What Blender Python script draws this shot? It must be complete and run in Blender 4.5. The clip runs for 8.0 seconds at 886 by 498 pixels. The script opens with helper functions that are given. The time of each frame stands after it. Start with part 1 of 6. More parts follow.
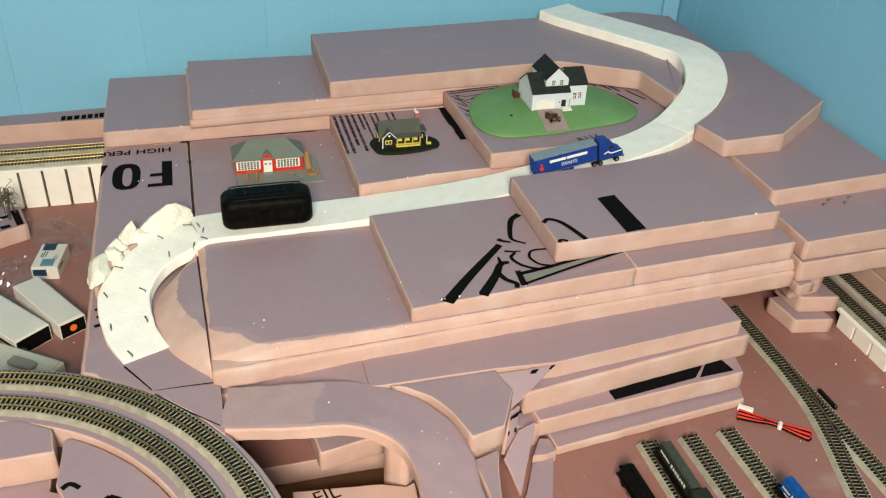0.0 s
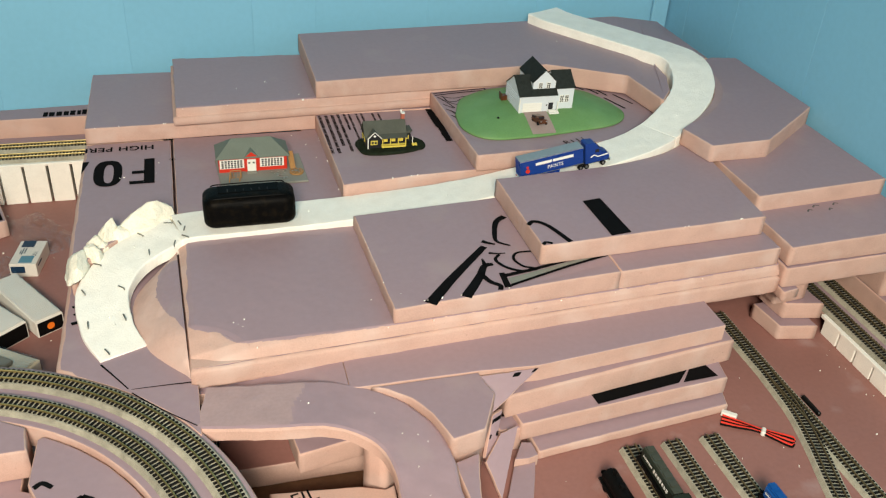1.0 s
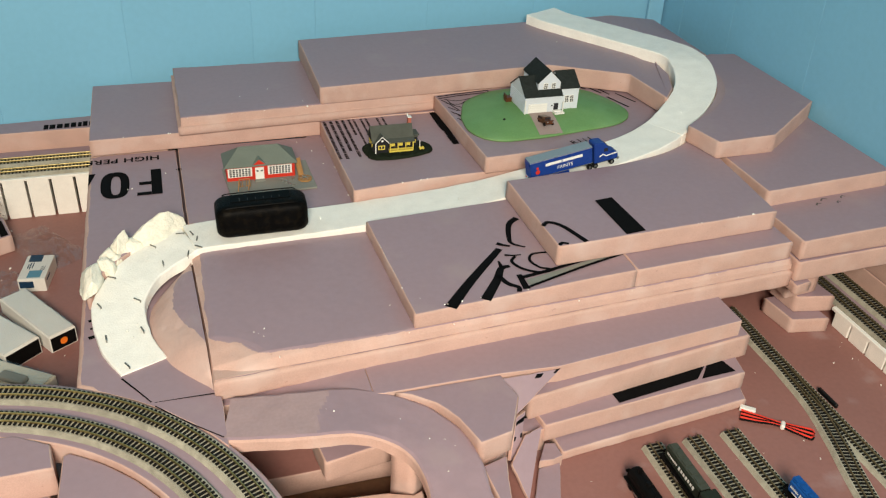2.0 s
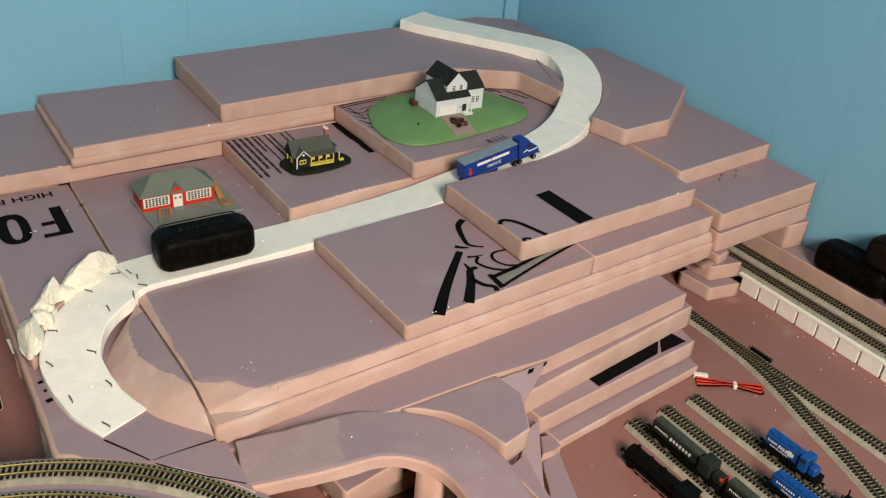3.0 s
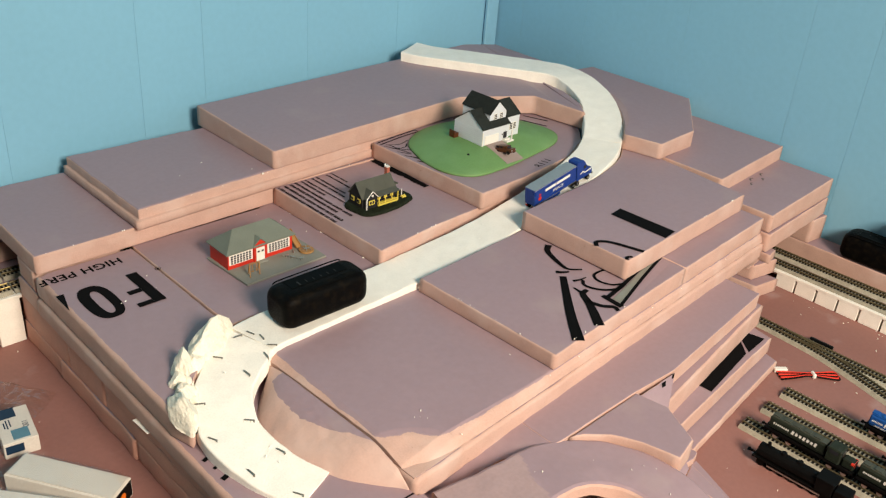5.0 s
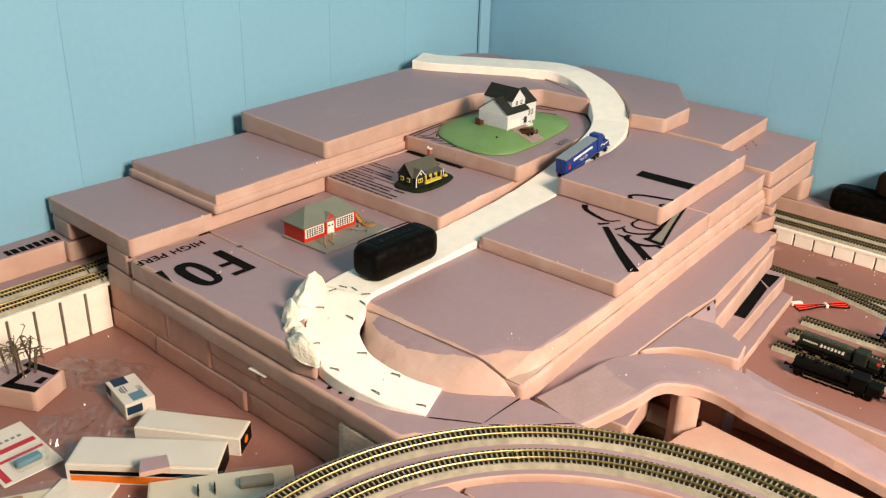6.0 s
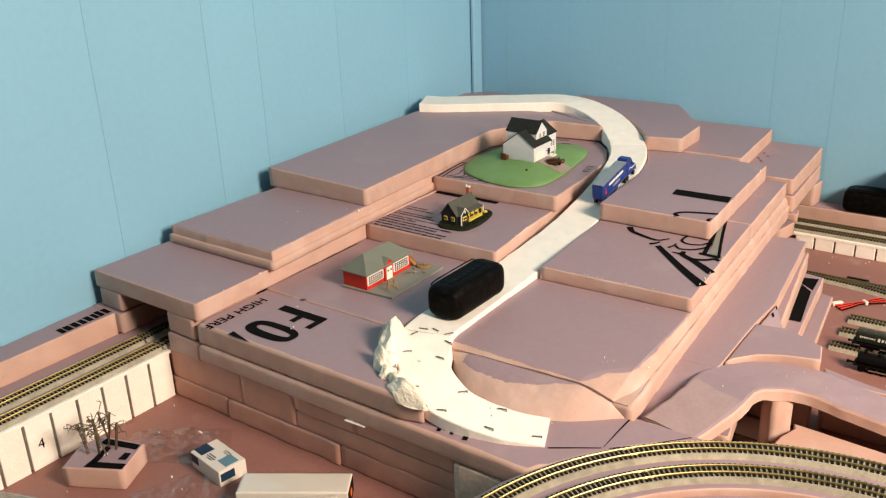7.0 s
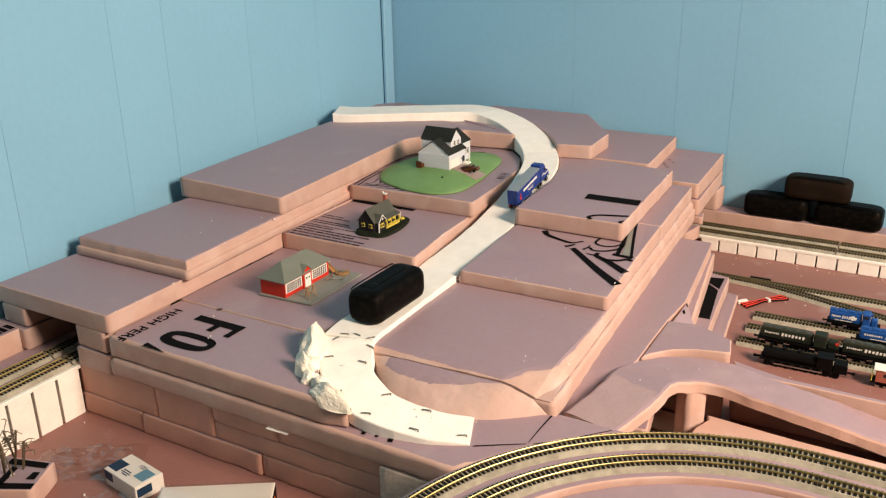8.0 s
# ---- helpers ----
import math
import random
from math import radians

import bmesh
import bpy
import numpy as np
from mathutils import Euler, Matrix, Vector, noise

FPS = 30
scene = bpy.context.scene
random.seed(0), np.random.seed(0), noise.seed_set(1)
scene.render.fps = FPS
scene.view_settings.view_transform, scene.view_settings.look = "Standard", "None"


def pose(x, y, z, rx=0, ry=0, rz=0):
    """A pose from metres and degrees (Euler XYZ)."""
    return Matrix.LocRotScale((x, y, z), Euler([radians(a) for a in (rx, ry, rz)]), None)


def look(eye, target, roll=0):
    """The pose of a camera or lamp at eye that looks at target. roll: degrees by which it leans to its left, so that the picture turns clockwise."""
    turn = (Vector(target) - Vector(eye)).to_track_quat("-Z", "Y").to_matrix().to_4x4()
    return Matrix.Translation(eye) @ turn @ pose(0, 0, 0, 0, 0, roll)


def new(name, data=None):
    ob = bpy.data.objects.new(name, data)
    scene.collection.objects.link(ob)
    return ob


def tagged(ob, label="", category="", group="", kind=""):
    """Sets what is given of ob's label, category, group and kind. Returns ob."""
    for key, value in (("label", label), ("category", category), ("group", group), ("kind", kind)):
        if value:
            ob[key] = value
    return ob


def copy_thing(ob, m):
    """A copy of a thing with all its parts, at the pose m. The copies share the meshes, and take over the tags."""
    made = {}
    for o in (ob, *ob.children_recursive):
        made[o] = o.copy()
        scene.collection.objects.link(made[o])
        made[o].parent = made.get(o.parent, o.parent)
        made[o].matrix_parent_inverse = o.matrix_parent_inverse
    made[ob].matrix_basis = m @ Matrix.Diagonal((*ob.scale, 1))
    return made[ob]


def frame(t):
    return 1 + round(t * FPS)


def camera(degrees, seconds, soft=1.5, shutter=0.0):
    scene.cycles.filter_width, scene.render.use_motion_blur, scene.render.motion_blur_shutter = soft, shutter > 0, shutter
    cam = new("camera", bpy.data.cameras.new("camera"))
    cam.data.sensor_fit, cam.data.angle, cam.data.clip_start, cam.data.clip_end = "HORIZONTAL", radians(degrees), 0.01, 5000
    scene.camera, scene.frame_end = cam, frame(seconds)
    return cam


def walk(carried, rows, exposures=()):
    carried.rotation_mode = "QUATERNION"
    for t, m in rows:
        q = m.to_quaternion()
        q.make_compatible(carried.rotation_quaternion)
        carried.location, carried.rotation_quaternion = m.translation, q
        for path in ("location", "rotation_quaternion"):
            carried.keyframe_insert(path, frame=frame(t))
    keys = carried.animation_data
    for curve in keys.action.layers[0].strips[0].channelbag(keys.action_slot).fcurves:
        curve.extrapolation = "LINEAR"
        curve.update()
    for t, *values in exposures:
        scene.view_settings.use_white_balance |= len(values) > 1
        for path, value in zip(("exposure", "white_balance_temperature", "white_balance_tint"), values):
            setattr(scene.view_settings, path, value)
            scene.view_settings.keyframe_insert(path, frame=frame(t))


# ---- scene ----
cam = camera(53.37, 8.0, 1.25)
PATH = [
    (0, (-0.1591, -0.9008, 0.5218), (0.3210, 0.7161, -0.5530), 2.75),
    (0.5, (-0.1522, -0.8992, 0.5166), (0.3528, 0.7174, -0.5471), 3.48),
    (1, (-0.1534, -0.8980, 0.5133), (0.3543, 0.7191, -0.5485), 3.93),
    (1.5, (-0.1482, -0.9053, 0.5125), (0.3448, 0.7177, -0.5471), 3.44),
    (1.7, (-0.1548, -0.9025, 0.5133), (0.3383, 0.7198, -0.5473), 3.10),
    (2.8, (-0.3191, -0.8148, 0.5004), (0.5773, 0.6529, -0.5205), 4.92),
    (3, (-0.3523, -0.7986, 0.4932), (0.6452, 0.6104, -0.5166), 5.27),
    (3.5, (-0.4371, -0.7611, 0.4826), (0.7250, 0.5363, -0.5004), 5.00),
    (4, (-0.5079, -0.7203, 0.4936), (0.7372, 0.5054, -0.4798), 4.93),
    (4.5, (-0.5433, -0.6803, 0.5048), (0.7285, 0.5277, -0.4561), 4.85),
    (5, (-0.5560, -0.6356, 0.4869), (0.7067, 0.5933, -0.4593), 4.65),
    (5.2, (-0.5721, -0.6391, 0.4578), (0.6996, 0.6164, -0.4402), 4.32),
    (6.3, (-0.7959, -0.6415, 0.4325), (0.6159, 0.5038, -0.4012), 0.60),
    (6.5, (-0.8166, -0.6066, 0.4391), (0.5982, 0.5340, -0.3960), -0.58),
    (7, (-0.8321, -0.5371, 0.4275), (0.6612, 0.5674, -0.3144), -2.07),
    (7.5, (-0.8387, -0.5311, 0.4164), (0.7649, 0.4254, -0.3005), -0.82),
    (8, (-0.8431, -0.5329, 0.4137), (0.7725, 0.4097, -0.2943), -0.96),
]
walk(cam, [(t, look(eye, target, roll)) for t, eye, target, roll in PATH], [(0.0, -0.10, 6500, 5), (1.7, -0.15, 6550, 7), (3.0, -0.40, 6650, 11), (3.5, -0.16, 6900, 12), (4.5, -0.07, 6950, 13), (5.2, 0.01, 7050, 13), (6.4, 0.18, 7800, 20), (7.0, 0.12, 7550, 20), (8.0, 0.05, 7600, 22)])

# ---- world and light ----
world = bpy.data.worlds.new("room_air")
world.use_nodes = True
world.node_tree.nodes["Background"].inputs["Color"].default_value = (1.0, 0.92, 0.84, 1)
world.node_tree.nodes["Background"].inputs["Strength"].default_value = 0.003
scene.world = world


def area_lamp(name, eye, target, size_x, size_y, watts, colour):
    data = bpy.data.lights.new(name, "AREA")
    data.shape, data.size, data.size_y = "RECTANGLE", size_x, size_y
    data.energy, data.color = watts, colour
    ob = new(name, data)
    ob.matrix_world = look(eye, target)
    return ob


area_lamp("floor_lamp_light", (-0.36, -1.68, 1.00), (0.05, 0.05, 0.0), 0.50, 0.50, 53.0, (1.0, 0.89, 0.75))
# Weak fill panel added overhead to lift the shadows; no fixture hangs there.
area_lamp("ceiling_light", (-0.4, -0.5, 1.36), (-0.4, -0.499, 0.0), 1.1, 1.1, 0.12, (1.0, 0.90, 0.80))
scene.view_settings.exposure = 0.0


# ---- materials ----
def material(name, colour, rough=0.6, metal=0.0, var=0.10, scale=30.0, fine=400.0, bump=0.15, dist=0.0004, stain=None, stain_scale=9.0, stain_lo=0.55, stain_hi=0.72, spec=0.25, pits=None):
    """Principled surface with two scales of colour variation, fine relief and optional stains."""
    mat = bpy.data.materials.new(name)
    mat.use_nodes = True
    nt = mat.node_tree
    bsdf = nt.nodes["Principled BSDF"]
    bsdf.inputs["Roughness"].default_value = rough
    bsdf.inputs["Metallic"].default_value = metal
    bsdf.inputs["Specular IOR Level"].default_value = spec * (0.35 if max(colour) < 0.05 else 1.0)
    tc = nt.nodes.new("ShaderNodeTexCoord")

    def noise_tex(sc, detail):
        n = nt.nodes.new("ShaderNodeTexNoise")
        n.inputs["Scale"].default_value = sc
        n.inputs["Detail"].default_value = detail
        nt.links.new(tc.outputs["Object"], n.inputs["Vector"])
        return n

    big, small = noise_tex(scale, 4), noise_tex(fine, 3)
    mix = nt.nodes.new("ShaderNodeMath")
    mix.operation = "ADD"
    nt.links.new(big.outputs["Fac"], mix.inputs[0])
    nt.links.new(small.outputs["Fac"], mix.inputs[1])
    ramp = nt.nodes.new("ShaderNodeMapRange")
    ramp.inputs["From Min"].default_value, ramp.inputs["From Max"].default_value = 0.6, 1.4
    ramp.inputs["To Min"].default_value, ramp.inputs["To Max"].default_value = 1 - var, 1 + var
    nt.links.new(mix.outputs[0], ramp.inputs["Value"])
    info = nt.nodes.new("ShaderNodeObjectInfo")
    rnd = nt.nodes.new("ShaderNodeMapRange")
    rnd.inputs["To Min"].default_value, rnd.inputs["To Max"].default_value = 1 - var * 0.35, 1 + var * 0.35
    nt.links.new(info.outputs["Random"], rnd.inputs["Value"])
    both = nt.nodes.new("ShaderNodeMath")
    both.operation = "MULTIPLY"
    nt.links.new(ramp.outputs[0], both.inputs[0])
    nt.links.new(rnd.outputs[0], both.inputs[1])
    mul = nt.nodes.new("ShaderNodeVectorMath")
    mul.operation = "SCALE"
    mul.inputs[0].default_value = colour
    nt.links.new(both.outputs[0], mul.inputs["Scale"])
    out = mul.outputs[0]
    if stain:
        sn = noise_tex(stain_scale, 6)
        sr = nt.nodes.new("ShaderNodeMapRange")
        sr.inputs["From Min"].default_value, sr.inputs["From Max"].default_value = stain_lo, stain_hi
        nt.links.new(sn.outputs["Fac"], sr.inputs["Value"])
        sm = nt.nodes.new("ShaderNodeMix")
        sm.data_type = "RGBA"
        nt.links.new(sr.outputs[0], sm.inputs["Factor"])
        nt.links.new(out, sm.inputs[6])
        sm.inputs[7].default_value = (*stain, 1)
        out = sm.outputs[2]
    if pits:
        pn = noise_tex(230, 4)
        pr = nt.nodes.new("ShaderNodeMapRange")
        pr.inputs["From Min"].default_value, pr.inputs["From Max"].default_value = 0.70, 0.80
        nt.links.new(pn.outputs["Fac"], pr.inputs["Value"])
        pm = nt.nodes.new("ShaderNodeMix")
        pm.data_type = "RGBA"
        nt.links.new(pr.outputs[0], pm.inputs["Factor"])
        nt.links.new(out, pm.inputs[6])
        pm.inputs[7].default_value = (*pits, 1)
        out = pm.outputs[2]
    nt.links.new(out, bsdf.inputs["Base Color"])
    if bump:
        b = nt.nodes.new("ShaderNodeBump")
        b.inputs["Strength"].default_value, b.inputs["Distance"].default_value = bump, dist
        nt.links.new(mix.outputs[0], b.inputs["Height"])
        nt.links.new(b.outputs[0], bsdf.inputs["Normal"])
    rr = nt.nodes.new("ShaderNodeMapRange")
    rr.inputs["To Min"].default_value, rr.inputs["To Max"].default_value = max(0.02, rough - 0.08), min(1, rough + 0.08)
    nt.links.new(big.outputs["Fac"], rr.inputs["Value"])
    nt.links.new(rr.outputs[0], bsdf.inputs["Roughness"])
    return mat


SKIN = material("foam_skin", (0.346, 0.244, 0.274), 0.46, var=0.06, scale=7, fine=160, bump=0.06, spec=0.45, stain=(0.39, 0.292, 0.298), stain_scale=14, stain_lo=0.60, stain_hi=0.80)
CUT = material("foam_cut_edge", (0.565, 0.372, 0.312), 0.75, pits=(0.36, 0.22, 0.185), var=0.13, scale=35, fine=900, bump=0.25, dist=0.0006, stain=(0.63, 0.48, 0.43), stain_scale=22, stain_lo=0.52, stain_hi=0.8)
BASE_SKIN = material("base_foam_skin", (0.300, 0.142, 0.122), 0.5, var=0.08, scale=9, fine=200, bump=0.08, spec=0.3, stain=(0.38, 0.26, 0.25), stain_scale=20, stain_lo=0.62, stain_hi=0.8)
WHITE = material("white_foam", (0.92, 0.90, 0.83), 0.8, var=0.08, scale=60, fine=700, bump=0.6, dist=0.0008)
PLASTER = material("white_plaster", (0.88, 0.83, 0.70), 0.85, var=0.12, scale=50, fine=500, bump=0.7, dist=0.0010)
WALL = material("blue_panel_paint", (0.217, 0.490, 0.672), 0.5, var=0.04, scale=4, fine=120, bump=0.08)
WALL_TRIM = material("blue_trim_paint", (0.23, 0.50, 0.682), 0.45, var=0.04, scale=4, fine=120, bump=0.08)
# Unseen room surfaces; their dark colours hold the bounced light down.
CEIL = material("low_bounce_ceiling", (0.11, 0.105, 0.10), 0.8, var=0.03, scale=5, fine=150)
FAR_WALL = material("low_bounce_wall", (0.06, 0.065, 0.07), 0.7, var=0.04, scale=4, fine=120)
FLOOR = material("brown_floor", (0.07, 0.05, 0.035), 0.5, var=0.2, scale=8, fine=90)
WOOD = material("dark_plywood", (0.11, 0.055, 0.03), 0.6, var=0.3, scale=14, fine=120, bump=0.2)
INK = material("black_print", (0.006, 0.006, 0.0065), 0.8, var=0.25, scale=90, fine=600, bump=0.05, spec=0.1)
BLACK = material("black_cloth", (0.004, 0.004, 0.004), 0.30, var=0.3, scale=60, fine=1500, bump=0.25, dist=0.0004, spec=0.6)


T, P0 = 0.0236, 0.0030
P1, P2, P3 = 0.0251, 0.0487, 0.0723


# ---- mesh helpers ----
def part(name, bm, mats, parent=None, label="", smooth=False):
    """Links a bmesh as one mesh object under a thing."""
    me = bpy.data.meshes.new(name)
    bmesh.ops.recalc_face_normals(bm, faces=bm.faces[:])
    if smooth:
        for f in bm.faces:
            f.smooth = True
    bm.to_mesh(me)
    bm.free()
    for m in mats if isinstance(mats, (list, tuple)) else [mats]:
        me.materials.append(m)
    ob = new(name, me)
    if parent:
        ob.parent = parent
    if label:
        ob["label"] = label
    return ob


def thing(name, label, category, m=None, group="", kind=""):
    ob = new(name)
    ob.empty_display_size = 0.01
    if m is not None:
        ob.matrix_world = m
    return tagged(ob, label, category, group, kind)


def resample(poly, step, closed=True):
    out = []
    n = len(poly)
    for i in range(n if closed else n - 1):
        a, b = Vector(poly[i]), Vector(poly[(i + 1) % n])
        k = max(1, int((b - a).length / step))
        out += [a.lerp(b, j / k) for j in range(k)]
    if not closed:
        out.append(Vector(poly[-1]))
    return out


def spline(points, per=8):
    """Smooth line through points of any dimension."""
    p = [Vector(q) for q in points]
    p = [2 * p[0] - p[1]] + p + [2 * p[-1] - p[-2]]
    out = []
    for i in range(1, len(p) - 2):
        for j in range(per):
            t = j / per
            out.append(0.5 * (2 * p[i] + (p[i + 1] - p[i - 1]) * t + (2 * p[i - 1] - 5 * p[i] + 4 * p[i + 1] - p[i + 2]) * t * t
                              + (3 * p[i] - p[i - 1] - 3 * p[i + 1] + p[i + 2]) * t ** 3))
    out.append(p[-2])
    return out


def inset(poly, d):
    """Moves a closed outline inwards (counter-clockwise outline)."""
    n, out = len(poly), []
    for i in range(n):
        a, b, c = poly[i - 1], poly[i], poly[(i + 1) % n]
        e1, e2 = (b - a).normalized(), (c - b).normalized()
        n1, n2 = Vector((-e1.y, e1.x)), Vector((-e2.y, e2.x))
        k = n1 + n2
        k = k / max(0.3, k.dot(k) / 2) if k.length > 1e-6 else n1
        out.append(b + k * d)
    return out


def ccw(poly):
    s = sum(poly[i - 1][0] * poly[i][1] - poly[i][0] * poly[i - 1][1] for i in range(len(poly)))
    return list(poly) if s > 0 else list(reversed(poly))


def prism(bm, poly, z0, z1, bevel=0.0019, jitter=0.0004, step=0.012, side=1, top=0, lip=0.0, top_fn=None, tilt=None, soft_at=None):
    """A board of foam: uneven cut sides, softened edges. lip: a rebate half way up the side."""
    pts = resample([Vector(p[:2]) for p in ccw(poly)], step if bevel <= 0.0015 else step / 2)
    if jitter:
        nrm = [Vector((noise.noise(Vector((p.x * 55, p.y * 55, z0 * 90))), noise.noise(Vector((p.x * 55 + 9, p.y * 55, z0 * 90 + 5))))) for p in pts]
        pts = [p + v * jitter for p, v in zip(pts, nrm)]
    rings = [(bevel, z0), (0, z0 + bevel)]
    if lip:
        zm = (z0 + z1) / 2
        rings += [(0, zm - 0.0006), (0.0012, zm - 0.0001), (lip, zm + 0.0001), (lip, zm + 0.0008)]
        rings += [(lip, z1 - bevel), (lip + bevel * 0.35, z1 - bevel * 0.35), (lip + bevel, z1)]
    elif bevel > 0.0015:
        arc_steps = [(1 - math.cos(radians(a)), 1 - math.sin(radians(a))) for a in (0, 22, 45, 68, 90)]
        rings = [(bevel * (1 - math.cos(radians(a))), z0 + bevel * (1 - math.sin(radians(a)))) for a in (90, 60, 30, 0)]
        wavy = jitter > 0.0003 and z1 - z0 > 3 * bevel
        if wavy:
            rings += [(0, z0 + bevel + (z1 - z0 - 2 * bevel) * u) for u in (0.33, 0.66)]
        rings += [(bevel * u, z1 - bevel * v) for u, v in arc_steps]
    else:
        rings += [(0, z1 - bevel), (bevel * 0.3, z1 - bevel * 0.3), (bevel, z1)]
    loops = []
    unit = inset(pts, 0.001)
    dirs = [(u - p) / 0.001 for u, p in zip(unit, pts)]
    keep = [soft_at(p) if soft_at else 1.0 for p in pts]
    if bevel > 0.0015:
        keep = [k * (1.0 + 0.26 * noise.noise(Vector((p.x * 45, p.y * 45, z1 * 70))) + 0.22 * noise.noise(Vector((p.x * 130, p.y * 130, z1 * 70)))) for p, k in zip(pts, keep)]
    for off, z in rings:
        row = []
        for p, d, k in zip(pts, dirs, keep):
            h = z if k == 1.0 or z0 + bevel * 1.01 < z < z1 - bevel * 1.01 else (z0 + (z - z0) * k if z < (z0 + z1) / 2 else z1 - (z1 - z) * k)
            q = p + d * off * k
            if z0 < z < z1 and bevel > 0.0015:
                q = q + d * jitter * 0.55 * noise.noise(Vector((p.x * 60, p.y * 60, z * 150 + 11)))
            row.append(bm.verts.new((q.x, q.y, h + (noise.noise(Vector((p.x * 30, p.y * 30, 3))) * jitter * 0.6 if z == z1 else 0))))
        loops.append(row)
        if top_fn and z > (z0 + z1) / 2:
            for v in loops[-1]:
                v.co.z = min(v.co.z, top_fn(v.co.x, v.co.y) + (z - z1))
        if tilt and z > (z0 + z1) / 2:
            for v in loops[-1]:
                v.co.z += tilt(v.co.x, v.co.y)
    n = len(pts)
    for k, (a, b) in enumerate(zip(loops, loops[1:])):
        for i in range(n):
            f = bm.faces.new((a[i], a[(i + 1) % n], b[(i + 1) % n], b[i]))
            f.smooth = bevel > 0.0015
            f.material_index = top if k >= len(loops) - 2 and bevel <= 0.0025 else side
    bm.faces.new(list(reversed(loops[0]))).material_index = side
    bm.faces.new(loops[-1]).material_index = top
    return loops


def board(poly, z0, z1, label, name="foam_board", mats=None, group="stacked foam boards", category="foam board", **k):
    bm = bmesh.new()
    prism(bm, poly, z0, z1, **k)
    return tagged(part(name, bm, mats or [SKIN, CUT]), label, category, group)


def block(bm, size, m, bevel=0.0, mi=0, segments=1):
    """A box with softened edges, in the pose m."""
    r = bmesh.ops.create_cube(bm, size=1.0)
    vs = r["verts"]
    for v in vs:
        v.co = Vector((v.co.x * size[0], v.co.y * size[1], v.co.z * size[2]))
    fs = list({f for v in vs for f in v.link_faces})
    if bevel:
        res = bmesh.ops.bevel(bm, geom=list({e for v in vs for e in v.link_edges}), offset=bevel, segments=segments, affect="EDGES", profile=0.5)
        fs = list({f for f in bm.faces if f.is_valid and f in set(res["faces"])} | {f for f in fs if f.is_valid})
        vs = list({v for f in fs for v in f.verts})
    for f in fs:
        f.material_index = mi
    for v in vs:
        v.co = m @ v.co
    return vs


def ribbon(bm, line, width, bottom, mats=(0, 1), bevel=0.0012, width_fn=None, rough=0.0, cols=3, top_pick=None):
    """A strip with top, sides and ends along a line of (x, y, z). bottom: a function of the index to the underside."""
    n = len(line)
    rows = []
    for i, p in enumerate(line):
        a, b = line[max(0, i - 1)], line[min(n - 1, i + 1)]
        d = Vector((b[0] - a[0], b[1] - a[1])).normalized()
        s = Vector((-d.y, d.x))
        w = (width_fn(i) if width_fn else width) / 2
        zt, zb = p[2], bottom(i)
        prof = [(-w, zb), (-w, zt - bevel), (-w + bevel * 0.3, zt - bevel * 0.3)] + [((-w + bevel) + (2 * w - 2 * bevel) * c / cols, zt) for c in range(cols + 1)] + [(w - bevel * 0.3, zt - bevel * 0.3), (w, zt - bevel), (w, zb)]
        row = []
        for j, (o, z) in enumerate(prof):
            x, y = p[0] + s.x * o, p[1] + s.y * o
            if rough:
                x += noise.noise(Vector((x * 70, y * 70, z * 70))) * rough
                y += noise.noise(Vector((x * 70 + 7, y * 70, z * 70))) * rough
                z += noise.noise(Vector((x * 50, y * 50, 4))) * rough * (0.7 if j not in (0, len(prof) - 1) else 0)
            row.append(bm.verts.new((x, y, z)))
        rows.append(row)
    for a, b in zip(rows, rows[1:]):
        last = len(a)
        for j in range(last):
            k = (j + 1) % last
            f = bm.faces.new((a[j], a[k], b[k], b[j]))
            f.material_index = mats[0] if 2 <= j <= last - 4 else mats[1]
            if top_pick and 3 <= j <= last - 5:
                f.material_index = top_pick(f.calc_center_median())
    bm.faces.new(rows[0]).material_index = mats[1]
    bm.faces.new(list(reversed(rows[-1]))).material_index = mats[1]


# ---- room ----
NORTH, EAST, TABLE, BASE = 0.448, 0.643, -0.132, -0.106
FLOOR_Z, CEILING_Z, WEST, SOUTH = -1.03, 1.40, -2.6, -2.9


def panel_wall(name, length, seams, m, label):
    """Blue panelling: a wall with thickness whose boards meet in shallow grooves."""
    wall = new(name)
    wall.matrix_world = m
    tagged(wall, label, "wall", kind="structure")
    bm = bmesh.new()
    block(bm, (length, 0.02, CEILING_Z - FLOOR_Z), pose(length / 2, 0.0115, (CEILING_Z + FLOOR_Z) / 2))
    part("backing", bm, WALL_TRIM, wall)
    edges = [0.0] + list(seams) + [length]
    for a, b in zip(edges, edges[1:]):
        bm = bmesh.new()
        block(bm, (b - a - 0.0003, 0.0006, CEILING_Z - FLOOR_Z - 0.004), pose((a + b) / 2, 0.0012, (CEILING_Z + FLOOR_Z) / 2), 0.00028)
        part("panel", bm, WALL, wall)
    return wall


# the back wall runs 3 degrees out of line with the boards
panel_wall("wall_north", (EAST - WEST) / 0.9985, [s - WEST for s in (-2.2, -1.9, -1.6, -1.3, -1.06, -0.75, -0.60, -0.415, -0.235, -0.058, 0.037, 0.215, 0.40)], pose(WEST, NORTH - (EAST - WEST) * 0.0556, 0, 0, 0, 3.183), "light blue painted wood panelling with vertical grooves")
panel_wall("wall_east", NORTH - SOUTH, [NORTH - s for s in (0.384, 0.247, 0.059, -0.128, -0.221, -0.403, -0.52, -0.75, -0.9, -1.2, -1.5, -1.9, -2.3)], pose(EAST, NORTH, 0, 0, 0, -90), "light blue painted wood panelling with vertical grooves")
bm = bmesh.new()
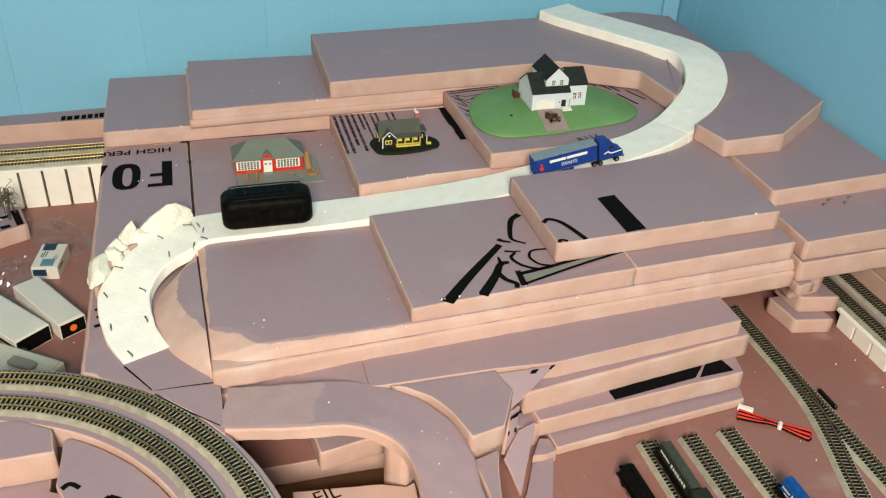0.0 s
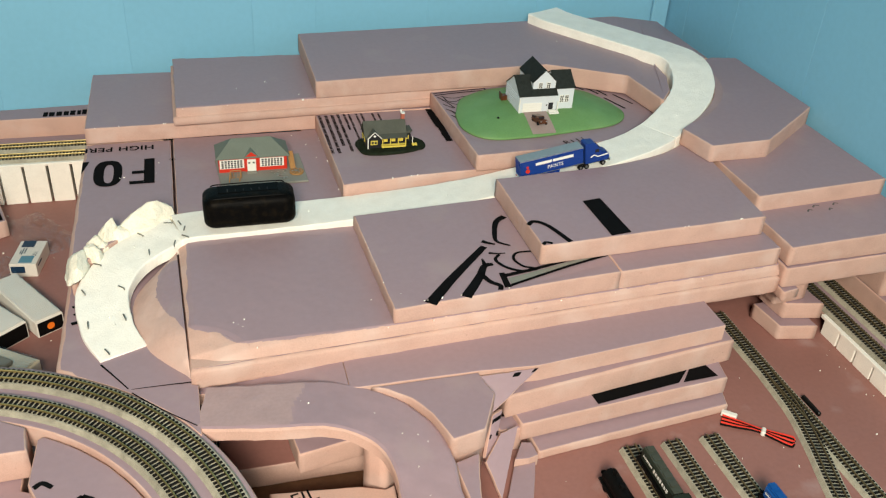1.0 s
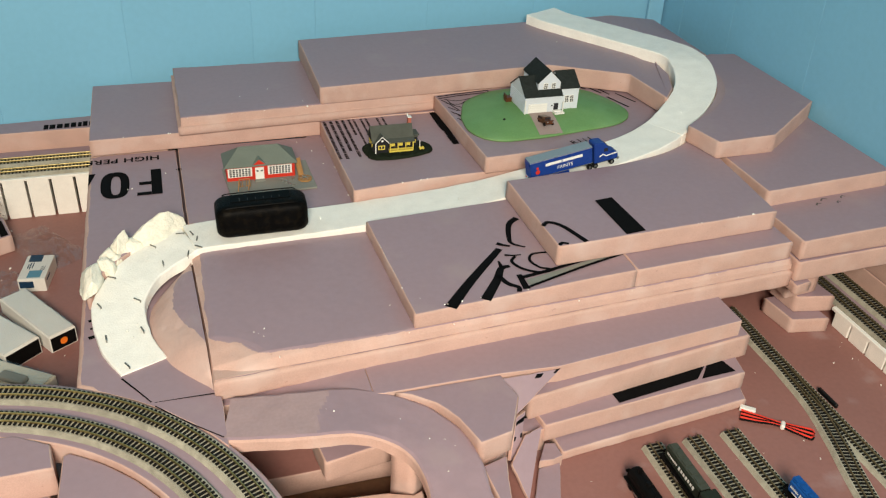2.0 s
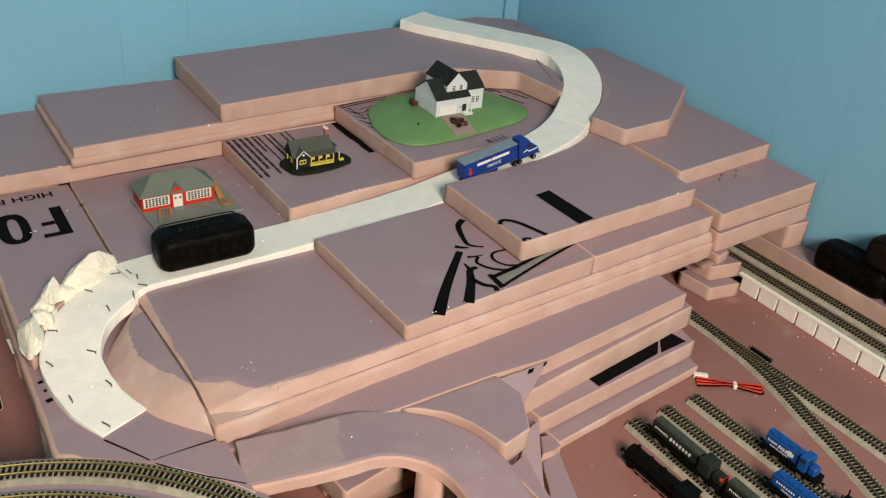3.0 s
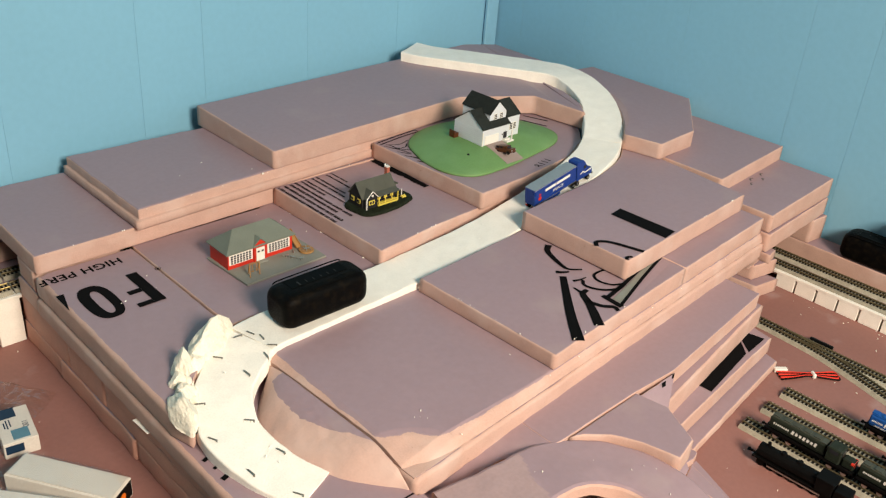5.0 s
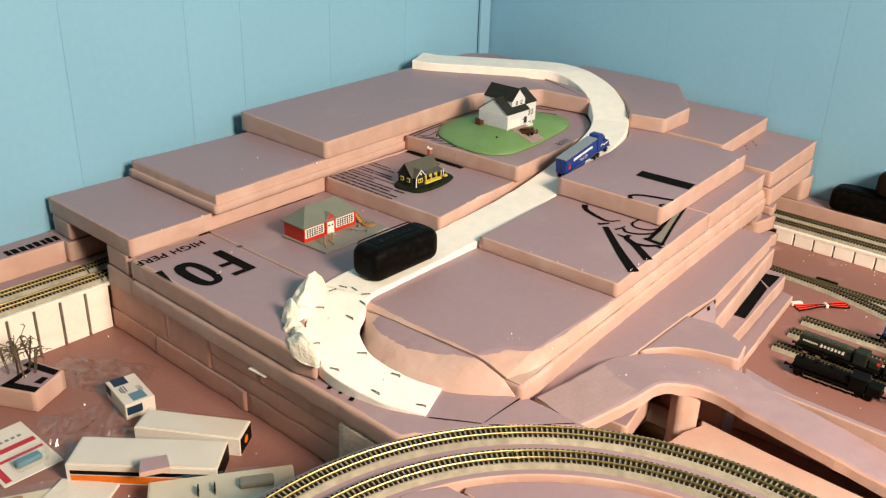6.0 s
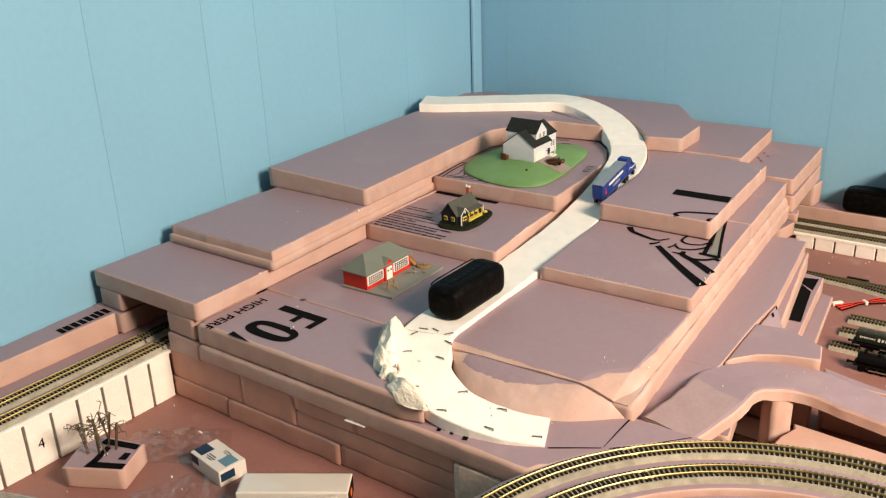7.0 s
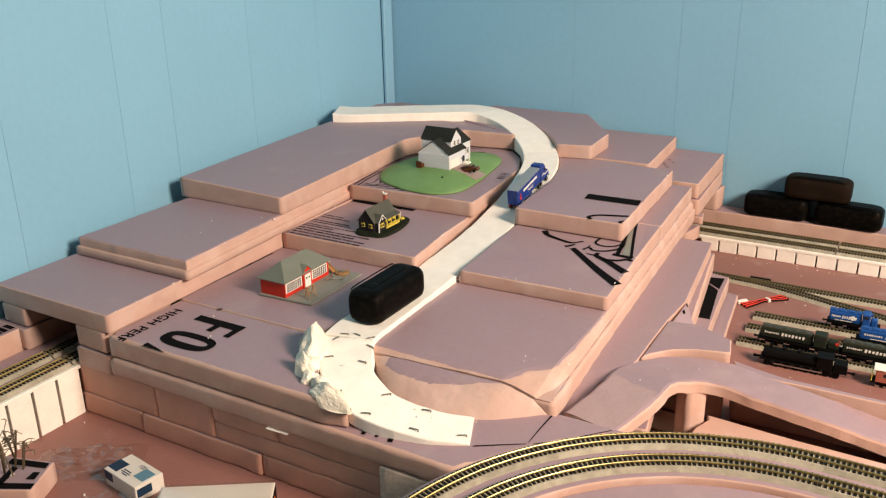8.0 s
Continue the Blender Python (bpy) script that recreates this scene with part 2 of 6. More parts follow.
block(bm, (0.030, 0.008, CEILING_Z - FLOOR_Z - 0.01), pose(EAST - 0.0165, NORTH - 0.0058, (CEILING_Z + FLOOR_Z) / 2, 0, 0, 3.183), 0.002)
tagged(part("trim", bm, WALL_TRIM), "narrow light blue corner strip", "trim", kind="structure")
# Added out of view to close the room, coloured dark so shadows stay deep.
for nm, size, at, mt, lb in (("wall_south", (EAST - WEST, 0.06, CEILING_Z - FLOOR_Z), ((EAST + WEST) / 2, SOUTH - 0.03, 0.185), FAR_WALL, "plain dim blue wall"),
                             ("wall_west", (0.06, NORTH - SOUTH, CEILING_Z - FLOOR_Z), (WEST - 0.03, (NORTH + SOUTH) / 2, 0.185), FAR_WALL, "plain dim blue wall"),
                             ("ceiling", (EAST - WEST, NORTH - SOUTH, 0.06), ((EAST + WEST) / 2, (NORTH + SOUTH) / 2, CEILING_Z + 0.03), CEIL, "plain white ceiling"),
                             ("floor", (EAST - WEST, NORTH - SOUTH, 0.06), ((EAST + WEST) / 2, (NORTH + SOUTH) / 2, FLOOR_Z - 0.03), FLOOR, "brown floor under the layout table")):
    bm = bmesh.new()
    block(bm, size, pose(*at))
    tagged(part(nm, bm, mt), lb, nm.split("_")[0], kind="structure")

# the table and the pink sheets on it
table = thing("layout_table", "dark plywood table that carries the foam layout", "table", pose(-0.2, -0.2, TABLE))
bm = bmesh.new()
block(bm, (1.68, 1.20, 0.018), pose(0.0, -0.06, -0.009), 0.001)
part("tabletop", bm, WOOD, table)
for x in (-0.8, 0.8):
    for y in (-0.6, 0.48):
        bm = bmesh.new()
        block(bm, (0.06, 0.06, TABLE - 0.018 - FLOOR_Z), pose(x, y, (FLOOR_Z - TABLE - 0.018) / 2), 0.002)
        part("leg", bm, WOOD, table)

board([(-1.04, -0.78), (-0.165, -0.78), (-0.165, -0.05), (-0.165, 0.398), (-1.04, 0.350)], TABLE, BASE, "large pink foam sheet flat on the table", "foam_base_sheet", [BASE_SKIN, CUT], "base sheets", "foam sheet")
board([(0.015, -0.84), (0.638, -0.84), (0.638, 0.40), (-0.163, 0.40), (-0.163, -0.295), (0.015, -0.295)], TABLE, BASE, "pink foam sheet under the yard tracks", "foam_base_sheet", [BASE_SKIN, CUT], "base sheets", "foam sheet")

# ---- stacked boards, from the bottom up ----
L1, L2, L3 = -0.0221, -0.047, -0.077
# left stack of strips under the plateau
# Redder than CUT: the pink bounce off the base sheet is put into the colour.
STRIP = material("bounce_red_cut", (0.60, 0.335, 0.262), 0.75, pits=(0.34, 0.18, 0.15), var=0.15, scale=30, fine=900, bump=0.3, dist=0.0006)
LF = -0.0435
for a, b, off in ((0.1650, 0.262, 0.0), (-0.0008, 0.1638, -0.0010), (-0.145, -0.0024, 0.0008)):
    board([(-0.294 + off, a), (-0.20, a), (-0.20, b), (-0.294 + off, b)], BASE, L3 - 0.004, "pink foam strip in the bottom course of the stack", "foam_strip", group="stack strips", category="foam strip", mats=[SKIN, STRIP], bevel=0.0022, jitter=0.0010)
for a, b, off, z0, z1 in ((0.1393, 0.262, 0.0006, L3 - 0.004, LF), (0.0595, 0.1387, 0.0001, L3 - 0.004, LF), (-0.145, 0.0589, 0.0009, L3 - 0.004, -0.0606), (-0.0247, 0.0589, -0.0002, -0.0602, LF), (-0.145, -0.0255, 0.0008, -0.0602, LF)):
    board([(-0.294 + off, a), (-0.20, a), (-0.20, b), (-0.294 + off, b)], z0, z1, "pink foam strip in the second course of the stack", "foam_strip", group="stack strips", category="foam strip", mats=[SKIN, STRIP], bevel=0.0022, jitter=0.0010)


def left_edge(p):
    return 1.0 if p.x < -0.285 else 0.12


rim = [(-0.4225 + 0.2958 * math.cos(radians(a)), -0.4915 + 0.2958 * math.sin(radians(a))) for a in (65.3, 59.7, 53.8, 47.9, 42.0, 37.0, 33.2)]
board([(-0.2975, 0.1985), (-0.2985, -0.0600)] + rim + [(-0.1750, -0.2655), (-0.1803, -0.2635), (-0.1803, 0.25), (-0.20, 0.25), (-0.20, 0.200)], LF, L1, "long pink foam board with drawn pencil lines at its corner", bevel=0.0042, jitter=0.0004, soft_at=left_edge)
board([(-0.1797, 0.25), (-0.1797, -0.264), (-0.093, -0.273), (-0.054, -0.2855), (-0.0432, -0.291), (-0.0432, 0.25)], L2, L1 - 0.0033, "narrow pink foam board behind the ramp", bevel=0.0005, tilt=lambda x, y: -0.065 * (-0.0432 - x))
board([(-0.0427, -0.291), (-0.0427, 0.0), (0.355, 0.0), (0.3575, -0.2735), (0.140, -0.296), (0.080, -0.2925), (-0.034, -0.2925)], L2 + 0.001, L1 - 0.0035, "long pink foam step below the front board", bevel=0.0009)
board([(-0.024, -0.2940), (0.060, -0.2935), (0.080, -0.2932), (0.086, -0.3255), (0.064, -0.3680), (0.0325, -0.3745), (0.023, -0.340), (0.009, -0.3165), (-0.010, -0.3000)], L2 - 0.003, L1 - 0.0042, "six-sided pink foam plate beside the ramp", group="")
board([(0.10, -0.20), (0.374, -0.20), (0.372, -0.276), (0.105, -0.312)], L3 + 0.003, L2 + 0.001, "pink foam step, second course", group="front steps", bevel=0.0026)
board([(0.10, -0.20), (0.356, -0.20), (0.362, -0.262), (0.354, -0.303), (0.118, -0.325)], L3 - 0.016, L3 + 0.0055, "pink foam step with a black printed patch", group="front steps")
board([(0.12, -0.20), (0.360, -0.20), (0.366, -0.262), (0.352, -0.318), (0.132, -0.341)], BASE, L3 - 0.018, "pink foam step on the base sheet", group="front steps", bevel=0.0022)

# plateau, level 0
ROAD = [(-0.2400, -0.2080, -0.0195, 0.0445), (-0.2558, -0.1685, -0.0148, 0.0480), (-0.2608, -0.1168, -0.0072, 0.0510), (-0.2411, -0.0752, -0.0002, 0.0517), (-0.2088, -0.0487, 0.0054, 0.0544),
        (-0.1815, -0.0340, 0.0090, 0.0562), (-0.1050, -0.0295, 0.0085, 0.0565), (0.0, -0.0285, 0.0113, 0.0560), (0.104, -0.0280, 0.0177, 0.0550), (0.176, -0.0260, 0.0255, 0.0540), (0.250, -0.0220, 0.0372, 0.0540),
        (0.324, -0.0130, 0.0492, 0.0540), (0.3925, 0.0075, 0.0580, 0.0545), (0.4542, 0.0500, 0.0691, 0.0545), (0.5027, 0.1022, 0.0796, 0.0557), (0.5275, 0.1584, 0.0885, 0.0600), (0.5270, 0.2021, 0.0924, 0.0650),
        (0.4987, 0.2502, 0.0931, 0.0680), (0.4505, 0.3173, 0.0942, 0.0680), (0.4100, 0.3725, 0.0950, 0.0664), (0.3950, 0.4023, 0.0966, 0.0663)]
road_line = spline(ROAD, 8)


def edge_of_road(side, lo, hi, gap=0.0015):
    out = []
    for i, p in enumerate(road_line):
        a, b = road_line[max(0, i - 1)], road_line[min(len(road_line) - 1, i + 1)]
        d = Vector((b[0] - a[0], b[1] - a[1])).normalized()
        w = p[3] / 2 + gap
        if lo <= i <= hi:
            out.append((p[0] - d.y * w * side, p[1] + d.x * w * side))
    return out


# outer side of the road's lower bend is its right-hand side seen from the low end, which is +1 here turned about
outer = edge_of_road(1, 8, 38)
board([(-0.295, 0.1985), (-0.296, -0.082), (-0.290, -0.108)] + [p for p in outer if p[1] > -0.106 and p[0] < -0.19] + [(-0.189, -0.002), (-0.1905, 0.1985)], L1, P0, "pink foam board printed with large black letters", bevel=0.0042, jitter=0.0004, soft_at=left_edge)
board([(-0.02, 0.37), (-0.02, 0.2045), (-0.1878, 0.2045), (-0.1862, 0.003), (-0.09, 0.004), (0.10, 0.004), (0.30, 0.02), (0.42, 0.05), (0.42, 0.37)], L1, P0, "pink foam board that carries the little school")


def front_top(x, y):
    """The front board, carved down to a thin edge at its outer corner."""
    d = math.hypot(x + 0.185, y + 0.268)
    k = max(0.0, 1.0 - d / 0.060)
    e = max(0.0, 1.0 - (y + 0.262) / 0.020) * max(0.0, min(1.0, (0.02 - x) / 0.12))
    w = max(0.0, 1.0 - (x + 0.185) / 0.0105)
    return P0 - 0.020 * k ** 1.3 - 0.010 * e - 0.0030 * w ** 1.2


def front_board():
    """Level board with a rebated front edge and a carved left end."""
    bm = bmesh.new()
    prism(bm, [(-0.181, -0.262), (-0.188, -0.050), (0.45, -0.035), (0.452, -0.2235)], L1 - 0.0095, P0 - T / 2 - 0.0006, bevel=0.0036, jitter=0.0008)
    n, m = 320, 170
    rows = []
    for j in range(m + 1):
        v = j / m
        row = []
        for i in range(n + 1):
            u = (i / n) ** 1.8
            a, b = Vector((-0.1795, -0.257)), Vector((0.451, -0.2195))
            c, d = Vector((-0.187, -0.049)), Vector((0.45, -0.035))
            p = a.lerp(b, u).lerp(c.lerp(d, u), v ** 1.3)
            z = front_top(p.x, p.y) + noise.noise(Vector((p.x * 80, p.y * 80, 1))) * (0.0008 if front_top(p.x, p.y) < P0 - 0.001 else 0.0002)
            lead = (p - a.lerp(b, u)).length
            z -= 0.0058 * max(0.0, 1.0 - lead / 0.0058) ** 2
            row.append(bm.verts.new((p.x, p.y, z)))
        rows.append(row)
    for a, b in zip(rows, rows[1:]):
        for i in range(n):
            f = bm.faces.new((a[i], a[i + 1], b[i + 1], b[i]))
            zc = sum(v.co.z for v in f.verts) / 4
            c = f.calc_center_median()
            ragged = noise.noise(Vector((c.x * 60, c.y * 60, 5))) * 0.0004 + noise.noise(Vector((c.x * 200, c.y * 200, 8))) * 0.00012
            f.material_index = 1 if zc + ragged < P0 - 0.0011 else 0
            f.smooth = zc < P0 - 0.0011
    rim = rows[0] + [r[-1] for r in rows[1:]] + list(reversed(rows[-1][:-1])) + [r[0] for r in reversed(rows[1:-1])]
    low = [bm.verts.new((v.co.x, v.co.y - (0.001 if i <= n else 0), P0 - T / 2)) for i, v in enumerate(rim)]
    for i in range(len(rim)):
        k = (i + 1) % len(rim)
        bm.faces.new((low[i], low[k], rim[k], rim[i])).material_index = 1
    bm.faces.new(list(reversed(low))).material_index = 1
    return tagged(part("foam_board", bm, [SKIN, CUT]), "pink foam board with a carved corner and rebated edge", "foam board", "stacked foam boards")


front_board()


CARVED = material("smooth_carved_foam", (0.585, 0.400, 0.345), 0.7, var=0.07, scale=28, fine=500, bump=0.08, stain=(0.65, 0.49, 0.44), stain_scale=26, stain_lo=0.5, stain_hi=0.8)


def mound():
    """A rounded heap of carved foam inside the bend of the road, its flat back against the front board."""
    bm = bmesh.new()
    m = 80
    rim = spline([(-0.190, -0.066), (-0.212, -0.084), (-0.232, -0.112), (-0.236, -0.148), (-0.2275, -0.187), (-0.2110, -0.2235), (-0.1835, -0.2570)], 24)
    rows = []
    for j in range(m + 1):
        t = j / m
        row = []
        for i, p in enumerate(rim):
            y_back = p.y * 0.985 - 0.002
            q = Vector((-0.1816 - 0.0362 * (y_back + 0.256), y_back)).lerp(p, t)
            fall = t ** 2.2
            end = max(0.0, 0.42 - i / (len(rim) - 1)) * 1.4
            h = min(P0 - 0.0024, front_top(-0.185, q.y)) + 0.0002 - 0.0250 * fall - 0.010 * max(0, end - 0.25) * (1 - fall)
            h += noise.noise(Vector((q.x * 90, q.y * 60, 7))) * 0.0008 * (1 if t > 0.3 else 0.3) + noise.noise(Vector((q.x * 210, q.y * 160, 3))) * 0.0003
            row.append(bm.verts.new((q.x, q.y, max(L1 - 0.0095, h))))
        rows.append(row)
    for k, (a, b) in enumerate(zip(rows, rows[1:])):
        for i in range(len(rim) - 1):
            f = bm.faces.new((a[i], a[i + 1], b[i + 1], b[i]))
            f.smooth = True
            c = f.calc_center_median()
            edge = 0.46 + 0.10 * noise.noise(Vector((c.y * 40, 2, 2))) + 0.05 * noise.noise(Vector((c.y * 150, c.x * 150, 4)))
            f.material_index = 0 if -0.212 < c.y < -0.088 and k / m < edge * min(1, (c.y + 0.212) / 0.05) else 1
    edge = rows[0] + [r[-1] for r in rows[1:]] + list(reversed(rows[-1][:-1])) + [r[0] for r in reversed(rows[1:-1])]
    low = [bm.verts.new((v.co.x, v.co.y, L1 - 0.0100)) for v in edge]
    for i in range(len(edge)):
        k = (i + 1) % len(edge)
        bm.faces.new((low[i], low[k], edge[k], edge[i])).material_index = 1
    return tagged(part("foam_mound", bm, [SKIN, CARVED]), "carved rounded pink foam mound inside the road bend", "foam mound")


mound()

def mid_tilt(x, y):
    """The printed board sits a little low at its free end."""
    return -0.0052 * max(0.0, 1 - x / 0.2)


# level one inch up
board([(-0.293, 0.386), (-0.293, 0.1985), (0.0, 0.2055), (0.43, 0.2055), (0.43, 0.381)], P0, P1, "pink foam board along the back of the plateau")
board([(0.0025, 0.0005), (-0.001, 0.203), (0.43, 0.203), (0.43, 0.066), (0.36, 0.032), (0.25, 0.018), (0.10, 0.0115)], P0, P1, "pink foam board with lines of black print")
board([(0.0025, -0.0615), (0.0085, -0.2435), (0.2497, -0.2290), (0.2497, -0.0520)], P0, P1, "pink foam board with a black printed figure", tilt=mid_tilt)
board([(0.2503, -0.055), (0.2503, -0.2290), (0.447, -0.2170), (0.446, -0.06)], P0, P1, "pink foam board end piece")
# level two inches up
board([(-0.185, 0.379), (-0.184, 0.1905), (0.0, 0.2005), (0.162, 0.2100), (0.333, 0.2270), (0.45, 0.19), (0.45, 0.376)], P1, P2, "pink foam board with a rebated edge", lip=0.004)
board([(0.1670, 0.0085), (0.160, 0.2090), (0.333, 0.2258), (0.449, 0.185), (0.449, 0.086), (0.41, 0.0510), (0.35, 0.0250), (0.25, 0.0130)], P1, P2 - 0.0015, "pink foam board under the grass pad")
low_edge = [p for p in edge_of_road(-1, 60, 104) if 0.30 < p[0] < 0.456]
board([(0.169, -0.0545), (0.1700, -0.2030), (0.4395, -0.1880), (0.450, -0.06695), (0.458, 0.018)] + list(reversed(low_edge)) + [(0.25, -0.049)], P1, P2, "pink foam board with a solid black bar printed on it")
# right-hand terraces
high_edge = [p for p in edge_of_road(-1, 92, 130, 0.0006) if p[0] > 0.430 and p[1] < 0.205]
board([(0.4555, -0.02), (0.4555, -0.2240), (0.637, -0.2185), (0.637, -0.02)], P0 + 0.001, P1 + 0.0030, "pink foam terrace board against the wall", group="terraces", tilt=lambda x, y: 0.025 * (x - 0.4555))
board([(0.4535, -0.01), (0.4535, -0.2280), (0.637, -0.2195), (0.637, -0.01)], L1, P0 + 0.0006, "pink foam terrace board against the wall", group="terraces")
board([(0.459, 0.03), (0.459, -0.1450), (0.637, -0.1370), (0.637, 0.06), (0.50, 0.06)], P1, P2 - 0.0004, "pink foam terrace board against the wall", group="terraces", tilt=lambda x, y: 0.027 * (x - 0.459))
clipped = board([(0.4440, -0.0560), (0.5240, -0.0545), (0.637, 0.0250), (0.637, 0.213), (0.599, 0.222)] + list(reversed(high_edge)), P2, P3 - 0.0012, "pink foam plate with clipped corners", group="terraces", tilt=lambda x, y: 0.030 * (x - 0.444))
# the high board
board([(0.0010, 0.384), (0.0010, 0.2030), (0.333, 0.2190), (0.434, 0.1640), (0.446, 0.078), (0.470, 0.106), (0.490, 0.152), (0.494, 0.196), (0.566, 0.222), (0.599, 0.226), (0.603, 0.404), (0.30, 0.395)], P2, P3, "long pink foam board at the highest level", tilt=lambda x, y: (0.012 * x + 0.026 * (y - 0.203)) * max(0.0, min(1.0, (0.60 - x) / 0.08)))

# ---- white foam road ----
def road_bottom(i):
    x, y = road_line[i][0], road_line[i][1]
    return road_line[i][2] - 0.0130 if x < -0.186 else (P0 if x < 0.425 and y < 0.1 else (P2 if y < 0.185 else P3))


road = thing("foam_road", "white foam road that climbs across the terraces", "road")
for lo, hi, drop, name in ((0, 39, 0.0006, "lower_bend"), (39, 98, 0.0, "straight_run"), (98, len(road_line) - 1, 0.0005, "upper_bend")):
    piece = [Vector((p[0], p[1], p[2] - drop)) for p in road_line[lo:hi + 1]]
    if lo:
        piece[0] = piece[0].lerp(piece[1], 0.16)
    bm = bmesh.new()
    ribbon(bm, piece, 0.056, lambda i, lo=lo: road_bottom(i + lo), (0, 0), 0.0015, lambda i, lo=lo: road_line[i + lo][3], 0.0008)
    part(name, bm, [WHITE], road)

# ---- ramp ----
RAMP = [(-0.1740, -0.2945, -0.0222, 0.0550), (-0.115, -0.3095, -0.0170, 0.0590), (-0.0665, -0.3120, -0.0215, 0.0600), (-0.029, -0.3230, -0.0300, 0.0590), (-0.0045, -0.3500, -0.0335, 0.0565), (0.004, -0.3810, -0.0368, 0.0547), (0.004, -0.4196, -0.0432, 0.0520), (0.0069, -0.4768, -0.0525, 0.0515), (0.018, -0.5543, -0.0700, 0.0535), (0.0233, -0.6600, -0.0861, 0.0585)]
ramp_line = spline(RAMP, 16)
SANDED = material("sanded_foam_skin", (0.405, 0.290, 0.296), 0.7, var=0.09, scale=25, fine=300, bump=0.2)
bm = bmesh.new()
ribbon(bm, ramp_line, 0.062, lambda i: ramp_line[i][2] - 0.0135, (0, 1), 0.0035, lambda i: ramp_line[i][3], 0.0010, 14, lambda c: 2 if c.x < -0.085 + 0.028 * noise.noise(Vector((c.x * 22, c.y * 30, 6))) + 0.6 * (c.y + 0.295) + 0.006 * noise.noise(Vector((c.x * 160, c.y * 160, 2))) else 0)
tagged(part("foam_ramp", bm, [SKIN, CUT, SANDED]), "curved pink foam ramp that dips to the yard", "ramp")

# ---- tracks ----
BALLAST = material("moulded_ballast", (0.36, 0.34, 0.27), 0.8, var=0.35, scale=120, fine=1600, bump=0.8, dist=0.0006)
TIE = material("dark_tie", (0.012, 0.011, 0.010), 0.6, var=0.3, scale=150, fine=1200)
RAIL = material("nickel_brass_rail", (0.58, 0.46, 0.20), 0.40, 0.95, var=0.15, scale=80, fine=600, bump=0.03)
# Darker copy of RAIL: the missing glint off the curve is put into the colour.
DULL_RAIL = material("glintless_rail", (0.24, 0.20, 0.115), 0.5, 0.8, var=0.2, scale=80, fine=600, bump=0.05)


TIE_MESH = bpy.data.meshes.new("tie")
bm = bmesh.new()
block(bm, (0.0165, 0.0023, 0.0013), Matrix.Identity(4), 0.0002)
bm.to_mesh(TIE_MESH)
bm.free()
TIE_MESH.materials.append(TIE)


def track(line, label, group, name="track_section", rail=None):
    """A section of moulded track: sloped ballast bed, ties and two rails along a line of (x, y, z)."""
    t = thing(name, label, "track", Matrix.Translation(line[0]), group)
    org = Vector(line[0])
    pts = [Vector(p) - org for p in line]
    n = len(pts)

    def sides(i):
        a, b = pts[max(0, i - 1)], pts[min(n - 1, i + 1)]
        d = Vector((b.x - a.x, b.y - a.y, 0)).normalized()
        return d, Vector((-d.y, d.x, 0))

    def sweep(profile, nm, mat, lb=""):
        bm = bmesh.new()
        rows = []
        for i, p in enumerate(pts):
            d, s = sides(i)
            rows.append([bm.verts.new(p + s * o + Vector((0, 0, z))) for o, z in profile])
        m = len(profile)
        for a, b in zip(rows, rows[1:]):
            for j in range(m):
                bm.faces.new((a[j], a[(j + 1) % m], b[(j + 1) % m], b[j]))
        bm.faces.new(rows[0])
        bm.faces.new(list(reversed(rows[-1])))
        return part(nm, bm, mat, t, lb)

    sweep([(-0.0125, 0), (-0.0095, 0.0042), (0.0095, 0.0042), (0.0125, 0)], "roadbed", BALLAST, "grey moulded ballast bed")
    for sgn in (-1, 1):
        c = 0.0045 * sgn
        sweep([(c - 0.00060, 0.0048), (c - 0.00060, 0.0064), (c - 0.00025, 0.0069), (c + 0.00025, 0.0069), (c + 0.00060, 0.0064), (c + 0.00060, 0.0048)], "rail", rail or RAIL, "metal rail")
    for i in (0, n - 1):
        d, s = sides(i)
        for sgn in (-1, 1):
            bm = bmesh.new()
            block(bm, (0.0014, 0.0050, 0.0009), Matrix.Translation(pts[i] + s * 0.0045 * sgn + d * (0.0026 if i == 0 else -0.0026) + Vector((0, 0, 0.0053))) @ Matrix(((s.x, d.x, 0, 0), (s.y, d.y, 0, 0), (0, 0, 1, 0), (0, 0, 0, 1))), 0.0003)
            part("rail_joiner", bm, rail or RAIL, t, "metal rail joiner")
    total, want = 0.0, 0.0022
    for i in range(n - 1):
        d, s = sides(i)
        seg = (pts[i + 1] - pts[i]).length
        while want < total + seg:
            c = pts[i].lerp(pts[i + 1], (want - total) / seg)
            tie = new("tie", TIE_MESH)
            tie.parent = t
            tie.matrix_basis = Matrix.Translation(c + Vector((0, 0, 0.0046))) @ Matrix(((s.x, d.x, 0, 0), (s.y, d.y, 0, 0), (0, 0, 1, 0), (0, 0, 0, 1)))
            want += 0.0044
        total += seg
    return t


def arc(cx, cy, r, a0, a1, z0, z1, n=24):
    return [(cx + r * math.cos(radians(a0 + (a1 - a0) * i / n)), cy + r * math.sin(radians(a0 + (a1 - a0) * i / n)), z0 + (z1 - z0) * i / n) for i in range(n + 1)]


TZ = -0.0236
CX, CY = -0.4225, -0.4915
for r in (0.282, 0.249):
    track([(CX + r, -0.75, TZ), (CX + r, CY - 0.0001, TZ)], "straight twin track section on the foam edge", "curve tracks")
    for a0, a1 in ((0.02, 47.39), (47.41, 92.09), (92.11, 124)):
        track(arc(CX, CY, r, a0, a1, TZ, TZ), "curved model railway track section", "curve tracks")
bm = bmesh.new()
ringo = arc(CX, CY, 0.299, -0.1, 128, 0, 0, 48)
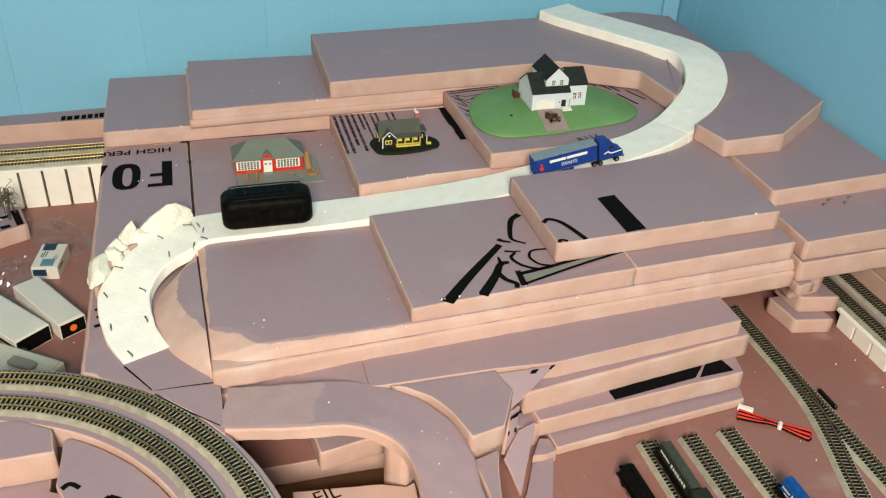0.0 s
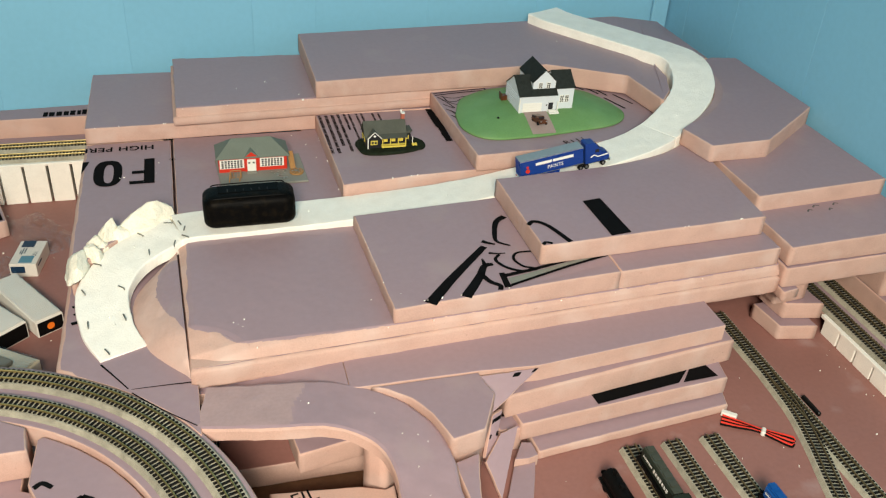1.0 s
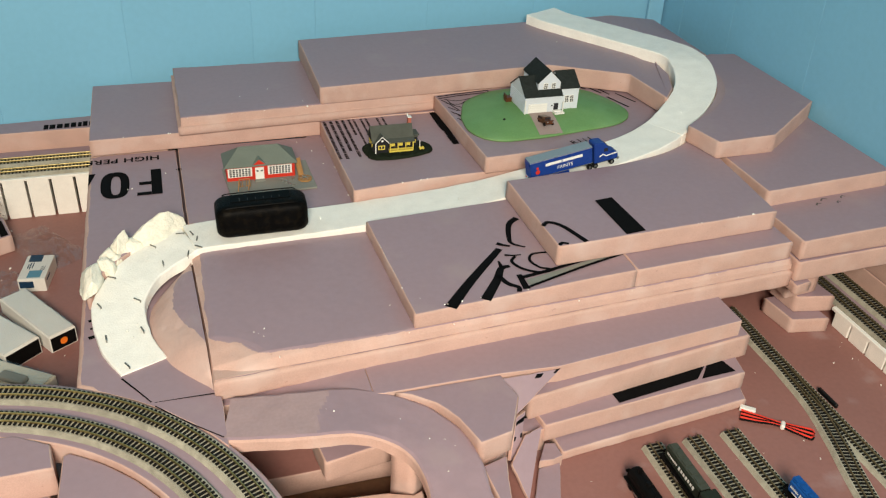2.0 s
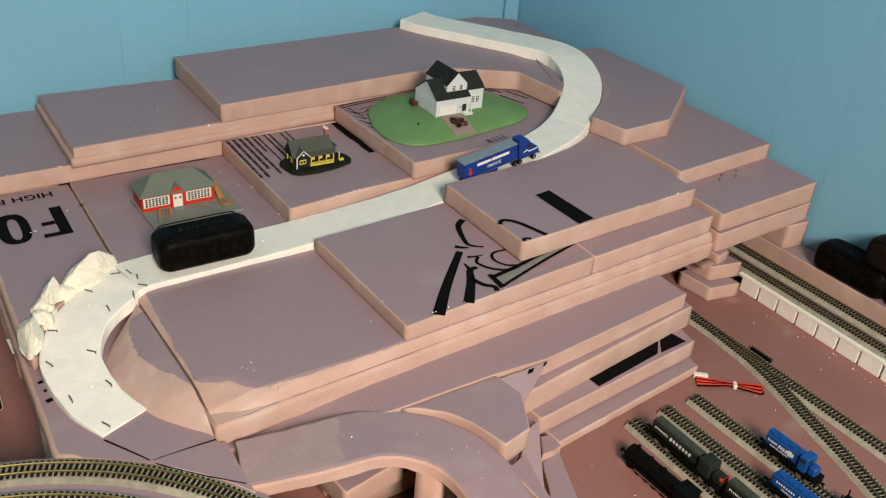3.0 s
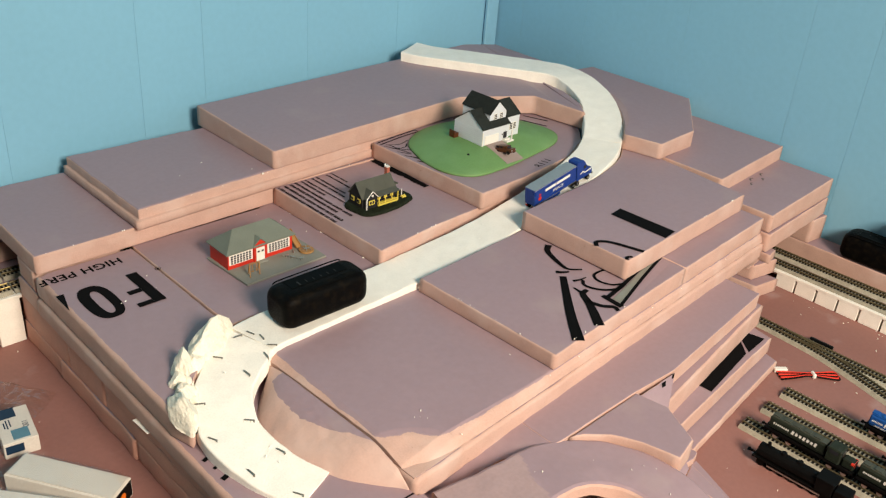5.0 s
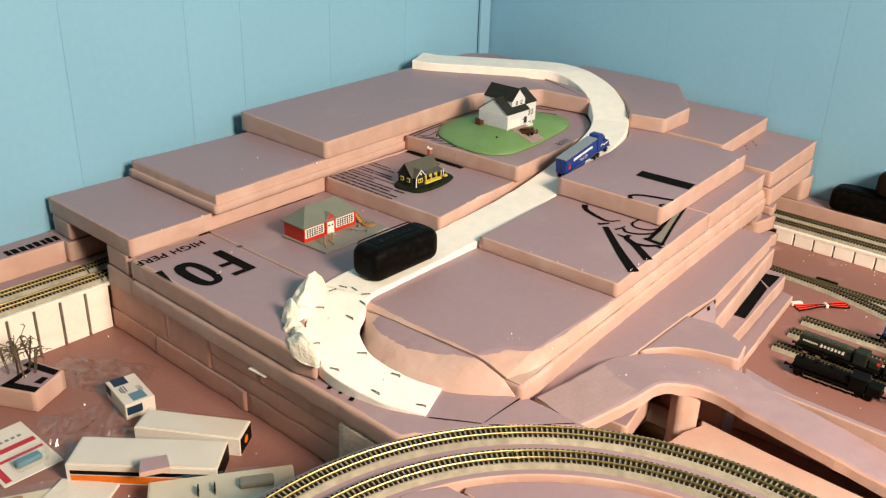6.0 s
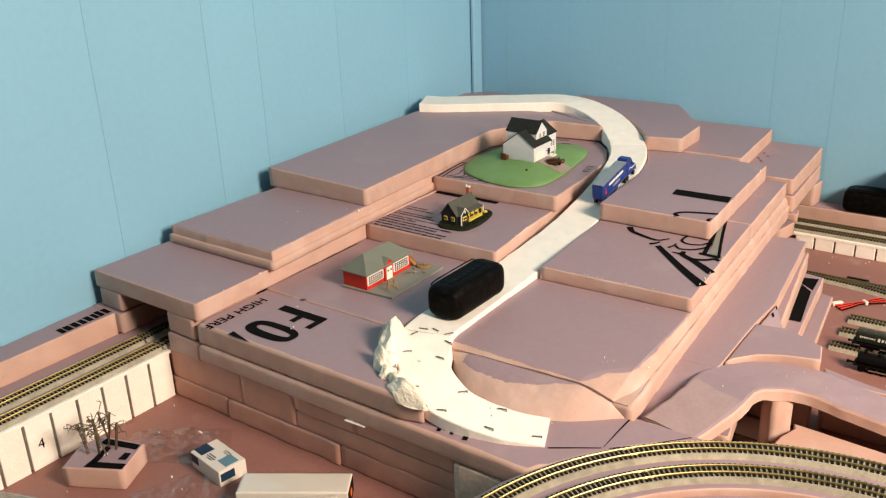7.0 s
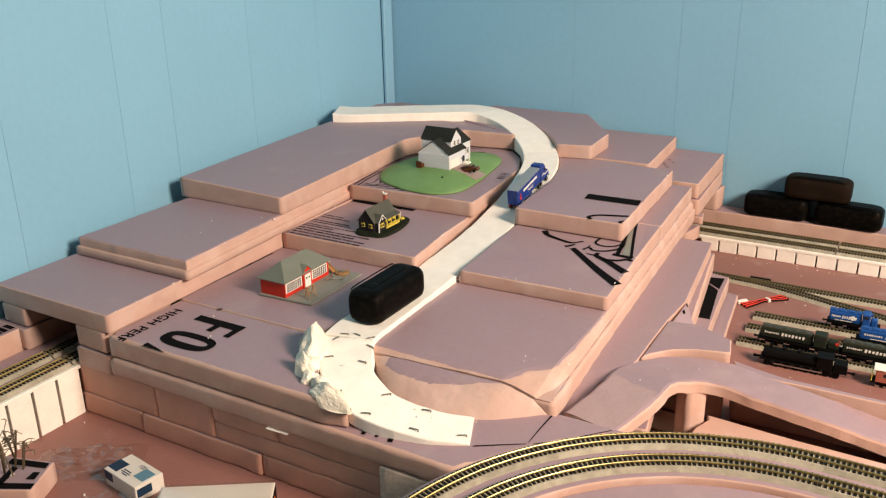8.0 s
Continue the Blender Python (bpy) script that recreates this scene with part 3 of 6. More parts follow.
ringi = list(reversed(arc(CX, CY, 0.230, -0.1, 128, 0, 0, 48)))
prism(bm, [(CX + 0.230, -0.78), (CX + 0.299, -0.78)] + ringo + ringi, TZ - T, TZ)
tagged(part("foam_curve_bed", bm, [SKIN, CUT]), "pink foam bed cut to the curve of the tracks", "foam board")

for y in (0.274, 0.306):
    track([(-1.0, y, L2), (-0.30, y, L2)], "double main line track on the low viaduct", "back tracks")
    track([(-0.298, y, L2), (-0.10, y, L2)], "double main line track running into the tunnel", "back tracks", rail=DULL_RAIL)
for x in (0.5565, 0.5885):
    track([(x, -0.80, -0.083), (x, -0.42, -0.083)], "double main line track along the wall", "wall tracks", rail=DULL_RAIL)
    track([(x, -0.418, -0.083), (x, -0.10, -0.083)], "double main line track running into the tunnel", "wall tracks", rail=DULL_RAIL)
board([(-1.0, 0.268), (-0.10, 0.268), (-0.10, 0.345), (-1.0, 0.345)], L2 - 0.010, L2, "foam bed under the back tracks", group="beds")
board([(-1.0, 0.3475), (-0.24, 0.3505), (-0.24, 0.396), (-1.0, 0.3555)], L2 - 0.02, L1, "pink foam board with mirrored print along the wall", group="beds")
board([(0.5450, -0.80), (0.6015, -0.80), (0.6015, -0.08), (0.5450, -0.08)], -0.093, -0.083, "foam bed under the wall tracks", group="beds")
board([(0.6025, -0.80), (0.640, -0.80), (0.640, -0.08), (0.6025, -0.08)], BASE, -0.058, "pink foam shelf along the wall", group="beds")

# ---- more materials ----
GRASS = material("green_pad_paint", (0.150, 0.300, 0.110), 0.6, var=0.12, scale=25, fine=500, bump=0.15, stain=(0.195, 0.355, 0.15), stain_scale=18, stain_lo=0.5, stain_hi=0.75)
DRIVE = material("driveway_grey", (0.33, 0.26, 0.24), 0.75, var=0.15, scale=60, fine=800)
SIDING = material("white_siding", (0.66, 0.70, 0.74), 0.5, var=0.05, scale=40, fine=400, bump=0.1)
WHITE_TRIM = material("white_trim", (0.80, 0.79, 0.74), 0.5, var=0.04, scale=50, fine=400)
SHINGLE = material("black_shingle", (0.022, 0.026, 0.024), 0.75, var=0.4, scale=200, fine=1500, bump=0.6)
COT_ROOF = material("dark_cottage_roof", (0.075, 0.080, 0.066), 0.75, var=0.2, scale=80, fine=900, bump=0.25)
GREEN_ROOF = material("grey_green_roof", (0.16, 0.185, 0.155), 0.7, var=0.12, scale=60, fine=900, bump=0.2)
RED = material("red_plastic", (0.58, 0.035, 0.018), 0.45, var=0.10, scale=60, fine=500)
PLATE = material("grey_plate", (0.24, 0.24, 0.21), 0.7, var=0.12, scale=50, fine=700)
GLASS = material("dark_pane", (0.03, 0.03, 0.035), 0.15, var=0.1, scale=100, fine=500, bump=0)
YELLOW = material("yellow_trim", (0.72, 0.58, 0.10), 0.5, var=0.10, scale=80, fine=500)
DARK_WALL = material("dark_wall", (0.022, 0.022, 0.024), 0.5, var=0.2, scale=80, fine=500)
DARK_LAWN = material("dark_lawn", (0.018, 0.024, 0.014), 0.9, var=0.5, scale=150, fine=1400, bump=1.0, dist=0.0012)
BROWN = material("brown_plastic", (0.10, 0.035, 0.015), 0.35, var=0.2, scale=90, fine=600)
TAN = material("tan_wood", (0.36, 0.19, 0.07), 0.5, var=0.2, scale=70, fine=500)
SILVER = material("silver_metal", (0.55, 0.55, 0.52), 0.3, 0.9, var=0.15, scale=80, fine=600, bump=0.05)
BRICK = material("red_brick", (0.40, 0.12, 0.08), 0.7, var=0.2, scale=120, fine=800)
TRUCK_BLUE = material("deep_blue_paint", (0.012, 0.045, 0.24), 0.3, var=0.10, scale=50, fine=400, bump=0.03)
TRUCK_GREY = material("grey_trailer_roof", (0.22, 0.28, 0.32), 0.45, var=0.1, scale=60, fine=400)
TYRE = material("black_rubber", (0.012, 0.012, 0.012), 0.7, var=0.2, scale=90, fine=700)
CASE = material("black_speaker_mesh", (0.0026, 0.0026, 0.0026), 0.40, stain=(0.011, 0.0085, 0.0055), stain_scale=140, stain_lo=0.48, stain_hi=0.75, var=0.4, scale=90, fine=1400, bump=0.45, dist=0.0006, spec=0.11)
BUTTON = material("faint_button_print", (0.030, 0.030, 0.028), 0.5, var=0.1)
CASE_TOP = material("black_rubber_top", (0.003, 0.003, 0.003), 0.35, var=0.2, scale=60, fine=900, spec=0.07)
GREY_INK = material("faint_grey_marks", (0.10, 0.10, 0.10), 0.5, var=0.2, scale=90, fine=700)


def hull(bm, corners, faces, mi=0):
    vs = [bm.verts.new(c) for c in corners]
    for f in faces:
        bm.faces.new([vs[i] for i in f]).material_index = mi


def boxes(name, items, mat, parent, label="", bevel=0.0):
    """Items of (size, centre) joined into one part."""
    bm = bmesh.new()
    for size, at in items:
        block(bm, size, pose(*at), bevel)
    return part(name, bm, mat, parent, label)


def cyl(bm, r, h, m, n=14, r2=None):
    lo = [bm.verts.new(m @ Vector((r * math.cos(6.2832 * i / n), r * math.sin(6.2832 * i / n), 0))) for i in range(n)]
    hi = [bm.verts.new(m @ Vector(((r2 or r) * math.cos(6.2832 * i / n), (r2 or r) * math.sin(6.2832 * i / n), h))) for i in range(n)]
    for i in range(n):
        bm.faces.new((lo[i], lo[(i + 1) % n], hi[(i + 1) % n], hi[i]))
    bm.faces.new(list(reversed(lo)))
    bm.faces.new(hi)


def tube(bm, pts, r, n=7):
    """A round rod or wire along a line."""
    pts = [Vector(p) for p in pts]
    rows = []
    for i, p in enumerate(pts):
        d = (pts[min(len(pts) - 1, i + 1)] - pts[max(0, i - 1)]).normalized()
        u = d.cross(Vector((0, 0, 1)))
        u = u.normalized() if u.length > 1e-4 else Vector((1, 0, 0))
        v = d.cross(u)
        rows.append([bm.verts.new(p + u * r * math.cos(6.2832 * j / n) + v * r * math.sin(6.2832 * j / n)) for j in range(n)])
    for a, b in zip(rows, rows[1:]):
        for j in range(n):
            bm.faces.new((a[j], a[(j + 1) % n], b[(j + 1) % n], b[j]))
    bm.faces.new(rows[0])
    bm.faces.new(list(reversed(rows[-1])))


# ---- prints on the boards ----
def owner(x, y, z):
    """The board whose top lies under a place."""
    for ob in BOARDS:
        lo = [min(c[i] for c in ob.bound_box) for i in range(3)]
        hi = [max(c[i] for c in ob.bound_box) for i in range(3)]
        if lo[0] <= x <= hi[0] and lo[1] <= y <= hi[1] and abs(hi[2] - z) < 0.005:
            return ob
    return None


BOARDS = [o for o in scene.objects if o.type == "MESH" and o.parent is None and o.name.startswith("foam_")]
LIFT = 0.0004


def ink(shapes, z, parent, name="print", mat=INK, label=""):
    """Flat printed shapes, each a closed outline."""
    bm = bmesh.new()
    for s in shapes:
        vs = [bm.verts.new((x, y, (z(x, y) if callable(z) else z) + LIFT)) for x, y in s]
        bm.faces.new(vs)
    return part(name, bm, mat, parent, label)


def stroke(pts, w0, w1=None, per=7):
    """Outline of a brush stroke whose width runs from w0 to w1."""
    line = spline([(*p, 0) for p in pts], per)
    w1 = w0 if w1 is None else w1
    left, right = [], []
    for i, p in enumerate(line):
        a, b = line[max(0, i - 1)], line[min(len(line) - 1, i + 1)]
        d = (b - a).normalized()
        w = (w0 + (w1 - w0) * i / (len(line) - 1)) / 2
        left.append((p.x - d.y * w, p.y + d.x * w))
        right.append((p.x + d.y * w, p.y - d.x * w))
    return left + list(reversed(right))


def lettering(body, size, m, mat, parent, name="lettering", label="", spacing=1.0, align="LEFT", thin=0.0):
    """Words in the built-in font as a mesh."""
    cu = bpy.data.curves.new(name, "FONT")
    cu.body, cu.size, cu.space_character, cu.align_x, cu.offset = body, size, spacing, align, thin
    tmp = new(name + "_tmp", cu)
    bpy.context.view_layer.update()
    me = bpy.data.meshes.new_from_object(tmp.evaluated_get(bpy.context.evaluated_depsgraph_get()))
    bpy.data.objects.remove(tmp)
    me.transform(m)
    me.materials.clear()
    me.materials.append(mat)
    ob = new(name, me)
    ob.parent = parent
    if label:
        ob["label"] = label
    return ob


def rect(x0, y0, x1, y1):
    return [(x0, y0), (x1, y0), (x1, y1), (x0, y1)]


def word_bars(x, y_from, y_to, h, rng, parent, z, gap=0.0022):
    """A line of unreadable words, each a run of small bars, running along y."""
    shapes, y = [], y_from
    step = -1 if y_to < y_from else 1
    while (y_to - y) * step > 0.004:
        for _ in range(rng.randint(3, 8)):
            w = rng.uniform(0.0018, 0.0030)
            if (y_to - y) * step < w:
                break
            shapes.append(rect(x - h / 2, min(y, y + step * w), x + h / 2 * rng.uniform(0.7, 1.0), max(y, y + step * w)))
            y += step * (w + 0.0007)
        y += step * gap
    return ink(shapes, z, parent, "print_line")


fo = owner(-0.24, 0.1, P0)
shapes = [rect(-0.2225, 0.0820, -0.2102, 0.1480), rect(-0.2390, 0.0820, -0.2226, 0.0900), rect(-0.2365, 0.1085, -0.2226, 0.1165)]
for s in shapes:
    ink([s], P0, fo, "letter_bar")
ring_o = [(0.0165 * math.copysign(abs(math.cos(a)) ** 0.75, math.cos(a)), 0.034 * math.copysign(abs(math.sin(a)) ** 0.75, math.sin(a))) for a in [6.2832 * i / 28 for i in range(28)]]
bm = bmesh.new()
o1 = [bm.verts.new((-0.2640 + x, 0.1145 + y, P0 + LIFT)) for x, y in ring_o]
o2 = [bm.verts.new((-0.2630 + x * 0.34, 0.1130 + y * 0.70, P0 + LIFT)) for x, y in ring_o]
for i in range(28):
    bm.faces.new((o1[i], o1[(i + 1) % 28], o2[(i + 1) % 28], o2[i]))
part("letter_ring", bm, INK, fo)
ink([[(-0.2945, 0.149), (-0.2865, 0.149), (-0.2945, 0.116)]], P0, fo, "letter_bar")
lettering("HIGH PERF", 0.0175, pose(-0.2105, 0.1865, P0 + LIFT, 0, 0, 180), INK, fo, "lettering", "black printed words", 1.05, "LEFT", 0.00035)
bm = bmesh.new()
for r0, r1 in ((0.0034, 0.0026),):
    a = [bm.verts.new((-0.189 + r0 * math.cos(6.2832 * i / 18), 0.141 + r0 * math.sin(6.2832 * i / 18), P0 + LIFT)) for i in range(18)]
    b = [bm.verts.new((-0.189 + r1 * math.cos(6.2832 * i / 18), 0.141 + r1 * math.sin(6.2832 * i / 18), P0 + LIFT)) for i in range(18)]
    for i in range(18):
        bm.faces.new((a[i], a[(i + 1) % 18], b[(i + 1) % 18], b[i]))
vs = [bm.verts.new((-0.189 + x, 0.141 + y, P0 + LIFT)) for x, y in rect(-0.0011, -0.0015, 0.0011, 0.0015)]
bm.faces.new(vs)
part("print_mark", bm, INK, fo)

rng = random.Random(4)
b2 = owner(0.05, 0.05, P1)
for x, y1, y0, h in ((0.0040, 0.202, 0.084, 0.0048), (0.0125, 0.200, 0.083, 0.0050), (0.0210, 0.200, 0.104, 0.0050), (0.0290, 0.201, 0.086, 0.0046), (0.0375, 0.201, 0.150, 0.0040), (0.0440, 0.201, 0.092, 0.0036),
                     (0.0540, 0.202, 0.132, 0.0036), (0.0610, 0.202, 0.140, 0.0036), (0.0760, 0.202, 0.150, 0.0036), (0.0840, 0.202, 0.165, 0.0036)):
    word_bars(x, y0, y1, h * 0.86, rng, b2, P1, 0.0014)
edge_in = [(0.1525 + (0.0016 if i % 2 else 0.0) + rng.uniform(-0.0006, 0.0006) - (0.002 if i > 14 else 0), 0.097 + 0.105 * i / 34) for i in range(35)]
ink([[(0.1625, 0.097)] + [(0.1635, 0.202)] + list(reversed(edge_in))], P1, b2, "printed_bar")

b3 = owner(0.3, 0.1, P2 - 0.0015)
Z3 = P2 - 0.0015
for s in ([(0.163, 0.203), (0.200, 0.2085), (0.240, 0.2125)], [(0.163, 0.196), (0.20, 0.202), (0.236, 0.2055)], [(0.240, 0.2125), (0.2395, 0.204)]):
    ink([stroke(s, 0.0022)], Z3, b3, "printed_line")
for s in ([(0.165, 0.190), (0.172, 0.175), (0.179, 0.151)], [(0.170, 0.192), (0.186, 0.184), (0.206, 0.189)], [(0.173, 0.191), (0.176, 0.172), (0.186, 0.160)], [(0.168, 0.178), (0.185, 0.172), (0.196, 0.180)],
          [(0.166, 0.150), (0.176, 0.135)], [(0.168, 0.128), (0.176, 0.112)], [(0.171, 0.143), (0.179, 0.120)], [(0.167, 0.165), (0.177, 0.150)]):
    ink([stroke(s, 0.0016)], Z3, b3, "printed_line")
lettering("R111", 0.0145, pose(0.2870, 0.0215, Z3 + LIFT, 0, 0, 13), INK, b3, "lettering", "black printed code", 1.15)
for x0, y0, x1, y1, h in ((0.372, 0.206, 0.382, 0.190, 0.0028), (0.384, 0.205, 0.398, 0.172, 0.0028), (0.394, 0.206, 0.408, 0.165, 0.0028), (0.400, 0.158, 0.414, 0.118, 0.0030), (0.418, 0.168, 0.432, 0.132, 0.0026)):
    ink([stroke([(x0, y0), ((x0 + x1) / 2, (y0 + y1) / 2), (x1, y1)], h)], Z3, b3, "printed_line")

md = owner(0.12, -0.2, P1)
for pts, w0, w1 in (([(0.044, -0.2415), (0.077, -0.204), (0.125, -0.155)], 0.0125, 0.0075), ([(0.0805, -0.2385), (0.103, -0.209), (0.114, -0.191), (0.124, -0.189)], 0.0110, 0.0050),
                    ([(0.116, -0.177), (0.1155, -0.183), (0.115, -0.190)], 0.002, 0.005), ([(0.106, -0.201), (0.111, -0.218), (0.119, -0.227), (0.117, -0.2345)], 0.0060, 0.0050),
                    ([(0.166, -0.0995), (0.153, -0.110), (0.143, -0.136), (0.142, -0.149), (0.153, -0.159)], 0.0080, 0.0025), ([(0.126, -0.144), (0.131, -0.149), (0.138, -0.153)], 0.006, 0.003),
                    ([(0.126, -0.168), (0.134, -0.171), (0.143, -0.172)], 0.0040, 0.0016), ([(0.136, -0.173), (0.129, -0.182), (0.135, -0.197), (0.150, -0.208), (0.165, -0.207)], 0.0035, 0.0045),
                    ([(0.127, -0.212), (0.166, -0.206), (0.219, -0.195)], 0.0055, 0.0040), ([(0.128, -0.2295), (0.186, -0.213), (0.2480, -0.1965)], 0.0036, 0.0036),
                    ([(0.174, -0.1745), (0.155, -0.174), (0.148, -0.185), (0.153, -0.199), (0.163, -0.205)], 0.0030, 0.0034), ([(0.1275, -0.206), (0.1268, -0.219), (0.126, -0.232)], 0.0060, 0.0070)):
    ink([stroke(pts, w0, w1)], lambda x, y: P1 + mid_tilt(x, y), md, "printed_stroke")
ink([[(0.131, -0.2265), (0.186, -0.211), (0.244, -0.1955), (0.215, -0.198), (0.166, -0.2095), (0.131, -0.2165)]], lambda x, y: P1 - 0.0002 + mid_tilt(x, y), md, "printed_band", PLATE, "grey printed band")
worn_in, worn_out = edge_of_road(-1, 101, 124, 0.0022), edge_of_road(-1, 101, 124, 0.0125)
worn_out = [(a[0] + (b[0] - a[0]) * math.sin(math.pi * i / (len(worn_in) - 1)) ** 0.6, a[1] + (b[1] - a[1]) * math.sin(math.pi * i / (len(worn_in) - 1)) ** 0.6) for i, (a, b) in enumerate(zip(worn_in, worn_out))]
ink([worn_in + list(reversed(worn_out[1:-1]))], lambda x, y: P3 - 0.0012 + 0.030 * (x - 0.444), clipped, "sanded_edge", SANDED, "paler sanded edge beside the road")
tp = owner(0.3, -0.15, P2)
ink([[(0.248, -0.1215), (0.2705, -0.1185), (0.2735, -0.1935), (0.2495, -0.1965)]], P2, tp, "printed_bar")
ink([stroke([(0.1695, -0.161), (0.178, -0.155), (0.190, -0.166), (0.202, -0.2005)], 0.005, 0.006)], P2, tp, "printed_stroke")
ink([stroke([(0.1715, -0.2005), (0.176, -0.197), (0.182, -0.200)], 0.004, 0.004)], P2, tp, "printed_stroke")

# ---- green pad and white house ----
def grass_pad():
    rim = spline([(0.172, 0.125), (0.170, 0.082), (0.192, 0.050), (0.240, 0.045), (0.310, 0.054), (0.375, 0.068), (0.402, 0.098), (0.397, 0.140), (0.372, 0.185), (0.310, 0.204), (0.245, 0.204), (0.195, 0.176), (0.172, 0.125)], 6)[:-1]
    cx, cy = 0.285, 0.125
    bm = bmesh.new()
    base = Z3
    prof = [(1.0, 0.0003), (1.0, 0.0024), (0.985, 0.0034), (0.9, 0.0058), (0.75, 0.0100), (0.58, 0.0140), (0.45, 0.0156), (0.2, 0.0160)]
    rows = []
    for k, h in prof:
        rows.append([bm.verts.new((cx + (p.x - cx) * k, cy + (p.y - cy) * k, base + h + noise.noise(Vector((p.x * 40, p.y * 40, k * 5))) * 0.0005)) for p in rim])
    n = len(rim)
    for a, b in zip(rows, rows[1:]):
        for i in range(n):
            f = bm.faces.new((a[i], a[(i + 1) % n], b[(i + 1) % n], b[i]))
            f.smooth = True
    bm.faces.new(rows[-1]).smooth = True
    bm.faces.new(list(reversed(rows[0])))
    pad = tagged(part("grass_pad", bm, GRASS), "smooth green painted lawn pad under the white house", "lawn")
    return pad


pad = grass_pad()
HZ = Z3 + 0.0158


bm = bmesh.new()
rows = []
for i in range(7):
    y = 0.089 - 0.041 * i / 6
    z = HZ + 0.0006 - (0.0120 * (i / 6) ** 1.25)
    rows.append([bm.verts.new((x, y, z)) for x in (0.252, 0.268, 0.284)])
for a, b in zip(rows, rows[1:]):
    for j in range(2):
        bm.faces.new((a[j], a[j + 1], b[j + 1], b[j]))
part("driveway", bm, DRIVE, pad, "grey driveway strip")


def gable_block(t, x0, x1, y0, y1, z0, eave, ridge, along, wall, roof, over=0.0012, name="wall"):
    """Walls with two gables and a roof of two thick slopes. along: the ridge's axis."""
    bm = bmesh.new()
    if along == "x":
        ym = (y0 + y1) / 2
        c = [(x0, y0, z0), (x1, y0, z0), (x1, y1, z0), (x0, y1, z0), (x0, y0, eave), (x1, y0, eave), (x1, y1, eave), (x0, y1, eave), (x0, ym, ridge), (x1, ym, ridge)]
    else:
        xm = (x0 + x1) / 2
        c = [(x0, y0, z0), (x0, y1, z0), (x1, y1, z0), (x1, y0, z0), (x0, y0, eave), (x0, y1, eave), (x1, y1, eave), (x1, y0, eave), (xm, y0, ridge), (xm, y1, ridge)]
        # the same solid with its axes exchanged
    hull(bm, c, [(0, 1, 5, 4), (1, 2, 6, 9, 5), (2, 3, 7, 6), (3, 0, 4, 8, 7), (3, 2, 1, 0), (4, 5, 9, 8), (6, 7, 8, 9)])
    part(name, bm, wall, t)
    th = 0.0012
    for sgn in (-1, 1):
        bm = bmesh.new()
        if along == "x":
            ym, ye = (y0 + y1) / 2, (y0 if sgn < 0 else y1)
            slope = (ridge - eave) / abs(ye - ym)
            yo = ye + sgn * over
            pts = [(x0 - over, yo, eave - slope * over), (x1 + over, yo, eave - slope * over), (x1 + over, ym, ridge), (x0 - over, ym, ridge)]
        else:
            xm, xe = (x0 + x1) / 2, (x0 if sgn < 0 else x1)
            slope = (ridge - eave) / abs(xe - xm)
            xo = xe + sgn * over
            pts = [(xo, y0 - over, eave - slope * over), (xo, y1 + over, eave - slope * over), (xm, y1 + over, ridge), (xm, y0 - over, ridge)]
        up = [(x, y, z + 0.0003) for x, y, z in pts] + [(x, y, z + th) for x, y, z in pts]
        hull(bm, up, [(0, 1, 2, 3), (4, 5, 6, 7), (0, 1, 5, 4), (1, 2, 6, 5), (2, 3, 7, 6), (3, 0, 4, 7)])
        part("roof", bm, roof, t)


def window(t, x, y, z, w, h, face="y", rows=3, cols=2, frame_mat=None, pane_mat=None):
    """A small window: a proud frame, with panes set on it. face: the wall it lies on (y: front, x: side)."""
    fr = frame_mat or WHITE_TRIM
    bm = bmesh.new()
    size = (w, 0.0008, h) if face == "y" else (0.0008, w, h)
    block(bm, size, pose(x, y, z))
    f = part("window", bm, fr, t)
    for i in range(cols):
        for j in range(rows):
            bm = bmesh.new()
            u, v = (i + 0.5) / cols - 0.5, (j + 0.5) / rows - 0.5
            pw, ph = w / cols * 0.62, h / rows * 0.62
            if face == "y":
                block(bm, (pw, 0.0006, ph), pose(x + u * w * 0.9, y - 0.0004, z + v * h * 0.9))
            else:
                block(bm, (0.0006, pw, ph), pose(x - 0.0004, y + u * w * 0.9, z + v * h * 0.9))
            part("pane", bm, pane_mat or GLASS, f)
    return f


house = thing("white_house", "white clapboard model house with black shingle roofs", "house")
Z0H = HZ - 0.001
gable_block(house, 0.246, 0.297, 0.090, 0.142, Z0H, 0.085, 0.1035, "x", SIDING, SHINGLE)
gable_block(house, 0.2655, 0.2965, 0.0975, 0.148, 0.084, 0.1005, 0.1155, "y", SIDING, SHINGLE)
gable_block(house, 0.2975, 0.323, 0.096, 0.141, Z0H, 0.0915, 0.107, "x", SIDING, SHINGLE)
for z in [Z0H + 0.003 + 0.0026 * i for i in range(8)]:
    boxes("clapboard", [((0.0008, 0.052, 0.0012), (0.2458, 0.116, z))], SIDING, house)
boxes("garage_door", [((0.026, 0.0008, 0.0125), (0.264, 0.0896, Z0H + 0.0072))] + [((0.024, 0.0006, 0.0006), (0.264, 0.0891, Z0H + 0.003 + 0.003 * i)) for i in range(4)], WHITE_TRIM, house, "white garage door")
boxes("front_door", [((0.0060, 0.0008, 0.0125), (0.2895, 0.0896, Z0H + 0.0065)), ((0.0016, 0.0006, 0.0016), (0.2835, 0.0891, Z0H + 0.010))], GLASS, house, "dark front door")
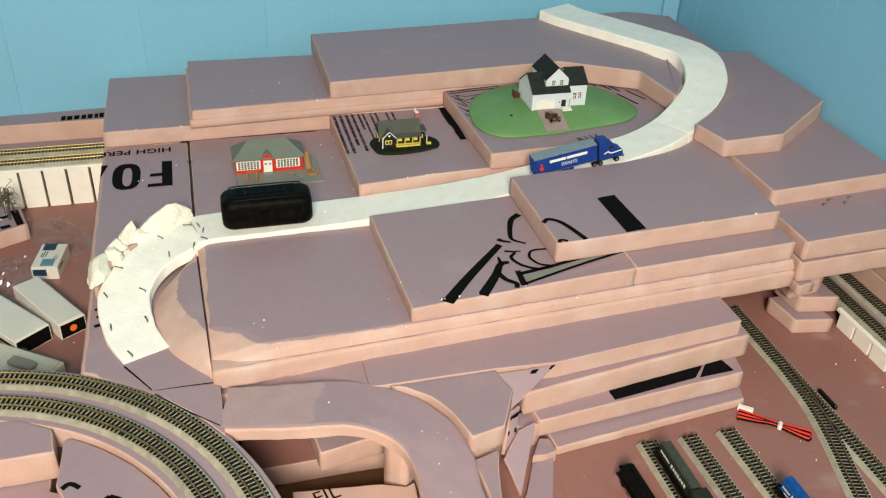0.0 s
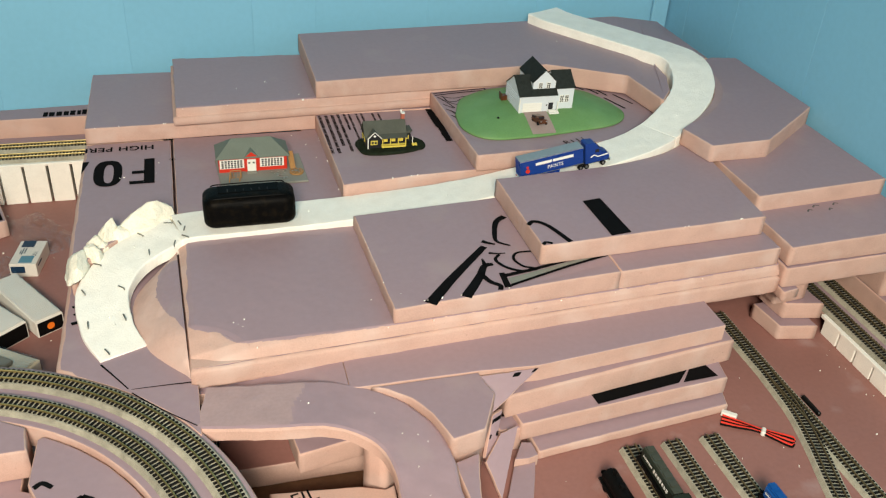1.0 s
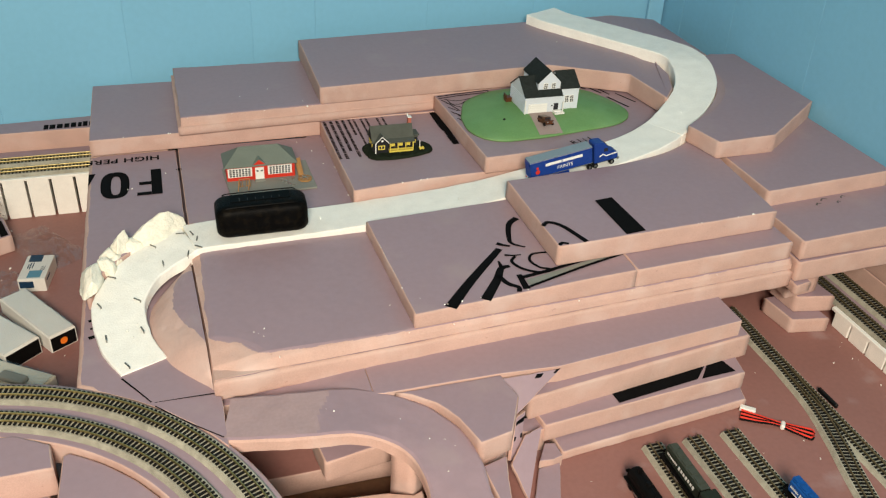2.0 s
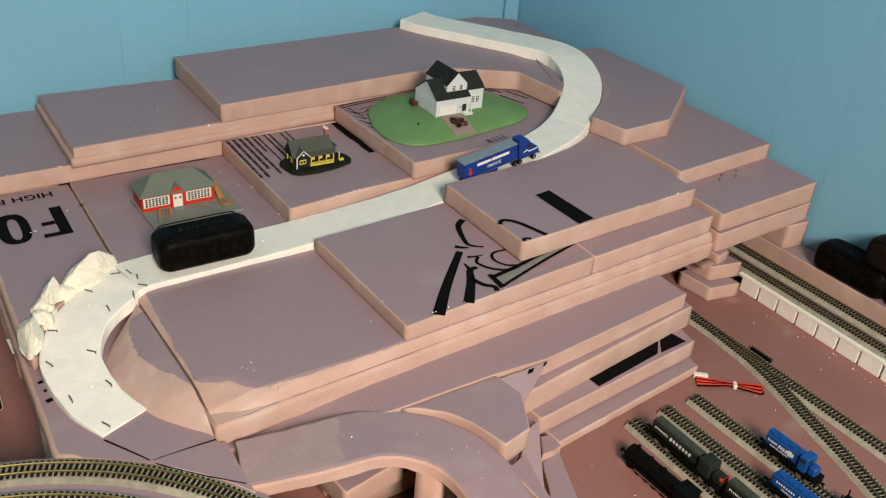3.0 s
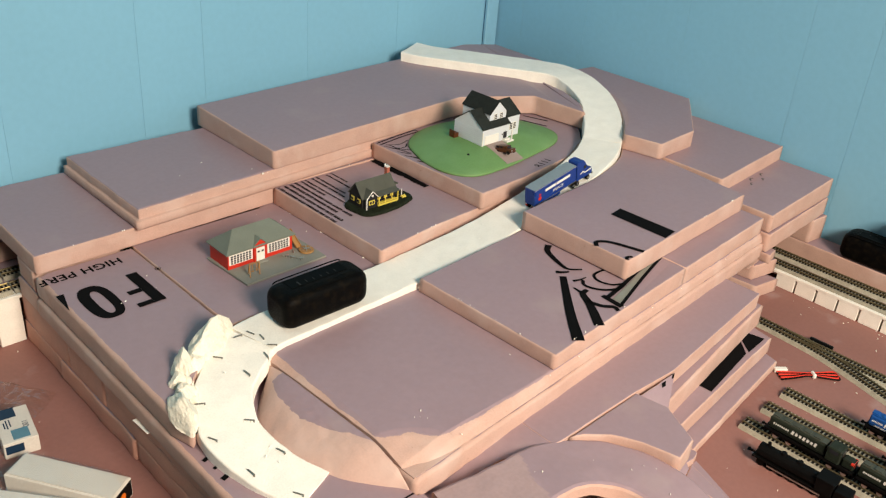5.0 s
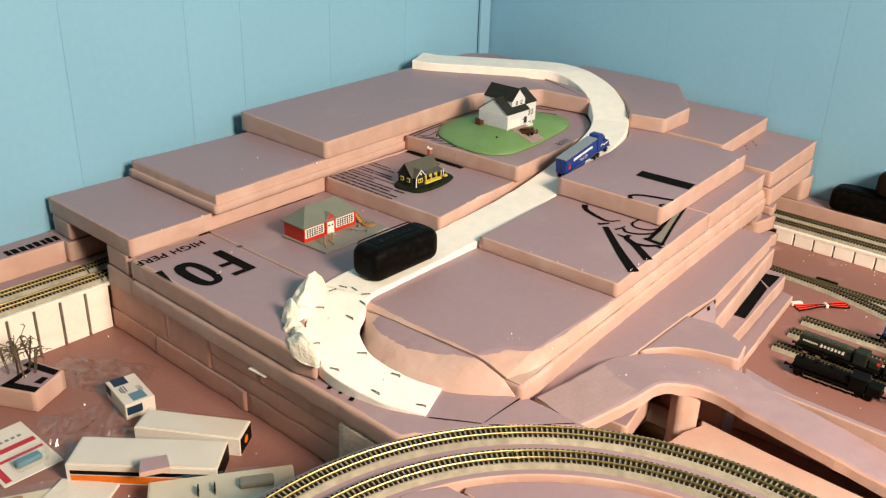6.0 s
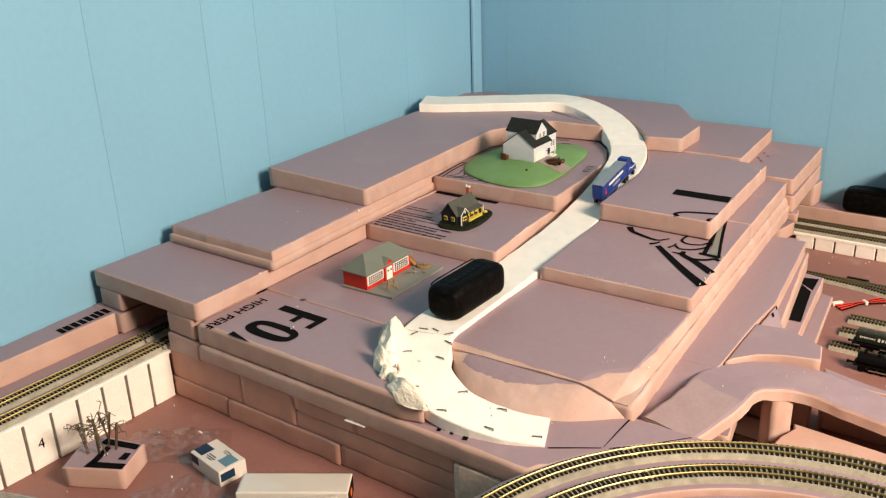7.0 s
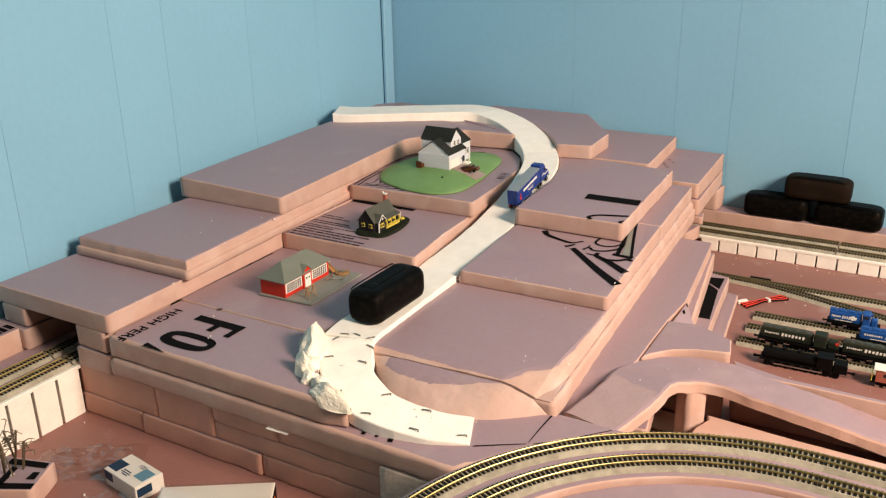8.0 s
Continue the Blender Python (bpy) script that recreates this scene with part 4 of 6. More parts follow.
boxes("porch_step", [((0.013, 0.009, 0.0022), (0.2925, 0.086, Z0H + 0.0012)), ((0.009, 0.005, 0.0016), (0.2905, 0.088, Z0H + 0.003))], WHITE_TRIM, house)
boxes("porch_post", [((0.0014, 0.0014, 0.016), (0.2965, 0.0835, Z0H + 0.0085))], WHITE_TRIM, house)
boxes("corner_board", [((0.0014, 0.0014, 0.019), (0.2464, 0.0896, Z0H + 0.0098))], WHITE_TRIM, house)
for x in (0.2755, 0.2865):
    window(house, x, 0.0971, 0.0960, 0.0056, 0.0078, "y", 3, 2)
for x in (0.3065, 0.3135):
    window(house, x, 0.0956, Z0H + 0.0150, 0.0056, 0.0100, "y", 4, 2)
for x, y, z, s in ((0.2405, 0.1365, Z0H + 0.004, 0.008),):
    boxes("deck", [((s, 0.009, 0.006), (x, y, z)), ((0.0012, 0.009, 0.006), (x - s / 2, y, z + 0.004))], BROWN, house, "brown back deck")

van = thing("toy_van", "dark brown model van on the driveway", "van", pose(0.2655, 0.0640, HZ - 0.0048, -13, 0, 4))
bm = bmesh.new()
block(bm, (0.0110, 0.0270, 0.0050), pose(0, 0, 0.0045), 0.0012, 0, 2)
part("body", bm, BROWN, van)
bm = bmesh.new()
block(bm, (0.0100, 0.0185, 0.0040), pose(0, 0.0030, 0.0085), 0.0014, 0, 2)
part("cabin", bm, BROWN, van)
boxes("window", [((0.0104, 0.0040, 0.0022), (0, 0.0080, 0.0088)), ((0.0104, 0.0040, 0.0022), (0, 0.0025, 0.0088)), ((0.0075, 0.0010, 0.0022), (0, -0.0062, 0.0086))], GLASS, van, "dark windows")
for sx in (-1, 1):
    for y in (-0.0085, 0.0085):
        bm = bmesh.new()
        cyl(bm, 0.0024, 0.0014, pose(sx * 0.0056 - 0.0007, y, 0.0022, 0, 90, 0), 12)
        part("wheel", bm, TYRE, van)
    boxes("headlight", [((0.0018, 0.0006, 0.0012), (sx * 0.0038, -0.0136, 0.0050))], SILVER, van)

bm = bmesh.new()
bmesh.ops.create_icosphere(bm, subdivisions=2, radius=0.0018, matrix=pose(0.2170, 0.0850, Z3 + 0.0125))
tagged(part("black_bead", bm, BLACK), "tiny black bead on the lawn", "bead")

# ---- school ----
school = thing("model_school", "small red schoolhouse model with grey-green roof and playground", "schoolhouse")
bm = bmesh.new()
prism(bm, [(-0.134, 0.054), (-0.031, 0.056), (-0.033, 0.131), (-0.138, 0.128)], P0, P0 + 0.0028, 0.0005, 0, side=0)
part("base_plate", bm, PLATE, school, "grey base plate")
SZ = P0 + 0.0028
boxes("wall", [((0.082, 0.036, 0.019), (-0.0935, 0.1085, SZ + 0.0095))], RED, school, "red walls")
bm = bmesh.new()
e, o = SZ + 0.0185, 0.0030
x0, x1, y0, y1 = -0.1345 - o, -0.0525 + o, 0.0905 - o, 0.1265 + o
hull(bm, [(x0, y0, e), (x1, y0, e), (x1, y1, e), (x0, y1, e), (x0, y0, e + 0.001), (x1, y0, e + 0.001), (x1, y1, e + 0.001), (x0, y1, e + 0.001), (-0.117, 0.1085, 0.0425), (-0.070, 0.1085, 0.0425)],
     [(3, 2, 1, 0), (0, 1, 5, 4), (1, 2, 6, 5), (2, 3, 7, 6), (3, 0, 4, 7), (4, 5, 9, 8), (5, 6, 9), (6, 7, 8, 9), (7, 4, 8)])
part("roof", bm, GREEN_ROOF, school, "grey-green hipped roof")
bm = bmesh.new()
hull(bm, [(-0.103, 0.0885, SZ), (-0.088, 0.0885, SZ), (-0.088, 0.0885, SZ + 0.0205), (-0.0955, 0.0885, SZ + 0.027), (-0.103, 0.0885, SZ + 0.0205), (-0.103, 0.094, SZ), (-0.088, 0.094, SZ), (-0.088, 0.094, SZ + 0.0205), (-0.0955, 0.094, SZ + 0.027), (-0.103, 0.094, SZ + 0.0205)],
     [(0, 1, 2, 3, 4), (5, 9, 8, 7, 6), (0, 5, 6, 1), (1, 6, 7, 2), (2, 7, 8, 3), (3, 8, 9, 4), (4, 9, 5, 0)])
part("porch", bm, RED, school, "red gabled porch")
bm = bmesh.new()
hull(bm, [(-0.1045, 0.0875, SZ + 0.0200), (-0.0955, 0.0875, SZ + 0.0278), (-0.0865, 0.0875, SZ + 0.0200), (-0.1045, 0.107, SZ + 0.0212), (-0.0955, 0.107, SZ + 0.0290), (-0.0865, 0.107, SZ + 0.0212),
          (-0.1045, 0.0875, SZ + 0.0192), (-0.0955, 0.0875, SZ + 0.0270), (-0.0865, 0.0875, SZ + 0.0192), (-0.1045, 0.107, SZ + 0.0204), (-0.0955, 0.107, SZ + 0.0282), (-0.0865, 0.107, SZ + 0.0204)],
     [(0, 1, 4, 3), (1, 2, 5, 4), (6, 9, 10, 7), (7, 10, 11, 8), (0, 6, 7, 1), (1, 7, 8, 2), (3, 4, 10, 9), (4, 5, 11, 10), (0, 3, 9, 6), (2, 8, 11, 5)])
part("porch_roof", bm, GREEN_ROOF, school)
boxes("door", [((0.0105, 0.0008, 0.0165), (-0.0955, 0.0881, SZ + 0.0085)), ((0.0004, 0.0006, 0.014), (-0.0955, 0.0876, SZ + 0.008))], WHITE_TRIM, school, "cream double door")
boxes("door_pane", [((0.0024, 0.0005, 0.0018), (-0.0955 + s, 0.0876, SZ + 0.0125)) for s in (-0.0026, 0.0026)], GLASS, school)
boxes("step", [((0.012, 0.005, 0.0014), (-0.0955, 0.0855, SZ + 0.0007))], PLATE, school)
for x in (-0.1188, -0.0708):
    window(school, x, 0.0902, SZ + 0.0108, 0.0290, 0.0115, "y", 4, 7)
# playground
bm = bmesh.new()
for x in (-0.122, -0.110):
    tube(bm, [(x - 0.0022, 0.064, SZ), (x, 0.0685, SZ + 0.013), (x + 0.001, 0.073, SZ)], 0.0006)
tube(bm, [(-0.122, 0.0685, SZ + 0.013), (-0.110, 0.0685, SZ + 0.013)], 0.0006)
for x in (-0.1185, -0.1135):
    tube(bm, [(x, 0.0685, SZ + 0.013), (x, 0.068, SZ + 0.004)], 0.0003)
    block(bm, (0.0030, 0.0016, 0.0005), pose(x, 0.068, SZ + 0.004))
part("swing_set", bm, TAN, school, "tan swing frame")
bm = bmesh.new()
block(bm, (0.0060, 0.024, 0.0008), pose(-0.0465, 0.0965, SZ + 0.0085, 38, 0, 4))
for s in (-1, 1):
    block(bm, (0.0006, 0.024, 0.0022), pose(-0.0465 + s * 0.003, 0.0965, SZ + 0.0092, 38, 0, 4))
tube(bm, [(-0.0465, 0.1055, SZ), (-0.0465, 0.1055, SZ + 0.0155)], 0.0006)
part("slide", bm, TAN, school, "tan playground slide")
bm = bmesh.new()
cyl(bm, 0.0085, 0.0018, pose(-0.0425, 0.0775, SZ + 0.0006), 20)
part("roundabout", bm, TAN, school, "tan playground roundabout")
bm = bmesh.new()
for a in (0, 60, 120):
    tube(bm, [(-0.0425 + 0.006 * math.cos(radians(a)), 0.0775 + 0.006 * math.sin(radians(a)), SZ + 0.0032), (-0.0425 - 0.006 * math.cos(radians(a)), 0.0775 - 0.006 * math.sin(radians(a)), SZ + 0.0032)], 0.0005)
part("roundabout_rail", bm, SILVER, school)
for x, y, a in ((-0.0690, 0.0790, 15), (-0.0655, 0.0735, -35), (-0.0595, 0.0640, 10), (-0.0565, 0.0815, 60)):
    bm = bmesh.new()
    block(bm, (0.0095, 0.0011, 0.0006), pose(x, y, SZ + 0.0024, 0, 14, a))
    block(bm, (0.0012, 0.0022, 0.0022), pose(x, y, SZ + 0.0011))
    part("seesaw", bm, SILVER, school)

# ---- dark cottage ----
cot = thing("dark_cottage", "tiny black cottage with yellow trim on a dark lawn", "cottage")
bm = bmesh.new()
rim = spline([(0.036, 0.090), (0.042, 0.074), (0.065, 0.069), (0.095, 0.072), (0.118, 0.080), (0.124, 0.094), (0.114, 0.112), (0.085, 0.120), (0.050, 0.120), (0.036, 0.108), (0.036, 0.090)], 6)[:-1]
rr = []
for k, h in ((1.0, 0.0002), (0.99, 0.0022), (0.93, 0.0036), (0.6, 0.0045)):
    rr.append([bm.verts.new((0.08 + (p.x - 0.08) * k * (1 + 0.03 * noise.noise(Vector((p.x * 200, p.y * 200, 0)))), 0.095 + (p.y - 0.095) * k, P1 + h + 0.0007 * noise.noise(Vector((p.x * 300, p.y * 300, k * 9))))) for p in rim])
for a, b in zip(rr, rr[1:]):
    for i in range(len(rim)):
        bm.faces.new((a[i], a[(i + 1) % len(rim)], b[(i + 1) % len(rim)], b[i]))
bm.faces.new(rr[-1])
bm.faces.new(list(reversed(rr[0])))
part("lawn", bm, DARK_LAWN, cot, "dark textured lawn base")
CZ = P1 + 0.0042
gable_block(cot, 0.0455, 0.0965, 0.0885, 0.1125, CZ, CZ + 0.0135, CZ + 0.0285, "x", DARK_WALL, COT_ROOF, 0.0016)
gable_block(cot, 0.0475, 0.0640, 0.0825, 0.1000, CZ, CZ + 0.0125, CZ + 0.0210, "y", DARK_WALL, COT_ROOF, 0.0008)
for x0, x1, z0, z1 in ((0.0468, 0.0558, CZ + 0.0130, CZ + 0.0218), (0.0647, 0.0558, CZ + 0.0130, CZ + 0.0218)):
    bm = bmesh.new()
    tube(bm, [(x0, 0.0816, z0), (x1, 0.0816, z1)], 0.0006, 5)
    part("gable_trim", bm, WHITE_TRIM, cot)
boxes("corner_post", [((0.0012, 0.0012, 0.0135), (0.0475, 0.0822, CZ + 0.0066))], WHITE_TRIM, cot)
bm = bmesh.new()
cyl(bm, 0.0014, 0.0008, pose(0.0558, 0.0822, CZ + 0.0165, 90, 0, 0), 12)
part("vent", bm, WHITE_TRIM, cot)
for x, y, f, w in ((0.0550, 0.0820, "y", 0.0085), (0.0450, 0.0940, "x", 0.0052), (0.0450, 0.1055, "x", 0.0052)):
    window(cot, x, y, CZ + 0.0078, w, 0.0055, f, 1, 2, YELLOW)
hull_bm = bmesh.new()
hull(hull_bm, [(0.064, 0.0815, CZ + 0.0125), (0.098, 0.0815, CZ + 0.0125), (0.098, 0.090, CZ + 0.0150), (0.064, 0.090, CZ + 0.0150), (0.064, 0.0815, CZ + 0.0135), (0.098, 0.0815, CZ + 0.0135), (0.098, 0.090, CZ + 0.0160), (0.064, 0.090, CZ + 0.0160)],
     [(0, 1, 2, 3), (4, 5, 6, 7), (0, 1, 5, 4), (1, 2, 6, 5), (2, 3, 7, 6), (3, 0, 4, 7)])
part("porch_roof", hull_bm, COT_ROOF, cot)
boxes("porch_floor", [((0.031, 0.007, 0.0022), (0.0805, 0.0850, CZ + 0.0011))], YELLOW, cot, "yellow porch floor")
for x in (0.0660, 0.0760, 0.0860, 0.0955):
    boxes("porch_post", [((0.0011, 0.0011, 0.0115), (x, 0.0820, CZ + 0.0068))], YELLOW, cot, "yellow porch post")
boxes("porch_rail", [((0.029, 0.0006, 0.0008), (0.0805, 0.0818, CZ + 0.0042))], YELLOW, cot)
for x in (0.071, 0.081, 0.091):
    window(cot, x, 0.0880, CZ + 0.0085, 0.0048, 0.0060, "y", 1, 1, YELLOW, YELLOW)
boxes("annex", [((0.0095, 0.015, 0.010), (0.1005, 0.1035, CZ + 0.005))], DARK_WALL, cot)
boxes("annex_roof", [((0.0115, 0.017, 0.0012), (0.1010, 0.1030, CZ + 0.0150)), ((0.0110, 0.010, 0.0040), (0.1005, 0.1030, CZ + 0.0125))], COT_ROOF, cot)
boxes("annex_window", [((0.0042, 0.0006, 0.0045), (0.1005, 0.0957, CZ + 0.0065))], YELLOW, cot)
boxes("chimney", [((0.0042, 0.0048, 0.0160), (0.0955, 0.1035, CZ + 0.0285))], BRICK, cot, "red brick chimney")
boxes("chimney_cap", [((0.0048, 0.0054, 0.0012), (0.0955, 0.1035, CZ + 0.0370)), ((0.0016, 0.0016, 0.0030), (0.0935, 0.1050, CZ + 0.0388))], WHITE_TRIM, cot)
bm = bmesh.new()
for i in range(7):
    bmesh.ops.create_icosphere(bm, subdivisions=1, radius=0.0016, matrix=pose(0.106 + 0.0018 * (i % 3), 0.0840 + 0.0016 * (i // 3), CZ + 0.0008 + 0.0008 * (i % 2)))
part("flower_bush", bm, YELLOW, cot, "yellow flower bush")
boxes("lamp_post", [((0.0009, 0.0009, 0.0110), (0.1055, 0.0865, CZ + 0.0055))], WHITE_TRIM, cot)

# ---- truck ----
TX, TY = 0.2055, -0.0345
truck = thing("toy_truck", "blue model semi truck with a lettered blue trailer", "truck", pose(TX, TY, 0.0303, 0, -9.2, 2.0))
boxes("trailer_body", [((0.080, 0.0160, 0.0215), (0.0405, 0, 0.0195))], TRUCK_BLUE, truck, "blue trailer sides", 0.0006)
boxes("trailer_roof", [((0.0795, 0.0155, 0.0008), (0.0405, 0, 0.0306))], TRUCK_GREY, truck, "grey trailer roof")
boxes("trailer_rail", [((0.0806, 0.0004, 0.0008), (0.0405, -0.0081, 0.0093)), ((0.0806, 0.0004, 0.0006), (0.0405, -0.0081, 0.0298))], SILVER, truck)
for s in (-0.0052, -0.0017, 0.0017, 0.0052):
    boxes("door_bar", [((0.0005, 0.0005, 0.018), (0.0002, s, 0.0195))], TRUCK_BLUE, truck)
boxes("chassis", [((0.074, 0.0070, 0.0026), (0.042, 0, 0.0076)), ((0.034, 0.0065, 0.0026), (0.098, 0, 0.0046))], TYRE, truck)
boxes("side_skirt", [((0.026, 0.0010, 0.0035), (0.037, -0.0070, 0.0064))], TRUCK_BLUE, truck)
boxes("sign_bar", [((0.0205, 0.0003, 0.0034), (0.0300, -0.00825, 0.0232)), ((0.0260, 0.0003, 0.0034), (0.0545, -0.00825, 0.0232))], WHITE_TRIM, truck, "white lettering as bars")
lettering("PAINTS", 0.0062, pose(0.0445, -0.00835, 0.0140, 90, 0, 0), WHITE_TRIM, truck, "lettering", "white painted word", 1.0, "CENTER")
bm = bmesh.new()
cyl(bm, 0.0028, 0.0003, pose(0.0095, -0.0081, 0.0165, 90, 0, 0), 16)
cyl(bm, 0.0016, 0.0003, pose(0.0095, -0.0081, 0.0215, 90, 0, 0), 12)
part("emblem", bm, RED, truck, "red and white round emblem")
bm = bmesh.new()
sec = [(0.0835, 0.0060), (0.1120, 0.0060), (0.1145, 0.0085), (0.1145, 0.0140), (0.1110, 0.0165), (0.1040, 0.0180), (0.1000, 0.0265), (0.0965, 0.0315), (0.0860, 0.0330), (0.0835, 0.0320)]
a = [bm.verts.new((x, -0.0076, z)) for x, z in sec]
b = [bm.verts.new((x, 0.0076, z)) for x, z in sec]
for i in range(len(sec)):
    bm.faces.new((a[i], a[(i + 1) % len(sec)], b[(i + 1) % len(sec)], b[i]))
bm.faces.new(list(reversed(a)))
bm.faces.new(b)
bmesh.ops.bevel(bm, geom=bm.edges[:], offset=0.0008, segments=1, affect="EDGES")
part("cab", bm, TRUCK_BLUE, truck, "deep blue sleeper cab")
bm = bmesh.new()
hull(bm, [(0.1033, -0.0064, 0.0195), (0.1033, 0.0064, 0.0195), (0.1005, 0.0060, 0.0262), (0.1005, -0.0060, 0.0262), (0.1041, -0.0064, 0.0197), (0.1041, 0.0064, 0.0197), (0.1013, 0.0060, 0.0264), (0.1013, -0.0060, 0.0264)],
     [(0, 1, 2, 3), (4, 5, 6, 7), (0, 1, 5, 4), (1, 2, 6, 5), (2, 3, 7, 6), (3, 0, 4, 7)])
part("windscreen", bm, GLASS, truck)
boxes("side_window", [((0.0050, 0.0004, 0.0042), (0.0985, s * 0.0078, 0.0215)) for s in (-1, 1)], GLASS, truck)
bm = bmesh.new()
for pts in ([(0.0900, 0.0145), (0.0945, 0.0165), (0.0990, 0.0135), (0.1130, 0.0145)],):
    for (x0, z0), (x1, z1) in zip(pts, pts[1:]):
        d = math.degrees(math.atan2(z1 - z0, x1 - x0))
        block(bm, (math.hypot(x1 - x0, z1 - z0) + 0.0004, 0.0003, 0.0014), pose((x0 + x1) / 2, -0.0078, (z0 + z1) / 2, 0, -d, 0))
part("stripe", bm, WHITE_TRIM, truck, "white side stripe")
boxes("bumper", [((0.0016, 0.0150, 0.0030), (0.1150, 0, 0.0062))], SILVER, truck)
boxes("tail_light", [((0.0006, 0.0022, 0.0012), (-0.0002, s * 0.0050, 0.0075)) for s in (-1, 1)], RED, truck)
for x in (0.0070, 0.0145, 0.0770, 0.0845, 0.1060):
    for s in (-1, 1):
        bm = bmesh.new()
        cyl(bm, 0.0033, 0.0030, pose(x, s * 0.0064 - 0.0015 + 0.003, 0.0034, 90, 0, 0), 16)
        w = part("wheel", bm, TYRE, truck)
        bm = bmesh.new()
        cyl(bm, 0.0016, 0.0003, pose(x, s * 0.0064 + (0.0018 if s > 0 else -0.0015), 0.0034, 90, 0, 0), 12)
        part("rim", bm, SILVER, w)


# ---- black rounded cases ----
def case_mesh(length, depth, height):
    """A soft-edged bar with an eight-sided section and pillowed ends."""
    bm = bmesh.new()
    sec = []
    n = 40
    for i in range(n):
        a = 6.2832 * i / n
        c, s = math.cos(a), math.sin(a)
        k = 0.52
        sec.append((depth / 2 * math.copysign(abs(c) ** k, c), height / 2 * math.copysign(abs(s) ** k, s)))
    rows = []
    m = 26
    for j in range(m + 1):
        u = j / m * 2 - 1
        x = length / 2 * math.copysign(1 - (1 - abs(u)) ** 1.8, u)
        e = max(0.0, (abs(x) - (length / 2 - depth * 0.30)) / (depth * 0.30))
        k = math.sqrt(max(0.0, 1 - e * e)) * 0.42 + 0.58 if e > 0 else 1.0
        if j in (0, m):
            k = 0.50
        rows.append([bm.verts.new((x, y * k, z * k)) for y, z in sec])
    for a, b in zip(rows, rows[1:]):
        for i in range(n):
            f = bm.faces.new((a[i], a[(i + 1) % n], b[(i + 1) % n], b[i]))
            f.smooth = True
    for r in (list(reversed(rows[0])), rows[-1]):
        bm.faces.new(r)
    return bm


def case(m, label, mat=None, group=""):
    t = thing("portable_speaker", label, "speaker", m, group)
    bm = case_mesh(0.0985, 0.0425, 0.0378)
    for v in bm.verts:
        v.co.z += 0.0189
    part("body", bm, mat or CASE, t)
    bm = bmesh.new()
    block(bm, (0.066, 0.018, 0.0016), pose(0, 0.004, 0.0374), 0.0007)
    part("control_strip", bm, CASE_TOP, t, "smooth rubber top strip")
    for y in (-0.0145, 0.0185):
        bm = bmesh.new()
        tube(bm, spline([(-0.040, y, 0.0348), (-0.030, y, 0.0366), (0.030, y, 0.0366), (0.040, y, 0.0348)], 6), 0.0007, 6)
        part("seam", bm, CASE_TOP, t, "raised rubber seam")
    for i in range(6):
        bm = bmesh.new()
        block(bm, (0.0008 if i else 0.0014, 0.0040 if i else 0.0070, 0.0004), pose(-0.022 + 0.0085 * i, 0.000, 0.0383), 0.0)
        part("button_mark", bm, BUTTON, t)
    return t


case(pose(-0.1075, -0.0325, 0.0087, 0, -1.0, -1.5), "black rounded portable speaker lying on the white road")

# ---- plaster rocks along the road ----
def rock(name, at, size, turn, seed, label):
    bm = bmesh.new()
    bmesh.ops.create_icosphere(bm, subdivisions=4, radius=1.0)
    off = Vector((seed * 3.7, seed * 1.3, seed * 2.1))
    cuts = [Vector((random.Random(seed * 31 + i).gauss(0, 1), random.Random(seed * 47 + i).gauss(0, 1), random.Random(seed * 59 + i).gauss(0.3, 0.8))).normalized() for i in range(13)]
    for v in bm.verts:
        d = v.co.normalized()
        r = min(0.80 / max(0.25, d.dot(c)) if d.dot(c) > 0.25 else 2.0 for c in cuts)
        r = min(r, 1.05) * (0.97 + 0.08 * noise.noise(d * 2.2 + off) + 0.035 * noise.noise(d * 6 + off) + 0.018 * noise.noise(d * 18 + off))
        v.co = Vector((d.x * r * size[0] / 2, d.y * r * size[1] / 2, d.z * r * size[2]))
        v.co.z = max(v.co.z, -0.0005)
    ob = tagged(part(name, bm, PLASTER), label, "rock", "plaster rocks")
    ob.matrix_world = pose(*at, 0, 0, turn)
    return ob


rock("plaster_rock", (-0.2195, -0.0160, P0 - 0.006), (0.074, 0.036, 0.032), 25, 1, "large cream plaster rock beside the road bend")
rock("plaster_rock", (-0.2030, 0.0040, P0 - 0.002), (0.034, 0.018, 0.014), 12, 9, "flat cream plaster rock behind the larger one")
rock("plaster_rock", (-0.2570, -0.0330, P0 - 0.004), (0.036, 0.022, 0.024), 58, 2, "upright cream plaster rock beside the road bend")
rock("plaster_rock", (-0.2700, -0.0480, P0 - 0.002), (0.024, 0.016, 0.012), 40, 5, "small cream plaster rock beside the road bend")
rock("plaster_rock", (-0.2850, -0.0840, P0 - 0.006), (0.024, 0.058, 0.020), -8, 3, "long cream plaster rock at the board edge")
rock("plaster_rock", (-0.2460, -0.0290, P0 - 0.006), (0.034, 0.024, 0.018), 40, 11, "low cream plaster lump between larger rocks")
rock("plaster_rock", (-0.2640, -0.0500, P0 - 0.006), (0.024, 0.018, 0.013), 60, 13, "low cream plaster lump between larger rocks")
rock("plaster_rock", (-0.2720, -0.0640, P0 - 0.006), (0.020, 0.026, 0.019), 10, 7, "small cream plaster rock leaning on the road")

